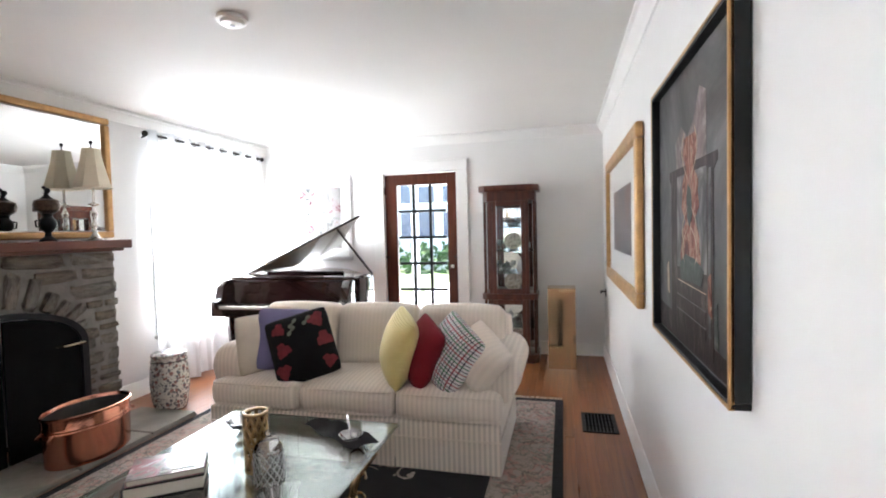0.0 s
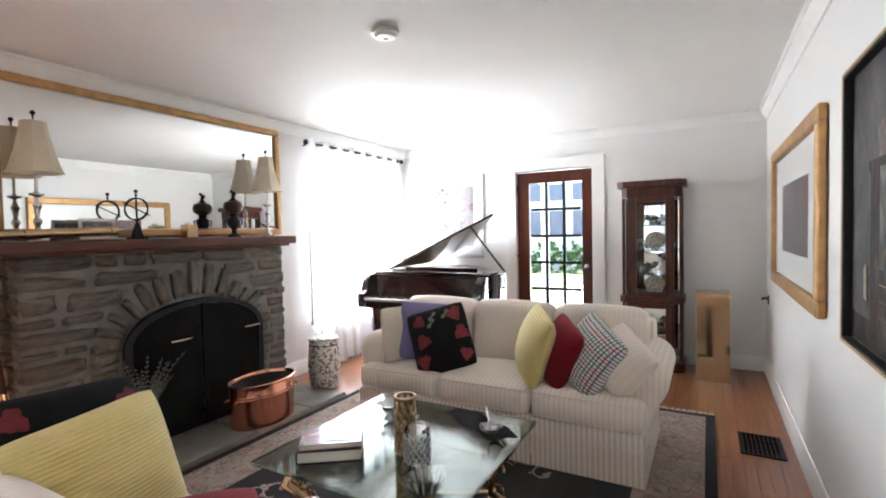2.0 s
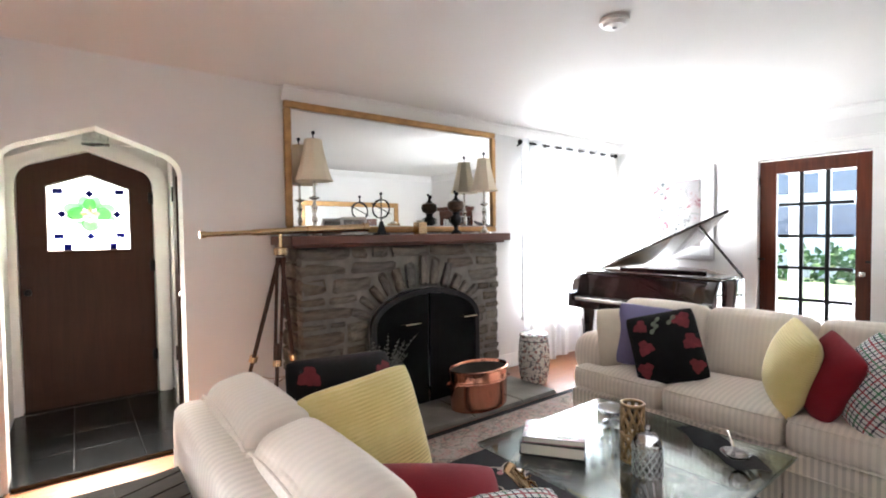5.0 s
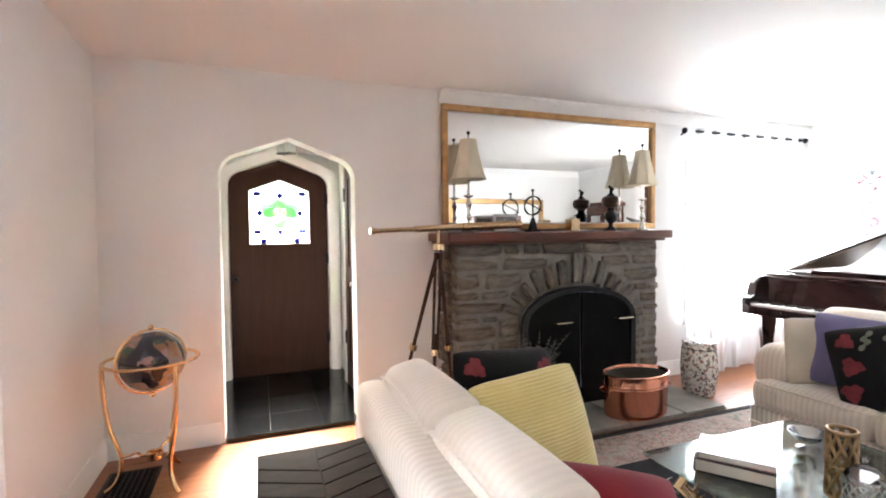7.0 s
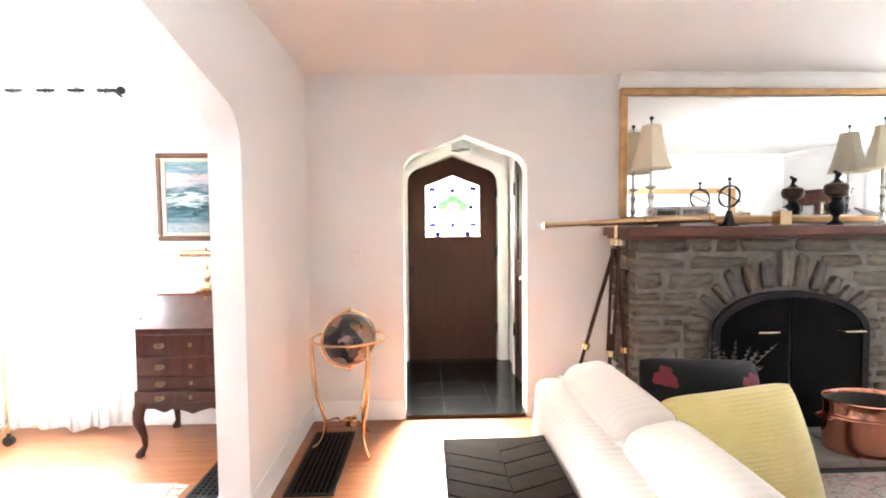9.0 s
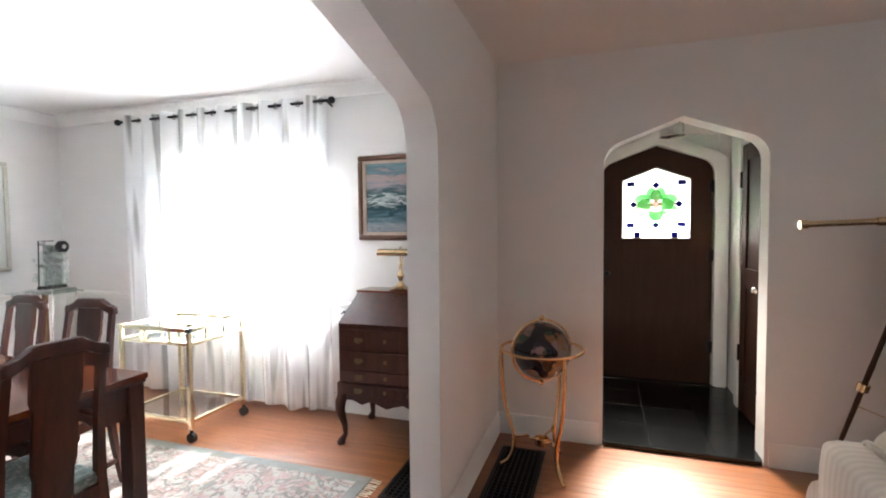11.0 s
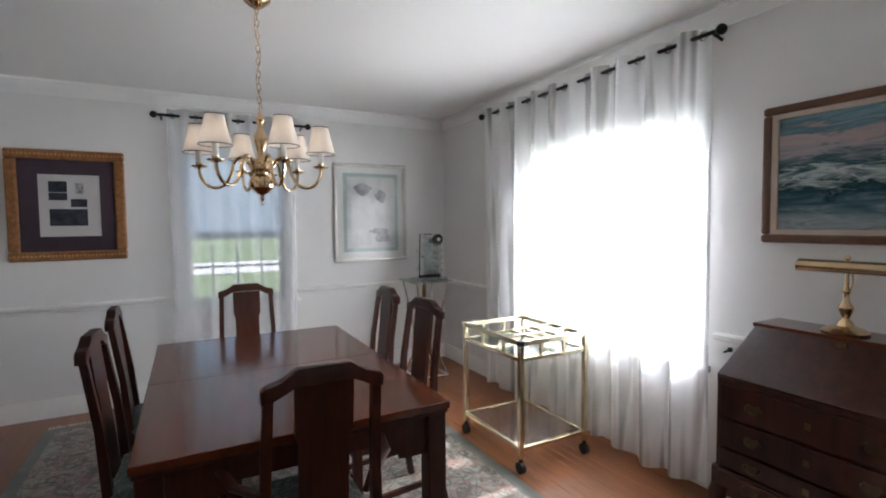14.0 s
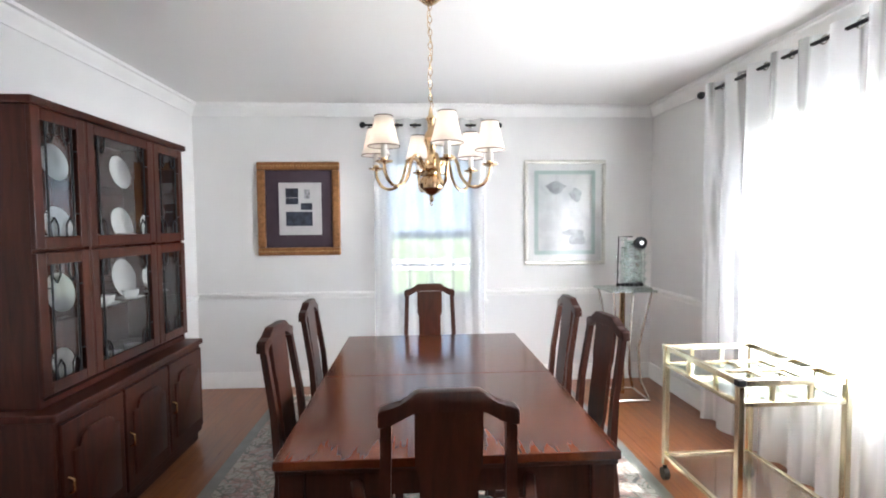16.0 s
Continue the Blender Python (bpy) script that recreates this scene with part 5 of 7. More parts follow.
part("door_knob", ball(rod(bmesh.new(), (DX1 - .055, DY, .99), (DX1 - .055, DY - .05, .99), .010), (DX1 - .055, DY - .06, .99), .026, 14), STEEL, fd, "silver door knob")
for x0, x1 in ((DX0 - .03, DX0 + .05), (DX1 - .04, DX1 + .13)):
    part("bolt_bar", tube(bmesh.new(), [(x0, DY - .02, 1.10), (x1, DY - .02, 1.10)], .010, 8), BLACK_METAL, fd)
for z in (.3, 1.85):
    part("hinge", rod(bmesh.new(), (DX0 - .004, DY - .006, z), (DX0 - .004, DY - .006, z + .09), .008), BLACK_METAL, fd)
cas = thing("trim_door_casing", "white painted door casing", "casing", (-1.66, N, 0), kind="structure")
for b in ((DX0 - .14, DX0 - .005, N - .022, N + .10, 0, 2.10, .005), (DX1 + .005, DX1 + .14, N - .022, N + .10, 0, 2.10, .005), (DX0 - .14, DX1 + .14, N - .024, N + .10, 2.10, 2.215, .005)):
    part("board", B(b), TRIM, cas)
part("cap", B((DX0 - .155, DX1 + .155, N - .032, N, 2.215, 2.235, .004)), TRIM, cas)


def switch_plate(name, label, axis, wall, into, u, z):
    c = (wall, u, z) if axis == "x" else (u, wall, z)
    th = thing(name, label, "switch", c)
    lo, hi = sorted((wall + into * .001, wall + into * .008))
    l2, h2 = sorted((wall + into * .008, wall + into * .018))
    b = (lambda u0, u1, z0, z1, a, b_, r: B((a, b_, u0, u1, z0, z1, r))) if axis == "x" else (lambda u0, u1, z0, z1, a, b_, r: B((u0, u1, a, b_, z0, z1, r)))
    part("plate", b(u - .036, u + .036, z - .058, z + .058, lo, hi, .003), PLASTIC, th)
    part("toggle", b(u - .005, u + .005, z - .012, z + .012, l2, h2, .002), PLASTIC, th)


switch_plate("light_switch", "white light switch beside the glass door", "y", N, -1, -.98, 1.19)
switch_plate("light_switch", "white light switch beside the entry arch", "x", W, 1, -.74, 1.20)

# ---- piano ----
PX0, PX1, PY = -3.20, -1.85, 3.94
piano = thing("grand_piano", "dark polished grand piano with its lid raised", "piano", (-2.4, 4.5, 0))
rim = [(PX0, PY + .10), (PX1, PY + .10), (PX1, PY + .55)]
for k in range(1, 13):
    f = k / 12
    rim.append((PX1 - .02 - .62 * (f ** 1.4) - .10 * math.sin(f * math.pi), PY + .55 + .80 * f))
rim += [(-2.74, PY + 1.44), (-2.95, PY + 1.47), (-3.14, PY + 1.42), (PX0, PY + 1.30)]
part("rim", prism(bmesh.new(), rim, "z", .70, .985, .006, 2), PIANO, piano)
inset = [(x + (-2.55 - x) * .06, y + (PY + .7 - y) * .05) for x, y in rim]
part("soundboard", prism(bmesh.new(), inset, "z", .9855, .990), wood("spruce_board", (.10, .05, .02), (.18, .09, .04)), piano)
part("key_bed", B((PX0, PX1, PY - .12, PY + .10, .66, .735, .008)), PIANO, piano)
for s, x in ((-1, PX0), (1, PX1)):
    a, b = sorted((x, x - s * .075))
    part("cheek", prism(bmesh.new(), [(PY - .12, .735), (PY + .10, .735), (PY + .10, .985), (PY + .02, .985), (PY - .03, .93), (PY - .05, .82), (PY - .12, .80)], "x", a, b, .006), PIANO, piano)
part("fallboard", prism(bmesh.new(), [(PY + .02, .735), (PY + .10, .735), (PY + .10, .965), (PY + .065, .965)], "x", PX0 + .076, PX1 - .076), PIANO, piano)
part("keyboard", B((PX0 + .08, PX1 - .08, PY - .105, PY + .02, .735, .757, .002)), WHITE_CHINA, piano, "row of white piano keys")
for k in range(36):
    if k % 7 not in (2, 6):
        x = PX0 + .10 + (PX1 - PX0 - .2) * (k + .7) / 36
        part("black_key", B((x - .006, x + .006, PY - .06, PY + .02, .757, .769)), BLACK_PAINT, piano)
bm = bmesh.new()
lid_pts = [(PX0, PY + .42)] + [(x, y) for x, y in rim[2:]]
prism(bm, [(x, max(y, PY + .42)) for x, y in lid_pts], "z", 0, .020, .003)
m = Matrix.Translation((PX0, 0, .995)) @ Matrix.Rotation(radians(-25), 4, "Y") @ Matrix.Translation((-PX0, 0, 0))
bm.transform(m)
lid = part("lid", bm, PIANO, piano, "raised polished lid")
# pale sheet under the lid: the mirrored window is put into its colour
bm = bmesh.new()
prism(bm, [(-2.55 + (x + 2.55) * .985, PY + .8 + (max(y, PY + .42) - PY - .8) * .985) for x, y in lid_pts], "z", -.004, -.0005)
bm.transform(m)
part("lid_lining", bm, plain("lacquered_lid_reflection", (.30, .25, .19), .12, var=.1, bumps=0, coat=1.0), lid, "lid underside with the window's reflection put into its pale colour")
bm = B((PX0, PX1, PY + .10, PY + .42, .021, .040, .003))
bm.transform(Matrix.Translation((0, 0, .972)))
part("front_lid", bm, PIANO, piano)
part("prop_stick", rod(bmesh.new(), (PX1 - .04, PY + .62, .985), m @ Vector((PX1 - .30, PY + .60, 0)), .011), PIANO, piano)
desk_b = B((PX0 + .25, PX1 - .25, PY + .40, PY + .415, 1.012, 1.035, .004))
part("music_desk", desk_b, PIANO, piano)
for x, y in ((PX0 + .12, PY + .05), (PX1 - .12, PY + .05), (-2.86, PY + 1.22)):
    leg = part("leg", lathe(bmesh.new(), [(.035, .05), (.04, .08), (.055, .45), (.075, .60), (.075, .70)], x, y, 8), PIANO, piano, smooth=20)
    part("caster", lathe(bmesh.new(), [(.02, 0), (.028, .01), (.028, .04), (.015, .055)], x, y, 12), BRASS, leg)
part("pedal_lyre", B((-2.57, -2.45, PY + .16, PY + .20, .12, .70, .006), (-2.63, -2.39, PY + .10, PY + .22, .08, .13, .006)), PIANO, piano)
for x in (-2.58, -2.51, -2.44):
    part("pedal", tube(bmesh.new(), [(x, PY + .12, .10), (x, PY + .03, .09), (x, PY, .08)], [.006, .008, .012], 8), BRASS, piano)

# picture over the piano
WHITE_WOOD = plain("white_frame", (.50, .48, .48), .4, var=.06, bumps=.04)
MATBOARD = plain("mat_board", (.78, .77, .75), .8, var=.02, bumps=.03)
pic, sheet = picture_frame("framed_print", "floral print in a wide white frame", "y", N, -3.38, -2.52, 1.07, 2.12, .05, .03, WHITE_WOOD, -1)
sheet("mat", .045, .012, MATBOARD)
sheet("print", .15, .016, painting("pink_flower_print", (.36, (.05, .06, .06)), (.44, (.34, .33, .32)), (.54, (.40, .36, .36)), (.60, (.24, .07, .09)), (.66, (.012, .025, .025)), scale=(4, 4, 4), distort=2.0))
g = sheet("glazing", .05, .020, PANE)
g.visible_shadow = False

# ---- curio cabinet ----
cu = thing("curio_cabinet", "mahogany curio cabinet with glass sides and shelves of ornaments", "cabinet", (-.56, 5.25, 0))
def octo(x0, x1, y0, y1, c):
    return [(x0, y1), (x1, y1), (x1, y0 + c), (x1 - c, y0), (x0 + c, y0), (x0, y0 + c)]
part("cornice", prism(bmesh.new(), octo(-.90, -.22, 5.06, 5.46, .07), "z", 1.80, 1.865, .010, 3), CURIO_WOOD, cu)
part("frieze", prism(bmesh.new(), octo(-.855, -.265, 5.10, 5.45, .06), "z", 1.70, 1.80), CURIO_WOOD, cu)
part("waist", prism(bmesh.new(), octo(-.875, -.245, 5.08, 5.46, .06), "z", .66, .725, .008), CURIO_WOOD, cu)
part("plinth", prism(bmesh.new(), octo(-.88, -.24, 5.07, 5.46, .06), "z", 0, .09, .010), CURIO_WOOD, cu)
part("back_mirror", B((-.83, -.29, 5.435, 5.442, .09, 1.70)), MIRROR, cu, "mirrored back")
for z0, z1 in ((.09, .66), (.725, 1.70)):
    for x, y, w in ((-.855, 5.43, .03), (-.295, 5.43, .03), (-.855, 5.165, .03), (-.295, 5.165, .03), (-.785, 5.10, .04), (-.375, 5.10, .04)):
        part("post", B((x, x + w, y, y + .03, z0, z1, .004)), CURIO_WOOD, cu)
    part("door_stile", B((-.745, -.70, 5.10, 5.125, z0, z1, .004)), CURIO_WOOD, cu)
    part("door_stile", B((-.42, -.375, 5.10, 5.125, z0, z1, .004)), CURIO_WOOD, cu)
    part("door_rail", B((-.70, -.42, 5.10, 5.125, z1 - .05, z1, .004)), CURIO_WOOD, cu)
    part("door_rail", B((-.70, -.42, 5.10, 5.125, z0, z0 + .05, .004)), CURIO_WOOD, cu)
    for b in ((-.70, -.42, 5.112, 5.116, z0 + .05, z1 - .05), (-.850, -.846, 5.195, 5.43, z0, z1), (-.276, -.272, 5.195, 5.43, z0, z1)):
        g = part("pane", B(b), CABINET_PANE, cu)
        g.visible_shadow = False
for z in (.36, .93, 1.17, 1.42):
    part("glass_shelf", B((-.84, -.28, 5.14, 5.43, z, z + .006)), TABLE_GLASS, cu)


def plate_on_stand(x, y, z, r, col=None):
    th = thing("display_plate", "round decorative plate standing on edge", "plate", local=pose(x, y, z))
    m = Matrix.Translation((0, 0, r + .004)) @ Matrix.Rotation(radians(78), 4, "X")
    part("rim", lathe(bmesh.new(), [(r * .55, 0), (r * .6, .004), (r, .016), (r, .019), (r * .6, .008), (0, .006)], 0, 0, 24, 0, m), col or WHITE_CHINA, th)
    part("stand", tube(bmesh.new(), [(-.03, -.03, .004), (0, .03, .006), (.03, -.03, .004)], .004, 6), BLACK_METAL, th)


PLATE = plain("patterned_plate", (.42, .38, .30), .2, var=.6, scale=30, bumps=0)
plate_on_stand(-.56, 5.30, .732, .095, PLATE)
plate_on_stand(-.56, 5.32, 1.177, .09, PLATE)
for x, z, k in ((-.66, .937, 0), (-.58, .937, 1), (-.49, .937, 2), (-.64, 1.427, 1), (-.56, 1.427, 0), (-.48, 1.427, 1), (-.62, .367, 2), (-.5, .367, 0), (-.72, 1.177, 1), (-.42, 1.177, 2), (-.74, .937, 1)):
    th = thing("ornament", ("small silver teapot on a glass shelf", "small cut glass goblet on a glass shelf", "small porcelain vase on a glass shelf")[k], "ornament", local=pose(x, 5.27 + .02 * k, z))
    prof = ([(.03, 0), (.045, .02), (.05, .05), (.03, .08), (.012, .09), (.006, .105)], [(.022, 0), (.006, .01), (.006, .045), (.026, .07), (.028, .11), (.024, .11), (.02, .07), (0, .06)], [(.02, 0), (.035, .03), (.03, .07), (.014, .10), (.018, .12)])[k]
    part("body", lathe(bmesh.new(), prof, 0, 0, 16), (STEEL, GLASS, WHITE_CHINA)[k], th)
    if k == 0:
        part("spout", tube(bmesh.new(), [(.045, 0, .04), (.07, 0, .06), (.08, 0, .085)], [.010, .007, .005], 8), STEEL, th)
        part("handle", tube(bmesh.new(), [(-.04, 0, .065), (-.075, 0, .07), (-.075, 0, .03), (-.042, 0, .025)], .004, 6), STEEL, th)

cu.scale, cu.location = (.93, 1, 1), (-.58, 5.25, 0)

# mirrored brass pedestal by the cabinet
ped = thing("pedestal", "tall square pedestal clad in polished brass mirror", "pedestal", (-.05, 5.05, 0))
part("column", B((-.185, .085, 4.93, 5.20, 0, .80, .003)), plain("brass_mirror", (.70, .57, .36), .07, 1.0, var=.04, bumps=0), ped)
part("cap", B((-.187, .087, 4.928, 5.202, .80, .806, .002)), BRASS, ped)

hook = thing("wall_bracket", "small dark metal lever on the wall", "bracket", (E, 5.30, .72))
part("plate", B((E - .008, E - .001, 5.26, 5.34, .68, .76, .003)), BLACK_METAL, hook)
part("lever", tube(bmesh.new(), [(E - .006, 5.30, .73), (E - .05, 5.30, .735), (E - .055, 5.22, .73)], .009, 8), BLACK_METAL, hook)

# ---- east wall pictures ----
pic, sheet = picture_frame("framed_print", "pale landscape print in a broad gilt frame", "x", E, 2.83, 4.70, .955, 1.97, .085, .045, GOLD_LEAF, -1)
sheet("mat", .08, .014, MATBOARD)
sheet("print", .0, .017, painting("grey_field_print", (.35, (.10, .10, .12)), (.5, (.16, .14, .15)), (.6, (.22, .13, .11)), scale=(2, 2, 2)), box4=(3.25, 4.25, 1.22, 1.68))
g = sheet("glazing", .08, .024, PANE)
g.visible_shadow = False
DARK_ART = painting("dark_abstract_canvas", (.30, (.035, .034, .036)), (.46, (.075, .073, .076)), (.58, (.125, .120, .122)), (.72, (.22, .21, .21)), scale=(2.2, 2.2, 2.0), distort=1.2, rough=.35, coat=.04)
RED_ART = painting("red_figured_canvas", (.30, (.05, .022, .018)), (.42, (.14, .036, .024)), (.50, (.26, .085, .050)), (.58, (.38, .24, .17)), (.68, (.08, .05, .04)), scale=(16, 22, 11), distort=1.6, rough=.4, coat=.1)
pic, sheet = picture_frame("large_painting", "large dark abstract painting with red ornament in a black frame", "x", E, 1.32, 2.32, .965, 1.955, .018, .050, BLACK_PAINT, -1, .004)
sheet("canvas", .015, .020, DARK_ART)
F = E - .050
part("gilt_slip", B((F - .002, F + .010, 1.320, 1.330, .965, 1.955), (F - .002, F + .010, 2.310, 2.320, .965, 1.955), (F - .002, F + .010, 1.330, 2.310, .965, .975), (F - .002, F + .010, 1.330, 2.310, 1.945, 1.955)), GOLD_LEAF, pic, "thin gilt edge")
CAB_ART = painting("brown_black_canvas", (.3, (.010, .008, .008)), (.52, (.034, .021, .019)), (.66, (.080, .060, .055)), (.78, (.16, .14, .135)), scale=(4, 16, 5), rough=.4, coat=.1)
GREY_ART = painting("grey_glazed_canvas", (.35, (.05, .048, .05)), (.52, (.13, .125, .125)), (.7, (.30, .29, .28)), scale=(9, 9, 6), rough=.4, coat=.1)
ROSE_ART = painting("dusty_rose_canvas", (.35, (.10, .085, .085)), (.5, (.19, .15, .145)), (.68, (.34, .29, .28)), scale=(7, 7, 5), distort=2.0, rough=.4)
TEAL_ART = painting("dull_teal_canvas", (.35, (.02, .028, .026)), (.55, (.05, .065, .058)), (.7, (.12, .13, .115)), scale=(10, 10, 10), rough=.4)
CREAM_ART = painting("ivory_stroke_canvas", (.35, (.34, .22, .15)), (.6, (.50, .40, .31)), scale=(14, 14, 14), rough=.4)


def stroke(name, pts, depth, material, label=""):
    """A brush stroke or painted field lying on the canvas, given by its outline."""
    part(name, prism(bmesh.new(), pts, "x", E - .0205 - depth - .0007, E - .0205 - depth), material, pic, label, smooth=0)


CC = 1.815
stroke("painted_floor", [(1.345, .99), (2.30, .99), (2.30, 1.09), (1.345, 1.05)], 0, CAB_ART)
stroke("painted_ghost", [(CC - .20, 1.55), (CC + .17, 1.55), (CC + .19, 1.70), (CC + .10, 1.75), (CC + .02, 1.70), (CC - .06, 1.74), (CC - .13, 1.83), (CC - .20, 1.80)], 0, ROSE_ART, "pale rose veil of paint")
stroke("painted_cabinet", [(CC - .27, 1.02), (CC - .27, 1.56), (CC - .31, 1.585), (CC - .31, 1.61), (CC + .29, 1.61), (CC + .29, 1.585), (CC + .26, 1.56), (CC + .26, 1.06)], .0008, CAB_ART, "painted dark cabinet")
stroke("painted_panel", [(CC - .21, 1.26), (CC - .21, 1.58), (CC + .16, 1.58), (CC + .16, 1.26)], .0016, GREY_ART, "painted grey panes")
stroke("painted_column", [(CC - .25, 1.08), (CC - .225, 1.08), (CC - .225, 1.57), (CC - .25, 1.57)], .0016, GREY_ART)
fig = []
for sgn in (1, -1):
    run = [(CC - .02 + sgn * (.070 + .060 * abs(math.sin(7.5 * f + .6)) * (1 - .35 * f) + .010 * math.sin(31 * f) - .025 * f), 1.27 + .43 * f) for f in [k / 26 for k in range(27)]]
    fig += run if sgn > 0 else run[::-1]
stroke("painted_figure", fig, .0024, RED_ART, "painted red ornament")
for sgn in (-1, 1):
    for z0, up in ((1.56, .16), (1.47, -.14), (1.40, -.12)):
        pts = []
        for k in range(9):
            f = k / 8
            pts.append((CC - .02 + sgn * (.02 + .075 * math.sin(math.pi * f * .8)), z0 + up * f))
        run = [(y + .006 + .004 * math.sin(3 * q), z) for q, (y, z) in enumerate(pts)]
        stroke("ivory_scroll", pts + run[::-1], .0032, CREAM_ART)
stroke("painted_heart", [(CC - .055, 1.44), (CC - .04, 1.52), (CC, 1.545), (CC + .02, 1.50), (CC + .01, 1.43), (CC - .02, 1.40)], .0032, TEAL_ART)
stroke("painted_urn", [(CC - .16, 1.22), (CC + .10, 1.22), (CC + .12, 1.27), (CC + .04, 1.31), (CC - .08, 1.30), (CC - .18, 1.27)], .0032, TEAL_ART, "painted dull green urn")
for k in range(3):
    z = 1.06 + k * .052
    stroke("painted_drawer", [(CC - .20, z), (CC + .16, z + .012), (CC + .16, z + .046), (CC - .20, z + .036)], .0024, CAB_ART)
    stroke("drawer_edge", [(CC - .20, z + .037), (CC + .16, z + .047), (CC + .16, z + .050), (CC - .20, z + .040)], .0024, CREAM_ART if k == 2 else GREY_ART)
for y, z, c in ((CC - .24, 1.20, RED_ART), (CC + .31, 1.20, CREAM_ART), (CC - .30, 1.12, TEAL_ART)):
    stroke("paint_dab", [(y - .02, z - .06), (y + .015, z - .05), (y + .02, z + .05), (y - .01, z + .07)], .0024, c)

# ---- ceiling ----
sm = thing("smoke_detector", "round white smoke detector on the ceiling", "smoke detector", (-1.62, 2.19, H - .04))
part("base", lathe(bmesh.new(), [(.062, .018), (.075, .022), (.075, .0395)], -1.62, 2.19, 28, H - .04), PLASTIC, sm)
part("cover", lathe(bmesh.new(), [(.0, 0), (.03, .0), (.052, .004), (.06, .018)], -1.62, 2.19, 28, H - .04), PLASTIC, sm)
part("test_button", lathe(bmesh.new(), [(.0, -.004), (.012, -.003), (.013, .002)], -1.62, 2.19, 14, H - .04), plain("grey_plastic", (.2, .2, .2), .5), sm)


def floor_register(label, x0, x1, y0, y1, nx, ny):
    th = thing("floor_register", label, "vent", ((x0 + x1) / 2, (y0 + y1) / 2, 0))
    # flat black sheet on the floor: the duct's darkness is put into its colour
    part("pit", B((x0 + .012, x1 - .012, y0 + .012, y1 - .012, .0004, .002)), SOOT_AND_SHADE, th)
    for b in ((x0, x1, y0, y0 + .018, .0006, .009, .002), (x0, x1, y1 - .018, y1, .0006, .009, .002), (x0, x0 + .018, y0 + .018, y1 - .018, .0006, .009, .002), (x1 - .018, x1, y0 + .018, y1 - .018, .0006, .009, .002)):
        part("rim", B(b), BLACK_METAL, th)
    for k in range(1, nx):
        x = x0 + (x1 - x0) * k / nx
        part("slat", B((x - .004, x + .004, y0 + .018, y1 - .018, .002, .008)), BLACK_METAL, th)
    for k in range(1, ny):
        y = y0 + (y1 - y0) * k / ny
        part("crossbar", B((x0 + .018, x1 - .018, y - .003, y + .003, .002, .0075)), BLACK_METAL, th)


floor_register("black iron floor register beside the baseboard", .085, .325, 3.44, 3.79, 10, 3)
floor_register("black lattice floor register under the globe", -3.48, -2.70, -1.005, -.735, 24, 9)
floor_register("black lattice floor register beyond the arch", -3.40, -2.70, -1.515, -1.285, 22, 7)

# ---- globe ----
def globe_stone():
    m, nt, p = nodes_of("inlaid_gemstone_globe")
    v = coords(nt)
    land = noise_tex(nt, v, 6.5, 3, .5, .8)
    vo = nt.nodes.new("ShaderNodeTexVoronoi")
    vo.inputs["Scale"].default_value = 22
    link(nt, v, vo.inputs["Vector"])
    gem = ramp(nt, vo.outputs["Color"], (.15, (.06, .09, .06)), (.4, (.30, .15, .07)), (.6, (.20, .19, .17)), (.8, (.34, .20, .18)))
    sea = ramp(nt, noise_tex(nt, v, 18), (.3, (.006, .006, .014)), (.8, (.018, .018, .040)))
    mask = ramp(nt, land, (.485, (0, 0, 0)), (.50, (1, 1, 1)))
    link(nt, mix(nt, mask, sea, gem), p.inputs["Base Color"])
    p.inputs["Roughness"].default_value, p.inputs["Coat Weight"].default_value = .14, .5
    return m


GX, GY, GZ = -3.27, -.735, .70
gl = thing("globe", "black gemstone floor globe on a brass tripod stand", "globe", (GX, GY, 0))
tilt = Matrix.Rotation(radians(20), 3, "X")
part("sphere", ball(bmesh.new(), (GX, GY, GZ), .165, 36), globe_stone(), gl, "dark inlaid stone sphere")
part("meridian", tube(bmesh.new(), circle((GX, GY, GZ), .178, 40, "x", tilt=Matrix.Rotation(radians(28), 3, "Z")), .008, 8, True, .6), COPPER_BRASS, gl)
part("horizon_ring", tube(bmesh.new(), circle((GX, GY, GZ + .01), .232, 56), .011, 8, True, .8), COPPER_BRASS, gl)
for dz in (.19, -.19):
    part("finial", ball(bmesh.new(), (GX, GY, GZ + dz), .016, 10), COPPER_BRASS, gl)
for k in range(3):
    a = radians(38 + 120 * k)
    P = lambda r, z: (GX + r * math.cos(a), GY + r * math.sin(a), z)
    leg = part("leg", tube(bmesh.new(), eased([P(.232, .705), P(.232, .62), P(.225, .50), P(.208, .36), P(.175, .25), P(.158, .18), P(.165, .10), P(.195, .04), P(.235, .012)], 3), .0115, 10), COPPER_BRASS, gl)
    part("rope_arm", tube(bmesh.new(), [(GX + r * math.cos(a) + .010 * math.sin(60 * r), GY + r * math.sin(a) + .010 * math.cos(60 * r), .17 + .03 * r / .15 + .006 * math.sin(80 * r)) for r in [.02 + .14 * i / 14 for i in range(15)]], .007, 6), COPPER_BRASS, leg)
part("compass_cup", lathe(bmesh.new(), [(.02, .135), (.038, .145), (.042, .185), (.036, .185), (.030, .16), (0, .158)], GX, GY, 20), COPPER_BRASS, gl)

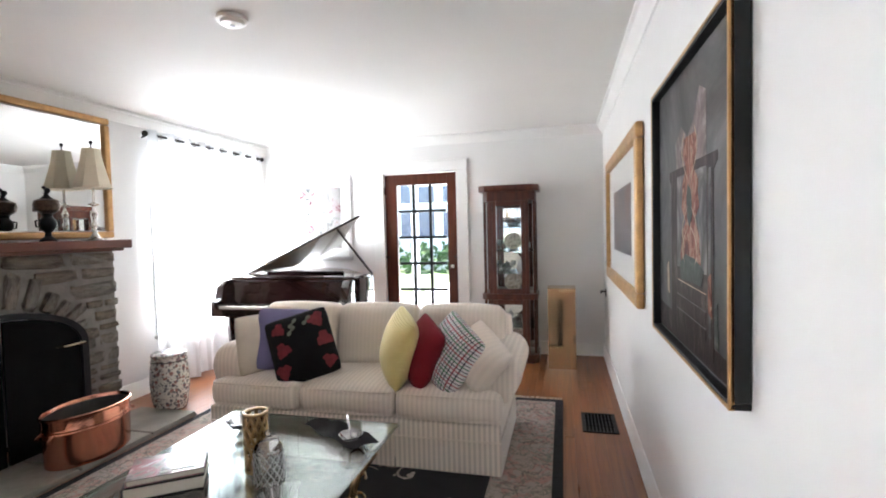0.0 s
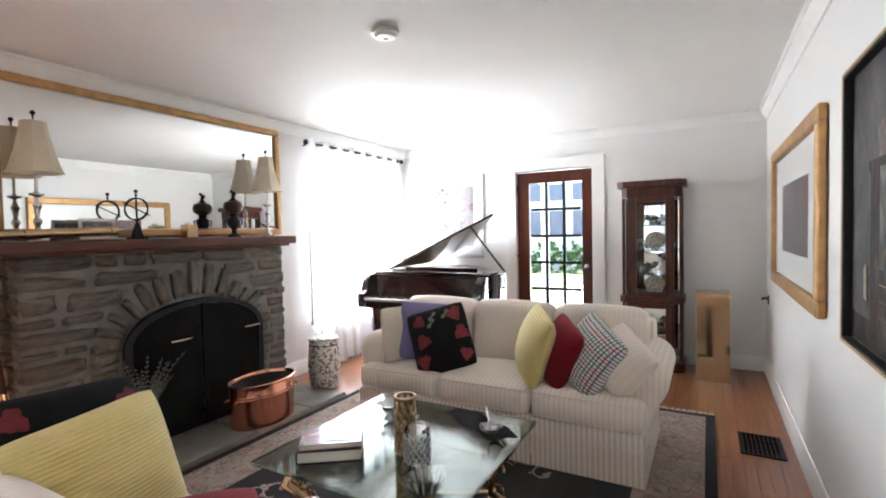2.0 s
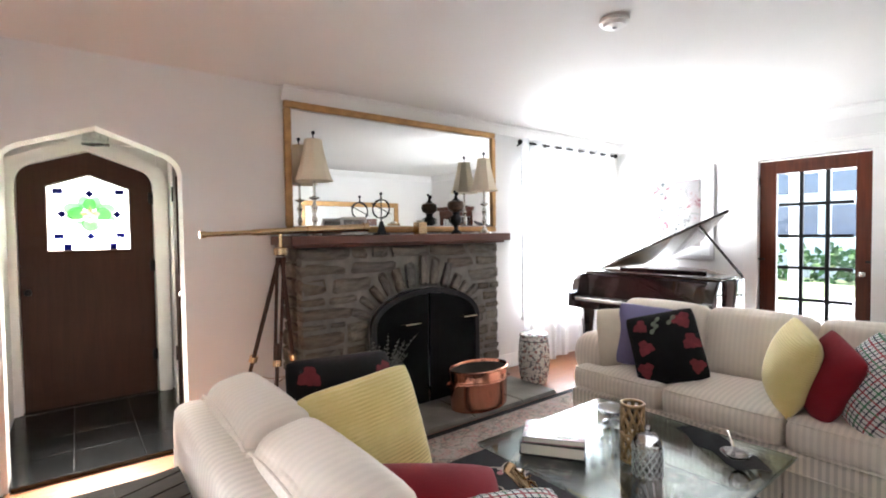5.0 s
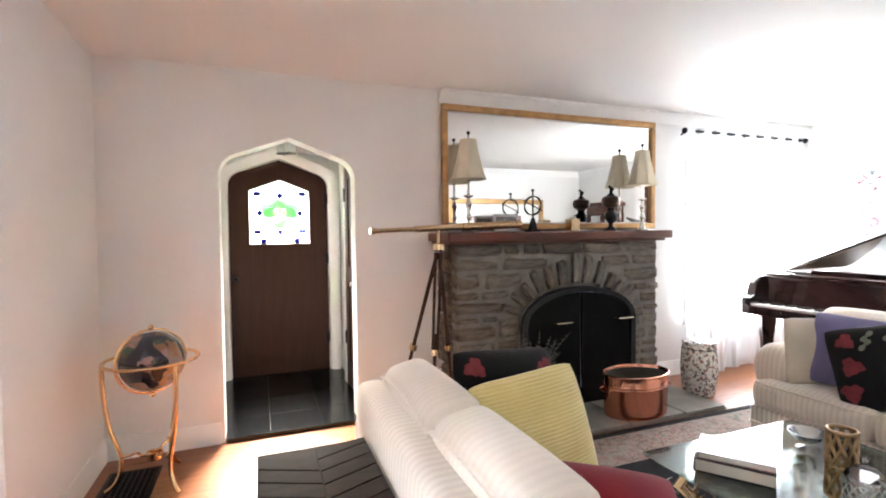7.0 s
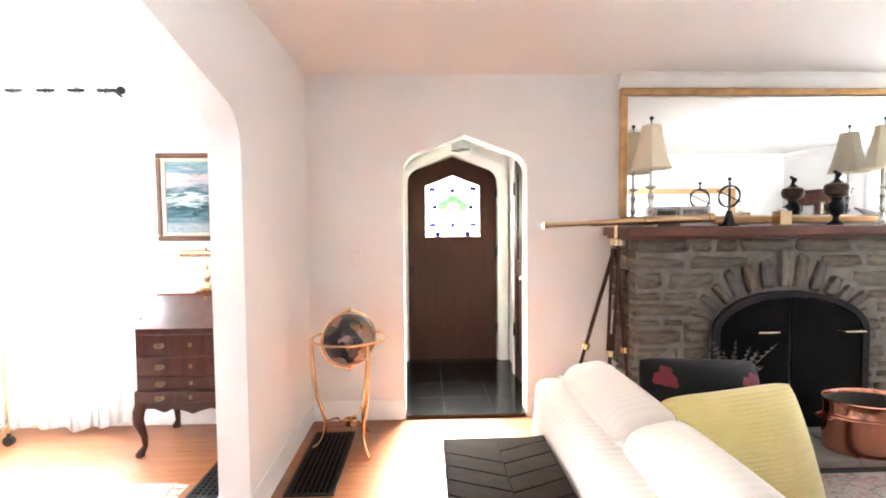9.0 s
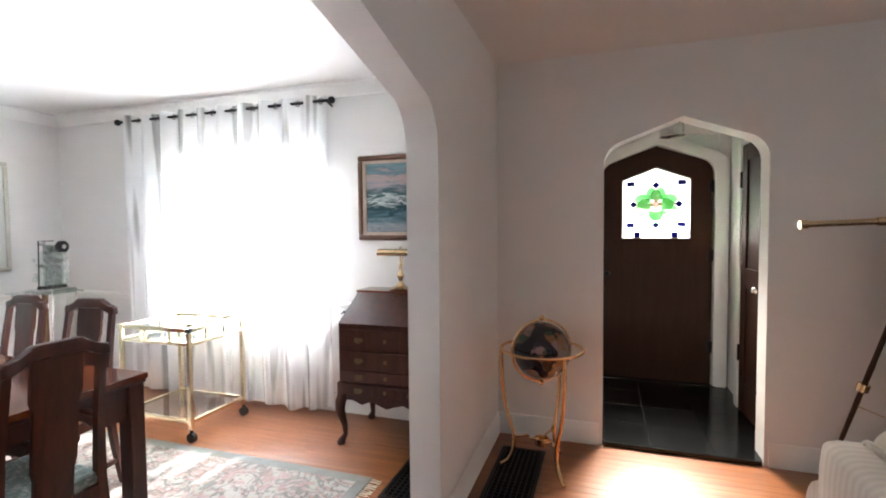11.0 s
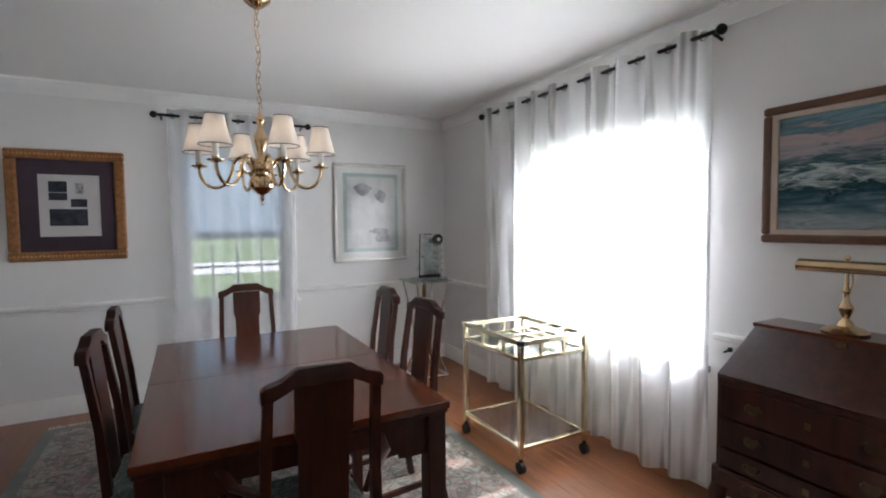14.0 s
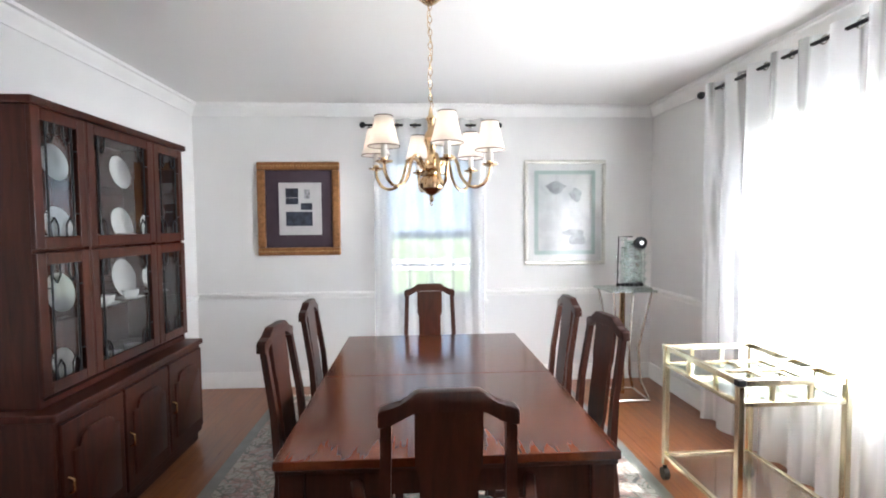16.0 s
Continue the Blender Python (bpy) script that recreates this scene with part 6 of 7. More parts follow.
# ---- entry hall ----
ed = thing("door_2", "dark wooden entry door with a stained glass light", "door", (FX, .04, 0), kind="structure")
LY0, LY1 = -.42, .49
leaf = tudor(.035, .455, 1.86, 2.12, .15)
glass_out = [(.32, 1.30), (.32, 1.825), (.04, 1.935), (-.245, 1.825), (-.245, 1.30)]
leafpts = [(LY1, .02)] + leaf + [(LY0, .02)]
bm = bmesh.new()
for pts in ([(LY1, .02), (LY1, 1.30), (LY0, 1.30), (LY0, .02)],
            [(.32, 1.30), (LY1, 1.30)] + [p for p in leaf if p[0] > .04] + [(.04, 2.12), (.04, 1.935), (.32, 1.825)],
            [(-.245, 1.30), (-.245, 1.825), (.04, 1.935), (.04, 2.12)] + [p for p in leaf if p[0] < .03] + [(LY0, 1.30)]):
    prism(bm, pts, "x", FX - .05, FX - .005)
part("leaf", bm, ENTRY_WOOD, ed, smooth=20)
inner = tudor(.035, .435, 1.86, 2.10, .15)
# ring added behind the leaf to block daylight leaking round its edge
part("jamb", prism(bmesh.new(), [(.535, .0), (.535, 2.21), (-.465, 2.21), (-.465, .0), (-.40, .0)] + inner[::-1] + [(.47, .0)], "x", FX - .12, FX - .051), TRIM, ed, "white ring added behind the leaf to close its gap")
LEAD = plain("lead_came", (.05, .05, .055), .5, .6)


ST_CLEAR = sheer_cloth("frosted_glass", .25, (.95, .96, .95))
ST_GREEN = sheer_cloth("green_glass", .12, (.30, .80, .34))
ST_PALE = sheer_cloth("pale_green_glass", .14, (.56, .86, .55))
ST_BLUE = sheer_cloth("cobalt_glass", .02, (.003, .003, .09))
ST_PEACH = sheer_cloth("peach_glass", .12, (.85, .62, .54))
g = part("leaded_light", prism(bmesh.new(), glass_out, "x", FX - .032, FX - .028), ST_CLEAR, ed, "frosted leaded glass")
gc = (.04, 1.605)


def turned(pts, a, k=1.0):
    return [(gc[0] + (u * math.cos(a) - v * math.sin(a)) * k, gc[1] + (u * math.sin(a) + v * math.cos(a)) * k) for u, v in pts]


for q, reach in ((0, 1.0), (1, .86), (2, 1.0), (3, 1.0)):
    a = q * math.pi / 2
    for s in (-1, 1):
        lobe = turned([(.112 + .066 * math.cos(b), s * (.044 + .050 * math.sin(b))) for b in [2 * math.pi * i / 18 for i in range(18)]], a, reach)
        part("petal", prism(bmesh.new(), lobe, "x", FX - .0275 + .0004 * s, FX - .0245 + .0004 * s), ST_GREEN, g, "green glass petal")
    heart = turned([(.020 + .135 * f, s * .052 * math.sin(math.pi * f) ** .8) for s in (1, -1) for f in ([i / 9 for i in range(10)] if s > 0 else [1 - i / 9 for i in range(1, 9)])], a, reach)
    part("inner_petal", prism(bmesh.new(), heart, "x", FX - .0238, FX - .0215), ST_PALE, g, "pale green glass petal")
    part("came", tube(bmesh.new(), [(FX - .0215, y, z) for y, z in heart], .0026, 5, True), LEAD, g)
star = [p for i in range(4) for p in turned([(.078, 0), (.020, .020)], i * math.pi / 2)]
part("heart", prism(bmesh.new(), star, "x", FX - .0208, FX - .019), ST_PEACH, g, "peach glass star")
for y, z, s in ((-.17, 1.79, 0), (.25, 1.795, 0), (-.17, 1.42, 0), (.25, 1.425, 0), (-.115, 1.325, 2), (.195, 1.325, 2), (-.148, 1.605, 1), (.228, 1.605, 1), (.04, 1.418, 1), (.04, 1.775, 1)):
    w = .033
    pts = {0: [(y - w, z - w * .65), (y + w, z - w * .65), (y + w, z + w * .65), (y - w, z + w * .65)], 1: [(y - w, z), (y, z - w), (y + w, z), (y, z + w)], 2: [(y - w * .8, z - w), (y + w * .8, z - w), (y + w * .8, z + w), (y - w * .8, z + w)]}[s]
    part("jewel", prism(bmesh.new(), pts, "x", FX - .0205, FX - .018), ST_BLUE, g, "cobalt blue glass jewel")
for a, b in (((-.245, 1.605), (-.15, 1.605)), ((.23, 1.605), (.32, 1.605)), ((-.245, 1.348), (.32, 1.348)), ((.04, 1.79), (.04, 1.93))):
    part("came", rod(bmesh.new(), (FX - .025, *a), (FX - .025, *b), .0026, seg=5), LEAD, g)
part("glazing_bead", tube(bmesh.new(), [(FX - .004, y, z) for y, z in glass_out], .009, 6, True), DARK_OAK, ed)
part("door_knob", ball(rod(bmesh.new(), (FX, -.37, .98), (FX + .05, -.37, .98), .009), (FX + .055, -.37, .98), .026, 12), BLACK_METAL, ed)
for z in (.35, 1.15, 1.75):
    part("hinge", B((FX - .006, FX + .004, .46, .515, z - .05, z + .05, .002)), BLACK_METAL, ed)
cout, cin = tudor(.035, .565, 1.90, 2.24, .17), tudor(.035, .462, 1.86, 2.13, .15)
part("casing", prism(bmesh.new(), [(.60, .012)] + cout + [(-.53, .012), (-.427, .012)] + cin[::-1] + [(.497, .012)], "x", FX - .004, FX + .06, .004), TRIM, ed, "white pointed casing")
part("sill", B((FX - .01, FX + .07, -.45, .52, .010, .024, .004)), SLATE, ed)

cd = thing("door_3", "dark wooden closet door standing ajar in the hall", "door", (-4.1, .60, .02), kind="structure")
m = Matrix.Translation((-4.60, .615, 0)) @ Matrix.Rotation(radians(2), 4, "Z") @ Matrix.Translation((4.60, -.615, 0))
for b in ((-4.60, -4.49, .575, .612, .03, 2.0, .003), (-4.17, -4.06, .575, .612, .03, 2.0, .003), (-4.49, -4.17, .575, .612, .03, .26, .003), (-4.49, -4.17, .575, .612, .95, 1.10, .003), (-4.49, -4.17, .575, .612, 1.88, 2.0, .003)):
    bm = B(b)
    bm.transform(m)
    part("rail", bm, ENTRY_WOOD, cd)
for b in ((-4.49, -4.17, .588, .600, .26, .95), (-4.49, -4.17, .588, .600, 1.10, 1.88)):
    bm = B(b)
    bm.transform(m)
    part("panel", bm, ENTRY_WOOD, cd)
bm = ball(rod(bmesh.new(), (-4.11, .575, .98), (-4.11, .53, .98), .009), (-4.11, .525, .98), .026, 12)
bm.transform(m)
part("door_knob", bm, STEEL, cd)
for z in (.45, 1.75):
    part("hinge", B((-4.622, -4.60, .565, .615, z - .06, z + .06, .002)), BLACK_METAL, cd)
part("jamb", B((-4.72, -4.625, .57, .62, .012, 2.09, .003), (-4.72, -4.03, .57, .62, 2.03, 2.12, .003)), TRIM, cd)

lt = thing("hall_lantern", "small glass and nickel ceiling lantern", "ceiling light", (-4.40, .07, 2.06))
part("canopy", lathe(bmesh.new(), [(.05, 2.335), (.055, 2.34), (.055, 2.352)], -4.40, .07, 20), STEEL, lt)
part("stem", rod(bmesh.new(), (-4.40, .07, 2.20), (-4.40, .07, 2.34), .006), STEEL, lt)
part("glass_shade", lathe(bmesh.new(), [(.085, 2.07), (.09, 2.10), (.085, 2.20), (.081, 2.20), (.086, 2.10), (.082, 2.075)], -4.40, .07, 6), GLASS, lt, smooth=10)
for z in (2.07, 2.20):
    part("band", tube(bmesh.new(), circle((-4.40, .07, z), .09, 6), .006, 6, True), STEEL, lt)
part("bulb", ball(bmesh.new(), (-4.40, .07, 2.14), .025, 12), PLASTIC, lt)

for i in range(4):
    for j in range(3):
        x0 = FX + .004 + i * .363
        y0 = -.476 + j * .365
        part("tile", B((x0, min(x0 + .3605, W - .024), y0, y0 + .3628, .005, .020, .0006)), SLATE, hall_floor)


# ---- dining room ----
TX0, TX1, TY0, TY1 = -2.15, -1.11, -4.01, -2.42
tb = thing("dining_table", "polished mahogany dining table with square corner legs", "table", ((TX0 + TX1) / 2, (TY0 + TY1) / 2, .012))
for y0, y1 in ((TY0, -3.2153), (-3.2147, TY1)):
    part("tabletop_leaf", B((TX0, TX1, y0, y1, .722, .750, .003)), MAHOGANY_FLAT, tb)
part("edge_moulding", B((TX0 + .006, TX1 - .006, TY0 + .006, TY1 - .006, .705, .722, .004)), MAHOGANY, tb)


def apron(u0, u1):
    """Outline of a scalloped apron from leg to leg."""
    w = u1 - u0
    return [(u0, .705), (u1, .705), (u1, .555), (u1 - .10, .555), (u1 - .13, .59), (u1 - .17, .59), (u1 - .20, .625), (u0 + .20, .625), (u0 + .17, .59), (u0 + .13, .59), (u0 + .10, .555), (u0, .555)]


for y in (TY0 + .03, TY1 - .055):
    part("apron", prism(bmesh.new(), apron(TX0 + .085, TX1 - .085), "y", y, y + .025), MAHOGANY, tb)
for x in (TX0 + .03, TX1 - .055):
    part("apron", prism(bmesh.new(), apron(TY0 + .085, TY1 - .085), "x", x, x + .025), MAHOGANY, tb)
for x in (TX0 + .012, TX1 - .087):
    for y in (TY0 + .012, TY1 - .087):
        part("leg", B((x, x + .075, y, y + .075, .012, .705, .006)), MAHOGANY, tb)

SEAT_CLOTH = floral_rug("green_floral_seat", (.16, .22, .20), (((.40, .40, .36), .4, 5), ((.08, .12, .10), .3, 7)), 2.2)


def dining_chair(m, arms=False, label="mahogany dining chair with a solid splat back"):
    """Faces +y; the back stands at y = 0."""
    th = thing("dining_chair", label, "chair", local=m, group="chairs round the dining table")
    for s in (-1, 1):
        x = s * .158
        pts = [(x * 1.08, -.05, .0), (x * 1.05, -.01, .22), (x * 1.02, .015, .45), (x * .97, -.005, .70), (x * .92, -.045, .96)]
        bm = bmesh.new()
        tube(bm, pts, [.020, .021, .023, .019, .018], 4, flat=1.0)
        part("back_leg", bm, MAHOGANY, th, smooth=25)
        part("front_leg", B((s * .190 - .019, s * .190 + .019, .415, .453, 0, .43, .004)), MAHOGANY, th)
        part("side_rail", B((s * .178 - .013, s * .178 + .013, .02, .42, .375, .43, .003)), MAHOGANY, th)
        part("side_stretcher", B((s * .178 - .009, s * .178 + .009, .0, .42, .13, .155)), MAHOGANY, th)
        if arms:
            part("arm", tube(bmesh.new(), [(s * .16, .0, .66), (s * .225, .10, .655), (s * .255, .25, .65), (s * .235, .31, .645)], [.014, .017, .018, .02], 8, flat=.7), MAHOGANY, th)
            part("arm_post", tube(bmesh.new(), [(s * .22, .30, .42), (s * .245, .27, .53), (s * .24, .29, .64)], .014, 8), MAHOGANY, th)
    part("front_rail", B((-.172, .172, .42, .448, .37, .43, .003)), MAHOGANY, th)
    part("back_rail", B((-.15, .15, -.005, .02, .375, .43, .003)), MAHOGANY, th)
    yoke = [(-.198, .925), (-.198, .962), (-.185, .972), (-.135, .978), (-.10, 1.005), (-.085, 1.012), (.085, 1.012), (.10, 1.005), (.135, .978), (.185, .972), (.198, .962), (.198, .925), (.17, .930), (.14, .938), (.105, .962), (.085, .968), (-.085, .968), (-.105, .962), (-.14, .938), (-.17, .930)]
    yoke = [(p * .83, z + .012) for p, z in yoke]
    part("top_rail", prism(bmesh.new(), yoke, "y", -.066, -.030, .004, 2), MAHOGANY, th)
    spl = [(-.062, .43), (.062, .43), (.062, .55), (.070, .58), (.070, .80), (.080, .83), (.080, .972), (-.080, .972), (-.080, .83), (-.070, .80), (-.070, .58), (-.062, .55)]
    bm = bmesh.new()
    prism(bm, spl, "y", -.008, .008)
    bmesh.ops.bisect_plane(bm, geom=bm.verts[:] + bm.edges[:] + bm.faces[:], plane_co=(0, 0, .70), plane_no=(0, 0, 1))
    for v in bm.verts:
        v.co.y += .012 - max(0, v.co.z - .44) * .11
    part("splat", bm, MAHOGANY, th, "broad curved splat", smooth=20)
    bm = B((-.178, .178, .005, .44, .43, .475, .018))
    for v in bm.verts:
        if v.co.z > .45:
            v.co.z += .012 * (1 - (v.co.x / .2) ** 2)
    part("seat", bm, SEAT_CLOTH, th, "green floral upholstered seat")
    return th


FTOP = .0125
arm_chair = dining_chair(pose(-1.612, -2.225, FTOP, 0, 0, 180) @ Matrix.Diagonal((1.05, 1, 1, 1)), True, "mahogany dining armchair drawn up to the table's end")
copy_thing(arm_chair, pose(-1.62, -4.26, FTOP, 0, 0, 0))
side = dining_chair(pose(-1.00, -3.03, FTOP, 0, 0, 86))
copy_thing(side, pose(-1.00, -3.64, FTOP, 0, 0, 90))
copy_thing(side, pose(-2.33, -3.10, FTOP, 0, 0, -84))
copy_thing(side, pose(-2.33, -3.64, FTOP, 0, 0, -90))

# rug
DX0, DX1, DY0, DY1 = -2.86, -.36, -5.05, -1.62
drug = thing("area_rug", "grey-green rug with a rose floral border and cream fringe", "rug", (-1.6, -3.3, .001))
DR_EDGE = plain("rug_sage_band", (.235, .24, .222), .95, var=.12, bumps=.6, bscale=330)
DR_FLORAL = floral_rug("rug_dining_floral", (.44, .40, .36), (((.36, .20, .18), .5, 4), ((.11, .13, .12), .40, 5), ((.16, .14, .12), .30, 8)), 1.0)
for x0, x1, y0, y1 in ((DX0, DX0 + .07, DY0, DY1), (DX1 - .07, DX1, DY0, DY1), (DX0 + .07, DX1 - .07, DY0, DY0 + .07), (DX0 + .07, DX1 - .07, DY1 - .07, DY1)):
    part("edge_band", B((x0, x1, y0, y1, .0005, .012, .003)), DR_EDGE, drug, "sage grey edge band")
part("field", B((DX0 + .07, DX1 - .07, DY0 + .07, DY1 - .07, .0005, .0118)), DR_FLORAL, drug, "muted floral field")
bm = bmesh.new()
rn = random.Random(5)
for y, s in ((DY1, 1), (DY0, -1)):
    x = DX0 + .01
    while x < DX1:
        tube(bm, [(x, y - s * .01, .008), (x + rn.uniform(-.01, .01), y + s * .03, .004), (x + rn.uniform(-.012, .012), y + s * .06, .003)], .0028, 4)
        x += .012
part("fringe", bm, CREAM, drug, "cream knotted fringe", kind="stuff")

# ---- chandelier ----
CX, CY = -1.61, -3.31
ch = thing("chandelier", "six-arm brass chandelier with lit pleated shades", "chandelier", (CX, CY, 1.55))
part("canopy", lathe(bmesh.new(), [(.012, H - .045), (.03, H - .035), (.055, H - .015), (.065, H - .004), (.065, H - .001)], CX, CY, 28), BRASS, ch)
bm = bmesh.new()
k = 0
z = H - .05
while z > 1.99:
    q = Matrix.Rotation(radians(90 * (k % 2)), 3, "Z")
    pts = [Vector((CX, CY, z)) + q @ Vector((.009 * math.cos(a), 0, .019 * math.sin(a))) for a in [2 * math.pi * i / 10 for i in range(10)]]
    tube(bm, pts, .0022, 5, True)
    z -= .030
    k += 1
part("chain", bm, BRASS, ch, "thin brass chain")
part("cord", tube(bmesh.new(), [(CX + .012 * math.sin(i * 1.1), CY + .012 * math.cos(i * 1.1), H - .04 - i * .047) for i in range(11)], .0025, 5), BRASS, ch)
prof = [(.004, 1.545), (.012, 1.555), (.008, 1.575), (.03, 1.585), (.058, 1.61), (.062, 1.635), (.05, 1.66), (.028, 1.675), (.03, 1.69), (.052, 1.70), (.052, 1.712), (.03, 1.73), (.018, 1.76), (.022, 1.80), (.034, 1.83), (.03, 1.86), (.014, 1.885), (.016, 1.92), (.024, 1.935), (.012, 1.95), (.006, 1.985), (.0, 1.99)]
part("baluster", lathe(bmesh.new(), prof, CX, CY, 28), BRASS, ch, "turned brass column")
part("finial_hook", tube(bmesh.new(), [(CX, CY, 1.55), (CX + .008, CY, 1.538), (CX, CY, 1.528), (CX - .006, CY, 1.536)], .004, 6), BRASS, ch)
for k in range(6):
    a = radians(42 + 60 * k)
    P = lambda r, z: (CX + r * math.cos(a), CY + r * math.sin(a), z)
    pts = [P(.045, 1.70), P(.07, 1.745), P(.10, 1.755), P(.125, 1.725), P(.14, 1.67), P(.17, 1.625), P(.21, 1.61), P(.25, 1.625), P(.275, 1.665), P(.28, 1.705)]
    pts = eased(pts, 4)
    arm_p = part("arm", tube(bmesh.new(), pts, .0075, 8), BRASS, ch, "curved brass arm")
    part("drip_pan", lathe(bmesh.new(), [(.010, 1.70), (.035, 1.708), (.038, 1.714), (.014, 1.718), (.016, 1.728)], *P(.28, 0)[:2], 18), BRASS, arm_p)
    part("candle_sleeve", lathe(bmesh.new(), [(.013, 1.725), (.013, 1.80), (.0, 1.80)], *P(.28, 0)[:2], 14), WHITE_CHINA, arm_p, "white candle sleeve")
    part("bulb", lathe(bmesh.new(), [(.006, 1.80), (.013, 1.815), (.012, 1.835), (.004, 1.86), (0, 1.865)], *P(.28, 0)[:2], 12), BULB, arm_p, "lit flame bulb")
    cx, cy = P(.28, 0)[:2]
    bm = bmesh.new()
    rings = []
    for r, z in ((.068, 1.775), (.058, 1.81), (.046, 1.86), (.038, 1.905)):
        rings.append([bm.verts.new((cx + r * (1 + .02 * (-1) ** i) * math.cos(2 * math.pi * i / 32), cy + r * (1 + .02 * (-1) ** i) * math.sin(2 * math.pi * i / 32), z)) for i in range(32)])
    for p, q in zip(rings, rings[1:]):
        for i in range(32):
            bm.faces.new((p[i], p[(i + 1) % 32], q[(i + 1) % 32], q[i]))
    sh = part("shade", bm, CHAND_SHADE, arm_p, "pleated ivory shade lit from within")
    for r, z in ((.0685, 1.776), (.0385, 1.904)):
        part("shade_trim", tube(bmesh.new(), circle((cx, cy, z), r, 32), .0022, 5, True), DARK_OAK, arm_p, "thin brown braid trim")
for k in range(6):
    a = radians(12 + 60 * k)
    part("scroll", tube(bmesh.new(), [(CX + (.06 + .05 * f * math.cos(5 * f)) * math.cos(a), CY + (.06 + .05 * f * math.cos(5 * f)) * math.sin(a), 1.72 + .045 * f * math.sin(5 * f)) for f in [i / 10 for i in range(11)]], .005, 6), BRASS, ch)

# ---- china cabinet ----
KX, KY0, KY1 = .0, -4.30, -3.06
ck = thing("china_cabinet", "mahogany china cabinet with fretwork glass doors", "cabinet", (.2, -3.7, 0))
part("base_body", B((KX - .06, E - .01, KY0 - .025, KY1 + .04, .06, .650, .004)), CHINA_WOOD, ck)
part("plinth", B((KX - .04, E - .01, KY0 - .01, KY1 + .02, 0, .06)), CHINA_WOOD, ck)
part("base_top", B((KX - .08, E - .01, KY0 - .04, KY1 + .06, .650, .685, .008)), CHINA_WOOD, ck)
n = 3
edges = [KY1 + .03, -3.46, -3.885, KY0 - .015]
for a, b in zip(edges, edges[1:]):
    d = part("base_door", B((KX - .078, KX - .06, b + .008, a - .008, .10, .63, .004)), CHINA_WOOD, ck)
    y0, y1 = b + .06, a - .06
    tp = [(y0, .17), (y1, .17), (y1, .50), (y1 - .04, .50), (y1 - .05, .54), (y1 - .09, .56), (y0 + .09, .56), (y0 + .05, .54), (y0 + .04, .50), (y0, .50)]
    part("raised_panel", prism(bmesh.new(), tp, "x", KX - .090, KX - .078, .004), CHINA_WOOD, d)
    part("handle", tube(bmesh.new(), [(KX - .078, a - .035, .40), (KX - .10, a - .035, .39), (KX - .10, a - .035, .34), (KX - .078, a - .035, .33)], .005, 6), COPPER_BRASS, d)
part("upper_back", B((E - .03, E - .01, KY0, KY1, .69, 1.95)), CHINA_WOOD, ck)
for y0, y1 in ((KY0, KY0 + .022), (KY1 - .022, KY1)):
    part("upper_side", B((KX + .02, E - .03, y0, y1, .69, 1.95)), CHINA_WOOD, ck)
part("upper_top", B((KX - .02, E - .01, KY0 - .02, KY1 + .02, 1.935, 1.970, .008)), CHINA_WOOD, ck)
part("upper_bottom", B((KX + .02, E - .03, KY0 + .022, KY1 - .022, .69, .715)), CHINA_WOOD, ck)
cols = [(KY1, -3.375), (-3.39, -3.945), (-3.96, KY0)]
for a, b in cols:
    for lo, hi in ((.735, 1.335), (1.350, 1.935)):
        s = .052
        door = part("glass_door", B((KX, KX + .022, a - s, a, lo, hi, .004)), CHINA_WOOD, ck)
        part("stile", B((KX, KX + .022, b, b + s, lo, hi, .004)), CHINA_WOOD, door)
        part("rail", B((KX, KX + .022, b + s, a - s, hi - s, hi, .004)), CHINA_WOOD, door)
        part("rail", B((KX, KX + .022, b + s, a - s, lo, lo + s, .004)), CHINA_WOOD, door)
        g = part("pane", B((KX + .010, KX + .013, b + s, a - s, lo + s, hi - s)), CABINET_PANE, door)
        g.visible_shadow = False
        y0, y1, z0, z1 = b + s, a - s, lo + s, hi - s
        e = .030
        for zc, sg in ((z0, 1), (z1, -1)):
            for yc, sy in ((y0, 1), (y1, -1)):
                way = [(yc, .10), (yc + sy * e, .10), (yc + sy * e, .05), (yc + sy * e, .0), (yc + sy * (e + .012), .0), (yc + sy * (e + .004), .05), (yc + sy * (e + .03), .08), (yc + sy * (e + .05), .05), (yc + sy * (e + .05), .0)]
                part("fretwork", tube(bmesh.new(), [(KX + .006, y, zc + sg * z) for y, z in way], .0045, 6), BLACK_PAINT, door, "dark curled fretwork")
        for yc, sy in ((y0, 1), (y1, -1)):
            part("fretwork_bar", rod(bmesh.new(), (KX + .006, yc + sy * e, z0 + .10), (KX + .006, yc + sy * e, z1 - .10), .0045, seg=6), BLACK_PAINT, door)
for z in (1.02, 1.34, 1.64):
    part("shelf", B((KX + .06, E - .03, KY0 + .022, KY1 - .022, z, z + .010)), SMOKED if z != 1.34 else CHINA_WOOD, ck)
for y in (-3.3825, -3.9525):
    part("divider", B((KX + .002, KX + .024, y - .007, y + .007, .735, 1.935)), CHINA_WOOD, ck)


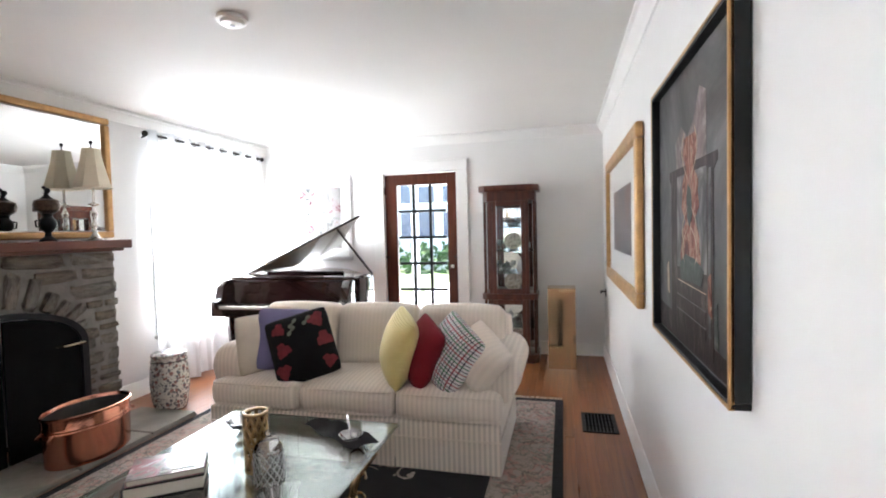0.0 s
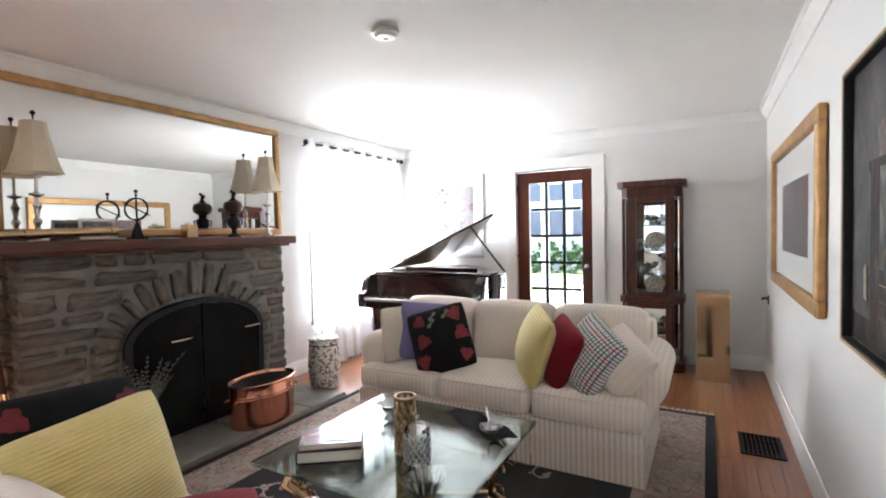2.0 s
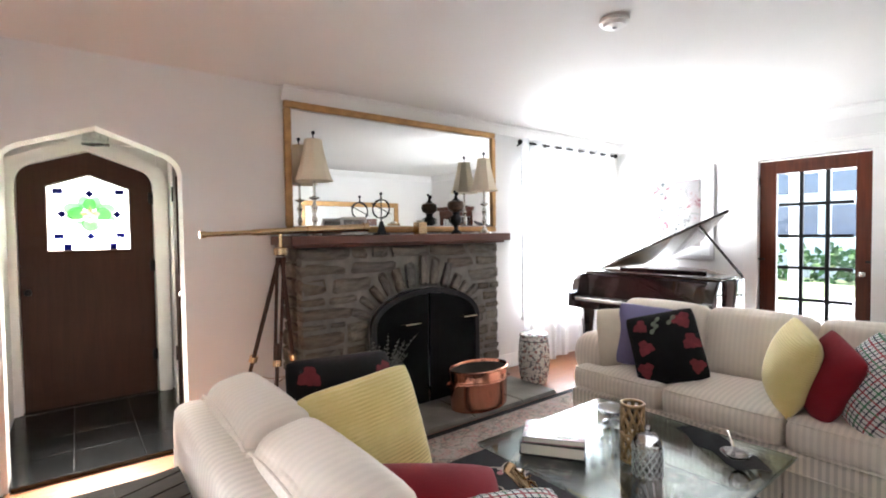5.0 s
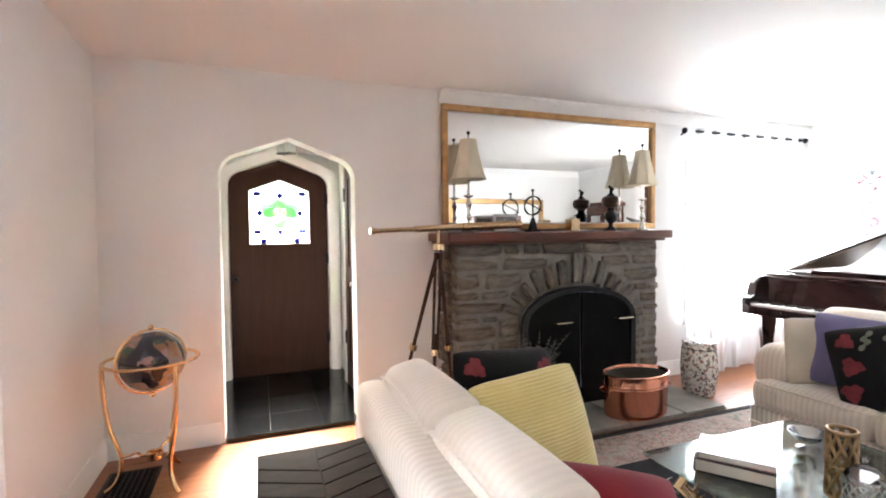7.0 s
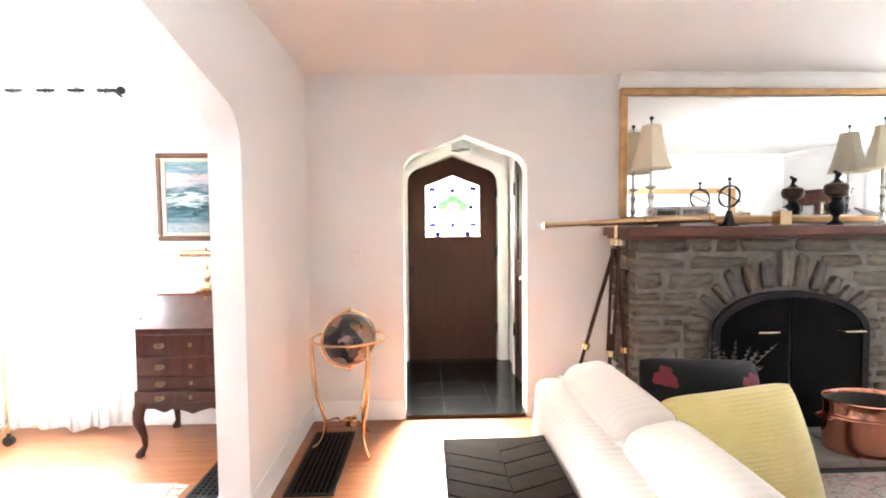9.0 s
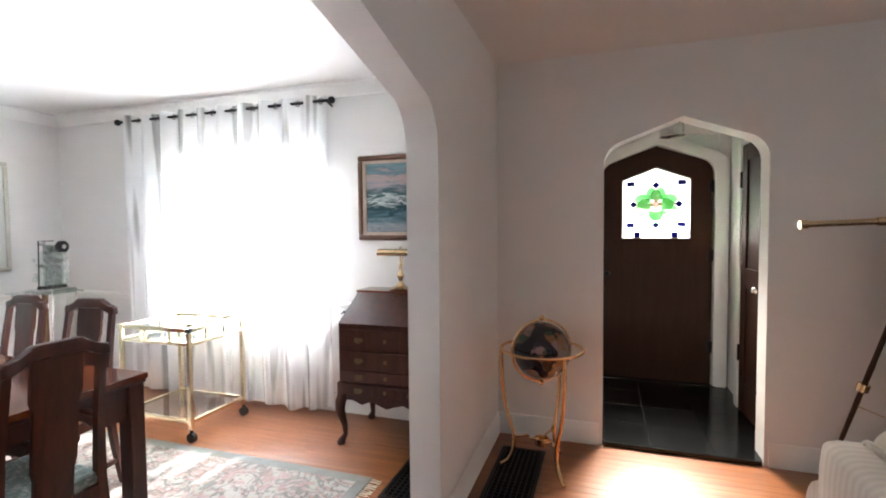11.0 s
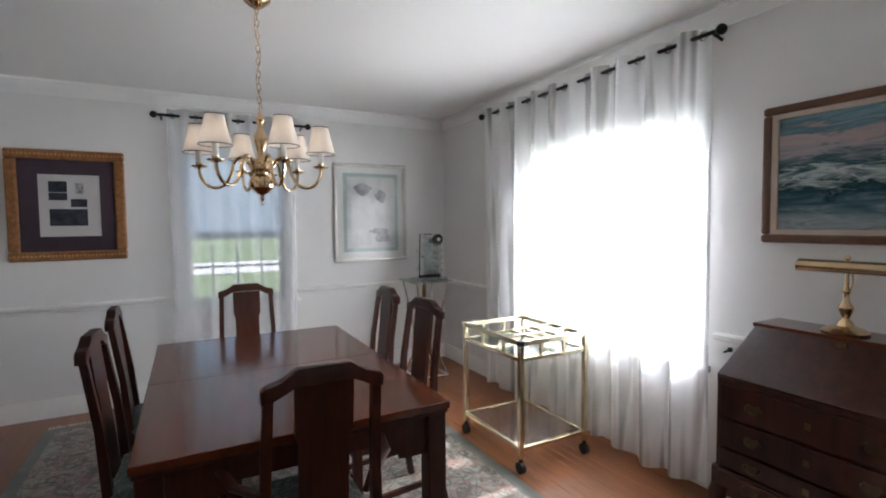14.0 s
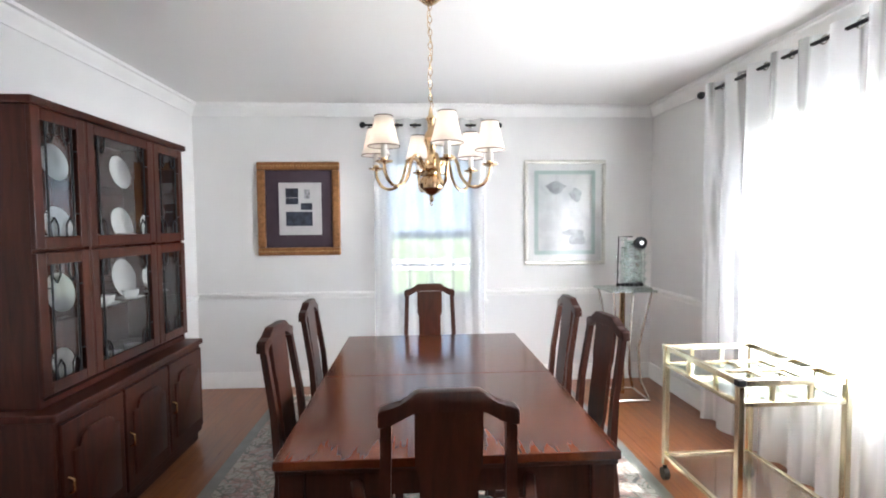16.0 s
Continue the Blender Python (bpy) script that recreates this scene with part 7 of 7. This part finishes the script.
def standing_plate(y, z, r, x=.17):
    th = thing("dinner_plate", "white china plate with a gilt rim standing on edge", "plate", local=pose(x, y, z))
    m = Matrix.Translation((0, 0, r + .003)) @ Matrix.Rotation(radians(-80), 4, "Y")
    part("plate", lathe(bmesh.new(), [(r * .5, 0), (r * .55, .004), (r * .98, .014), (r, .017), (r * .98, .019), (r * .55, .008), (0, .006)], 0, 0, 28, 0, m), WHITE_CHINA, th)
    part("gilt_rim", tube(bmesh.new(), [m @ p for p in circle((0, 0, .017), r * .985, 32)], .0022, 5, True), BRASS, th)


for y, z, r in ((-3.20, .716, .10), (-3.20, 1.031, .13), (-3.21, 1.351, .125), (-3.20, 1.651, .12), (-3.68, 1.031, .15), (-3.68, 1.351, .135), (-3.68, 1.651, .13), (-3.94, 1.351, .11), (-3.94, 1.031, .11)):
    standing_plate(y - (.21 if y < -3.4 else .19), z, r * .74)
for k, (y, z) in enumerate(((-3.55, .716), (-3.68, .716), (-3.84, .716), (-3.52, 1.031), (-3.84, 1.031), (-3.62, 1.031), (-3.55, 1.351), (-3.82, 1.351), (-4.10, 1.031), (-3.20, 1.351))):
    th = thing("china_cup", "white china cup and stacked saucers", "cup", local=pose(.09, y, z))
    part("saucer", lathe(bmesh.new(), [(.03, 0), (.065, .012), (.066, .015), (.03, .006), (0, .005)], 0, 0, 20), WHITE_CHINA, th)
    part("bowl", lathe(bmesh.new(), [(.02, .008), (.035, .02), (.044, .055), (.041, .055), (.03, .022), (0, .014)], 0, 0, 20), WHITE_CHINA, th)
    part("handle", tube(bmesh.new(), [(0, .042, .045), (0, .062, .042), (0, .058, .022), (0, .036, .020)], .003, 6), WHITE_CHINA, th)

# ---- pictures ----
pic, sheet = picture_frame("framed_print", "collage print with a dark mat in a carved gilt frame", "y", S, -.865, -.145, 1.18, 2.0, .07, .035, plain("carved_gilt_wood", (.33, .15, .055), .4, .4, var=.3, scale=30, bumps=.6, bscale=50), 1)
sheet("mat", .065, .012, plain("aubergine_mat", (.055, .035, .048), .85, var=.1), "dark aubergine mat")
sheet("paper", 0, .015, plain("grey_paper", (.52, .50, .49), .8, var=.05), box4=(-.70, -.33, 1.36, 1.82))
INK = plain("blue_black_ink", (.030, .034, .052), .7, var=.5, scale=30)
for q in ((-.50, -.39, 1.69, 1.77), (-.50, -.39, 1.63, 1.685), (-.62, -.52, 1.58, 1.64), (-.62, -.39, 1.44, 1.565)):
    sheet("ink_block", 0, .017, INK, box4=q)
sheet("shell_sketch", 0, .017, plain("grey_sketch", (.30, .29, .30), .8, var=.5, scale=40), box4=(-.60, -.55, 1.68, 1.76))
bm = bmesh.new()
for i in range(30):
    x = -.855 + .70 * i / 29
    for z in (1.215, 1.965):
        ball(bm, (x, S + .034, z), .010, 6, .9)
part("carved_bead", bm, GOLD_LEAF, pic, kind="stuff")

pic, sheet = picture_frame("framed_print", "pale figure print with a sage mat in a silver frame", "y", S, -3.26, -2.51, 1.065, 2.015, .035, .03, plain("silver_leaf_frame", (.62, .60, .54), .3, .7, var=.1, bumps=.05), 1)
sheet("outer_mat", .03, .010, MATBOARD)
sheet("inner_mat", .095, .013, plain("sage_mat", (.42, .50, .47), .8, var=.05), "sage green inner mat")
sheet("print", .13, .016, painting("pale_wash_print", (.34, (.50, .51, .51)), (.48, (.63, .63, .62)), (.6, (.70, .69, .67)), scale=(3.5, 3.5, 2.5), distort=.6))
FIG = plain("grey_wash", (.36, .36, .37), .8, var=.4, scale=14)
for cx, cz, rx, rz, k in ((-2.80, 1.765, .085, .055, 0), (-2.985, 1.70, .055, .060, 1), (-2.97, 1.36, .10, .030, 2), (-3.00, 1.30, .075, .055, 3)):
    pts = [(cx + rx * (1 + .16 * math.sin(3 * a + k) + .08 * math.sin(7 * a)) * math.cos(a), cz + rz * (1 + .14 * math.cos(4 * a + k)) * math.sin(a)) for a in [2 * math.pi * i / 28 for i in range(28)]]
    part("wash_mark", prism(bmesh.new(), pts, "y", S + .0162, S + .0170), FIG, pic, "soft grey wash", smooth=0)
for x0, x1, x2, z0, z1 in ((-2.88, -2.74, -2.70, 1.22, 1.70), (-3.05, -2.94, -2.93, 1.42, 1.64)):
    part("wash_figure", prism(bmesh.new(), [(x0, z0), (x2, z0), (x1 + .02, z1), (x0 + .03, z1)], "y", S + .0162, S + .0166), plain("pale_wash", (.60, .60, .59), .8, var=.12, scale=9), pic, smooth=0)
g = sheet("glazing", .03, .024, PANE)
g.visible_shadow = False

# seascape
pic, sheet = picture_frame("seascape_painting", "oil seascape with a breaking wave in a dark double frame", "x", W, -2.13, -1.40, 1.325, 1.945, .038, .035, plain("walnut_frame", (.12, .055, .03), .35, .1, var=.2, bumps=.1), 1)
part("inner_slip", B((W + .004, W + .026, -2.092, -2.066, 1.363, 1.907), (W + .004, W + .026, -1.464, -1.438, 1.363, 1.907), (W + .004, W + .026, -2.066, -1.464, 1.363, 1.385), (W + .004, W + .026, -2.066, -1.464, 1.885, 1.907)), plain("linen_slip", (.50, .40, .32), .7, var=.1), pic, "linen slip")
sheet("canvas", .045, .014, painting("sea_and_sky", (.0, (.05, .09, .11)), (.14, (.30, .34, .36)), (.28, (.09, .16, .19)), (.40, (.008, .05, .06)), (.50, (.50, .56, .56)), (.57, (.012, .07, .085)), (.66, (.30, .30, .33)), (.74, (.44, .33, .31)), (.84, (.10, .19, .23)), (1.0, (.22, .33, .37)), scale=(5, 5, 26), distort=.8, vertical=.60))
WAVE = plain("white_foam", (.62, .66, .66), .6, var=.2, scale=40, bumps=.3)
bm = bmesh.new()
for k in range(7):
    y = -2.0 + k * .07
    tube(bm, [(W + .0150, y - .05, 1.585 + .01 * math.sin(k)), (W + .0155, y, 1.60 + .014 * math.cos(2 * k)), (W + .0150, y + .05, 1.588 + .01 * math.cos(k))], [.002, .011, .002], 5, flat=.25)
part("wave_crest", bm, WAVE, pic, "white wave crest")

# ---- bar cart ----
KX0, KX1, KYA, KYB = -3.40, -2.915, -3.59, -2.985
cart = thing("bar_cart", "square brass-tube bar cart with glass shelves on casters", "cart", (-3.15, -3.3, 0))
for x in (KX0, KX1):
    for y in (KYA, KYB):
        leg = part("leg", B((x - .014, x + .014, y - .014, y + .014, .085, .735, .003)), BRIGHT_BRASS, cart)
        part("caster", lathe(bmesh.new(), [(.012, .085), (.012, .065), (.0, .065)], x, y, 10), BLACK_METAL, leg)
        part("wheel", rod(bmesh.new(), (x - .014, y, .033), (x + .014, y, .033), .033, seg=18), RUBBER, leg)
        part("cap", B((x - .018, x + .018, y - .018, y + .018, .735, .765, .003)), BLACK_METAL if (x == KX1 and y == KYB) else BRIGHT_BRASS, leg)


def tray(z, t, glassmat, name):
    for b in ((KX0 + .014, KX1 - .014, KYA - .012, KYA + .012, z, z + t, .002), (KX0 + .014, KX1 - .014, KYB - .012, KYB + .012, z, z + t, .002), (KX0 - .012, KX0 + .012, KYA + .014, KYB - .014, z, z + t, .002), (KX1 - .012, KX1 + .012, KYA + .014, KYB - .014, z, z + t, .002)):
        part("rail", B(b), BRIGHT_BRASS, cart)
    if glassmat:
        part(name, B((KX0 + .012, KX1 - .012, KYA + .012, KYB - .012, z + t * .5, z + t * .5 + .006)), glassmat, cart)


tray(.735, .028, None, "")
tray(.645, .022, TABLE_GLASS, "glass_shelf")
tray(.13, .022, SMOKED, "lower_glass_shelf")
for x in (KX0 + .17, KX0 + .34):
    part("bottle_bar", B((x - .008, x + .008, KYB - .30, KYB - .012, .742, .758, .002)), BRIGHT_BRASS, cart)
for y in (KYB - .30, KYB - .155):
    part("bottle_bar", B((KX0 + .012, KX1 - .012, y - .008, y + .008, .742, .758, .002)), BRIGHT_BRASS, cart)
for x in (KX0 + .17, KX0 + .34):
    for y in (KYA, KYB):
        part("gallery_post", B((x - .008, x + .008, y - .008, y + .008, .667, .735)), BRIGHT_BRASS, cart)
for y in (KYA + .22, KYA + .44):
    for x in (KX0, KX1):
        part("gallery_post", B((x - .008, x + .008, y - .008, y + .008, .667, .735)), BRIGHT_BRASS, cart)

# ---- glass pedestal and sculpture ----
px, py = -3.24, -4.88
st = thing("plant_stand", "chrome strap stand with a square glass top", "stand", (px, py, 0))
for sx, sy in ((-1, -1), (1, -1), (-1, 1), (1, 1)):
    c = [(px + sx * .155, py + sy * .155, .885), (px + sx * .125, py + sy * .125, .70), (px + sx * .085, py + sy * .085, .42), (px + sx * .10, py + sy * .10, .16), (px + sx * .15, py + sy * .15, .018)]
    part("leg", tube(bmesh.new(), c, [.011, .011, .012, .012, .012], 4, flat=.5), STEEL, st)
part("centre_strap", tube(bmesh.new(), [(px + .02, py + .02, .885), (px + .03, py + .03, .5), (px + .02, py + .02, .03)], [.022, .026, .022], 4, flat=.25), BRASS, st)
part("base_ring", tube(bmesh.new(), [(px - .15, py - .15, .012), (px + .15, py - .15, .012), (px + .15, py + .15, .012), (px - .15, py + .15, .012)], .011, 4, True), STEEL, st)
part("glass_top", B((px - .19, px + .19, py - .19, py + .19, .89, .905, .004)), TABLE_GLASS, st)

sc = thing("glass_sculpture", "stacked green glass block sculpture with a dark disc", "sculpture", (px - .02, py, .905))
part("base_slab", B((px - .19, px + .10, py - .10, py + .10, .906, .922, .004)), GREEN_GLASS, sc)
rn = random.Random(9)
for k in range(4):
    x = px - .19 + rn.uniform(0, .05)
    part("glass_slab", B((x, x + rn.uniform(.14, .24), py - .05 + k * .024, py - .040 + k * .024, .922, 1.22 + rn.uniform(.0, .14), .002)), GREEN_GLASS, sc)
for k in range(16):
    x, z = px - .18 + rn.uniform(0, .22), .945 + rn.uniform(0, .36)
    part("glass_chip", B((x, x + rn.uniform(.02, .05), py - .075 + rn.uniform(0, .02), py - .05, z, z + rn.uniform(.02, .05), .002)), GREEN_GLASS, sc)
part("wire_frame", tube(bmesh.new(), [(px + .085, py + .062, .925), (px + .075, py + .062, 1.33), (px - .04, py + .062, 1.33)], .005, 6), BLACK_METAL, sc, "thin dark wire outline")
for k in range(5):
    zz = .97 + k * .065
    part("glass_wave", tube(bmesh.new(), eased([(px - .16 + .05 * q, py + .05, zz + .022 * (-1) ** q) for q in range(5)], 3), .009, 6), GREEN_GLASS, sc)
part("disc", rod(bmesh.new(), (px - .10, py + .06, 1.28), (px - .10, py + .085, 1.28), .05, seg=24), BLACK_METAL, sc, "dark round disc")
part("disc_hub", rod(bmesh.new(), (px - .10, py + .085, 1.28), (px - .10, py + .10, 1.28), .018, seg=16), STEEL, sc)
for k in range(6):
    part("pebble", ball(bmesh.new(), (px - .12 + k * .038, py + .05, .94), .02, 10, .8), BLACK_METAL, sc)

# ---- secretary desk ----
DARK_BRASS = plain("dark_brass", (.17, .12, .075), .4, 1.0, var=.15, bumps=.02)
sx0, sx1, sy0, sy1 = -3.66, -3.20, -2.03, -1.36
sd = thing("secretary_desk", "mahogany slant-front desk on cabriole legs", "desk", (-3.43, -1.7, 0))
part("stand_rail", B((sx0, sx1 + .012, sy0 - .012, sy1 + .012, .34, .415, .004)), MAHOGANY, sd)
ap = [(sy0, .36), (sy1, .36), (sy1, .30), (sy1 - .10, .30), (sy1 - .16, .275), (sy1 - .22, .30), (sy1 - .28, .285), ((sy0 + sy1) / 2, .265), (sy0 + .28, .285), (sy0 + .22, .30), (sy0 + .16, .275), (sy0 + .10, .30), (sy0, .30)]
part("apron", prism(bmesh.new(), ap, "x", sx1 - .02, sx1), MAHOGANY, sd)
part("case", B((sx0, sx1, sy0, sy1, .415, .775, .003)), MAHOGANY, sd)
part("slope_case", prism(bmesh.new(), [(sx0, .775), (sx1, .775), (sx1, .79), (sx1 - .27, .965), (sx0, .965)], "y", sy0, sy1), MAHOGANY, sd)
bm = prism(bmesh.new(), [(sx1 + .004, .79), (sx1 + .012, .802), (sx1 - .262, .975), (sx1 - .27, .963)], "y", sy0 + .006, sy1 - .006)
fall = part("slant_front", bm, MAHOGANY, sd, "sloping polished writing front")
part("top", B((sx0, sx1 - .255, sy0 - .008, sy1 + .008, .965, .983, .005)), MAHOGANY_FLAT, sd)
part("key_plate", B((sx1 - .23, sx1 - .215, -1.72, -1.68, .950, .972)), BRASS, fall)
for z0, z1, proud in ((.345, .41, .013), (.425, .50, .0), (.51, .625, .0), (.635, .765, .0)):
    dr = part("drawer", B((sx1 + proud, sx1 + proud + .012, sy0 + .02, sy1 - .02, z0, z1, .004)), MAHOGANY, sd)
    for y in (sy0 + .15, sy1 - .15):
        zc = (z0 + z1) / 2
        part("pull_plate", prism(bmesh.new(), [(y - .035, zc), (y - .02, zc + .016), (y, zc + .010), (y + .02, zc + .016), (y + .035, zc), (y + .015, zc - .018), (y - .015, zc - .018)], "x", sx1 + proud + .012, sx1 + proud + .014), DARK_BRASS, dr)
        part("bail_handle", tube(bmesh.new(), [(sx1 + proud + .014, y - .026, zc + .004), (sx1 + proud + .026, y - .022, zc - .010), (sx1 + proud + .028, y, zc - .016), (sx1 + proud + .026, y + .022, zc - .010), (sx1 + proud + .014, y + .026, zc + .004)], .0028, 6), DARK_BRASS, dr)
    part("escutcheon", B((sx1 + proud + .012, sx1 + proud + .014, -1.705, -1.685, (z0 + z1) / 2 - .012, (z0 + z1) / 2 + .012)), DARK_BRASS, dr)
for x, dx in ((sx0 + .035, -1), (sx1 - .02, 1)):
    for y, dy in ((sy0 + .02, -1), (sy1 - .02, 1)):
        part("cabriole_leg", tube(bmesh.new(), [(x, y, .345), (x + .012 * dx, y + .02 * dy, .28), (x + .014 * dx, y + .024 * dy, .22), (x - .004 * dx, y, .12), (x - .004 * dx, y - .004 * dy, .06), (x + .012 * dx, y + .014 * dy, .025), (x + .016 * dx, y + .018 * dy, .012), (x + .016 * dx, y + .018 * dy, .0)], [.038, .036, .032, .020, .016, .024, .030, .024], 10), MAHOGANY, sd)

bl = thing("bankers_lamp", "brass piano lamp with a tubular shade", "lamp", local=pose(-3.55, -1.74, .983))
part("base", lathe(bmesh.new(), [(.075, 0), (.078, .008), (.06, .02), (.03, .03), (.02, .05)], 0, 0, 24), BRASS, bl)
part("stem", lathe(bmesh.new(), [(.02, .04), (.012, .06), (.022, .085), (.026, .10), (.012, .125), (.009, .15), (.016, .165), (.008, .18), (.006, .235), (0, .235)], 0, 0, 20), BRASS, bl)
part("shade", prism(bmesh.new(), [(.038 * math.cos(a), .255 + .030 * math.sin(a)) for a in [math.radians(-35 + 250 * k / 14) for k in range(15)]], "y", -.165, .165, 0), BRASS, bl, "tubular brass shade")
part("knob", ball(bmesh.new(), (0, 0, .295), .010, 10), BRASS, bl)
part("pull_arm", tube(bmesh.new(), [(0, .012, .16), (0, .02, .20), (0, .018, .235)], .004, 6), BRASS, bl)

# low wall grille behind the curtain
gr = thing("wall_grille", "white louvred air grille in the baseboard", "vent", (W, -2.61, .03))
part("frame", B((W + .019, W + .028, -2.76, -2.46, .03, .15, .002)), PLASTIC, gr)
for k in range(6):
    part("slat", B((W + .028, W + .036, -2.74, -2.48, .045 + k * .016, .053 + k * .016)), PLASTIC, gr)
tb2 = thing("curtain_tieback", "small dark curtain hook on the wall", "hook", (W, -2.26, .80))
part("plate", lathe(bmesh.new(), [(.012, 0), (.012, .008)], 0, 0, 12, 0, Matrix.Translation((W + .027, -2.26, .78)) @ Matrix.Rotation(radians(90), 4, "Y")), BLACK_METAL, tb2)
part("hook", tube(bmesh.new(), [(W + .03, -2.26, .78), (W + .08, -2.26, .775), (W + .085, -2.23, .79)], .005, 6), BLACK_METAL, tb2)

# ---- outdoors ----
struct("ground", B((-60, 60, -60, 60, -.30, -.20)), GRASS, "green lawn round the house")
# added pale band in paving colour: stands for the lawn's glare beyond the south window
struct("road", B((-40, 40, -24, -18.5, -.20, -.185)), PAVING, "pale band added to give the lawn its glare")
struct("pavement", B((-3.4, 1.5, N + .21, 13.5, -.20, -.12)), PAVING, "pale flagged terrace")
porch = thing("porch", "white posts and beam of a garden porch", "porch", (-1.6, 8.8, -.12))
for x in (-2.74, -1.0, .7):
    part("post", B((x - .06, x + .06, 8.7, 8.82, -.12, 2.25, .006)), TRIM, porch)
part("beam", B((-2.84, .8, 8.68, 8.84, 2.25, 2.45)), TRIM, porch)
nb = thing("neighbour_house", "white clapboard house beyond the garden", "house", (-4, 20, -.2), kind="structure")
part("wall", B((-14, 5, 19, 24, -.2, 6.2)), SIDING, nb)
DARKPANE = plain("dark_window_glass", (.09, .11, .17), .1, var=.2, bumps=0)
part("roof", prism(bmesh.new(), [(18.6, 6.2), (24.4, 6.2), (21.5, 8.2)], "x", -14.3, 5.3), BLACK_PAINT, nb)
for x in (-11.2, -9.4, -7.6, -5.8, -4.0, -2.2, -.4, 1.4, 3.2):
    for z in (1.05, 2.45, 4.3):
        w = part("window", B((x - .82, x + .82, 18.94, 19.0, z, z + 1.2)), TRIM, nb)
        part("pane", B((x - .72, x + .72, 18.92, 18.94, z + .10, z + 1.10)), DARKPANE, w)
bm = bmesh.new()
rn = random.Random(3)
for x0, x1, y0, y1 in ((-9, 4, 17.2, 18.4), (-22, -20, -14, 14)):
    for k in range(420):
        c = Vector((rn.uniform(x0, x1), rn.uniform(y0, y1), rn.uniform(-.2, .85)))
        for j in range(5):
            d = Vector((rn.gauss(0, 1), rn.gauss(0, 1), rn.gauss(0, 1))).normalized() * rn.uniform(.12, .3)
            e = d.orthogonal().normalized() * .09
            bm.faces.new([bm.verts.new(c), bm.verts.new(c + d * .5 + e), bm.verts.new(c + d), bm.verts.new(c + d * .5 - e)])
ob = part("hedge", bm, HEDGE, None, "loose green hedge round the garden", smooth=0)
tagged(ob, category="hedge", kind="stuff")

# ---- oak strip floor ----
rn = random.Random(21)
BOARDS = {}
wide = .0622
x = W
i = 0
spare = bmesh.new()
count = 0
while x < E - .01:
    w = min(wide, E - x)
    y = S + rn.uniform(-1.6, 0)
    while y < N:
        ln = rn.choice((1.5, 1.9, 2.3, 2.7))
        a, b = max(S, y), min(N, y + ln)
        y += ln
        if b - a < .05:
            continue
        seen = x > -.10 or (x < -2.8 and b < -1.0) or b < -1.3 or (a > 3.9) or (x < -2.0 and a < 1.2 and b > -1.3)
        if seen and count < 300:
            key = round(b - a, 2)
            if key not in BOARDS:
                BOARDS[key] = mesh_of("floor_board", B((-w / 2 + .0004, w / 2 - .0004, -key / 2 + .0004, key / 2 - .0004, -.012, 0, .0006)), BOARD, 30)
            ob = new("floor_board", BOARDS[key])
            ob.parent = floor_slab
            ob.location = (x + w / 2, (a + b) / 2, 0)
            count += 1
        else:
            box(spare, x + .0006, x + w - .0006, a + .0006, b - .0006, -.012, 0)
    x += wide
    i += 1
ob = part("floor_boards", spare, BOARD, floor_slab, kind="stuff")
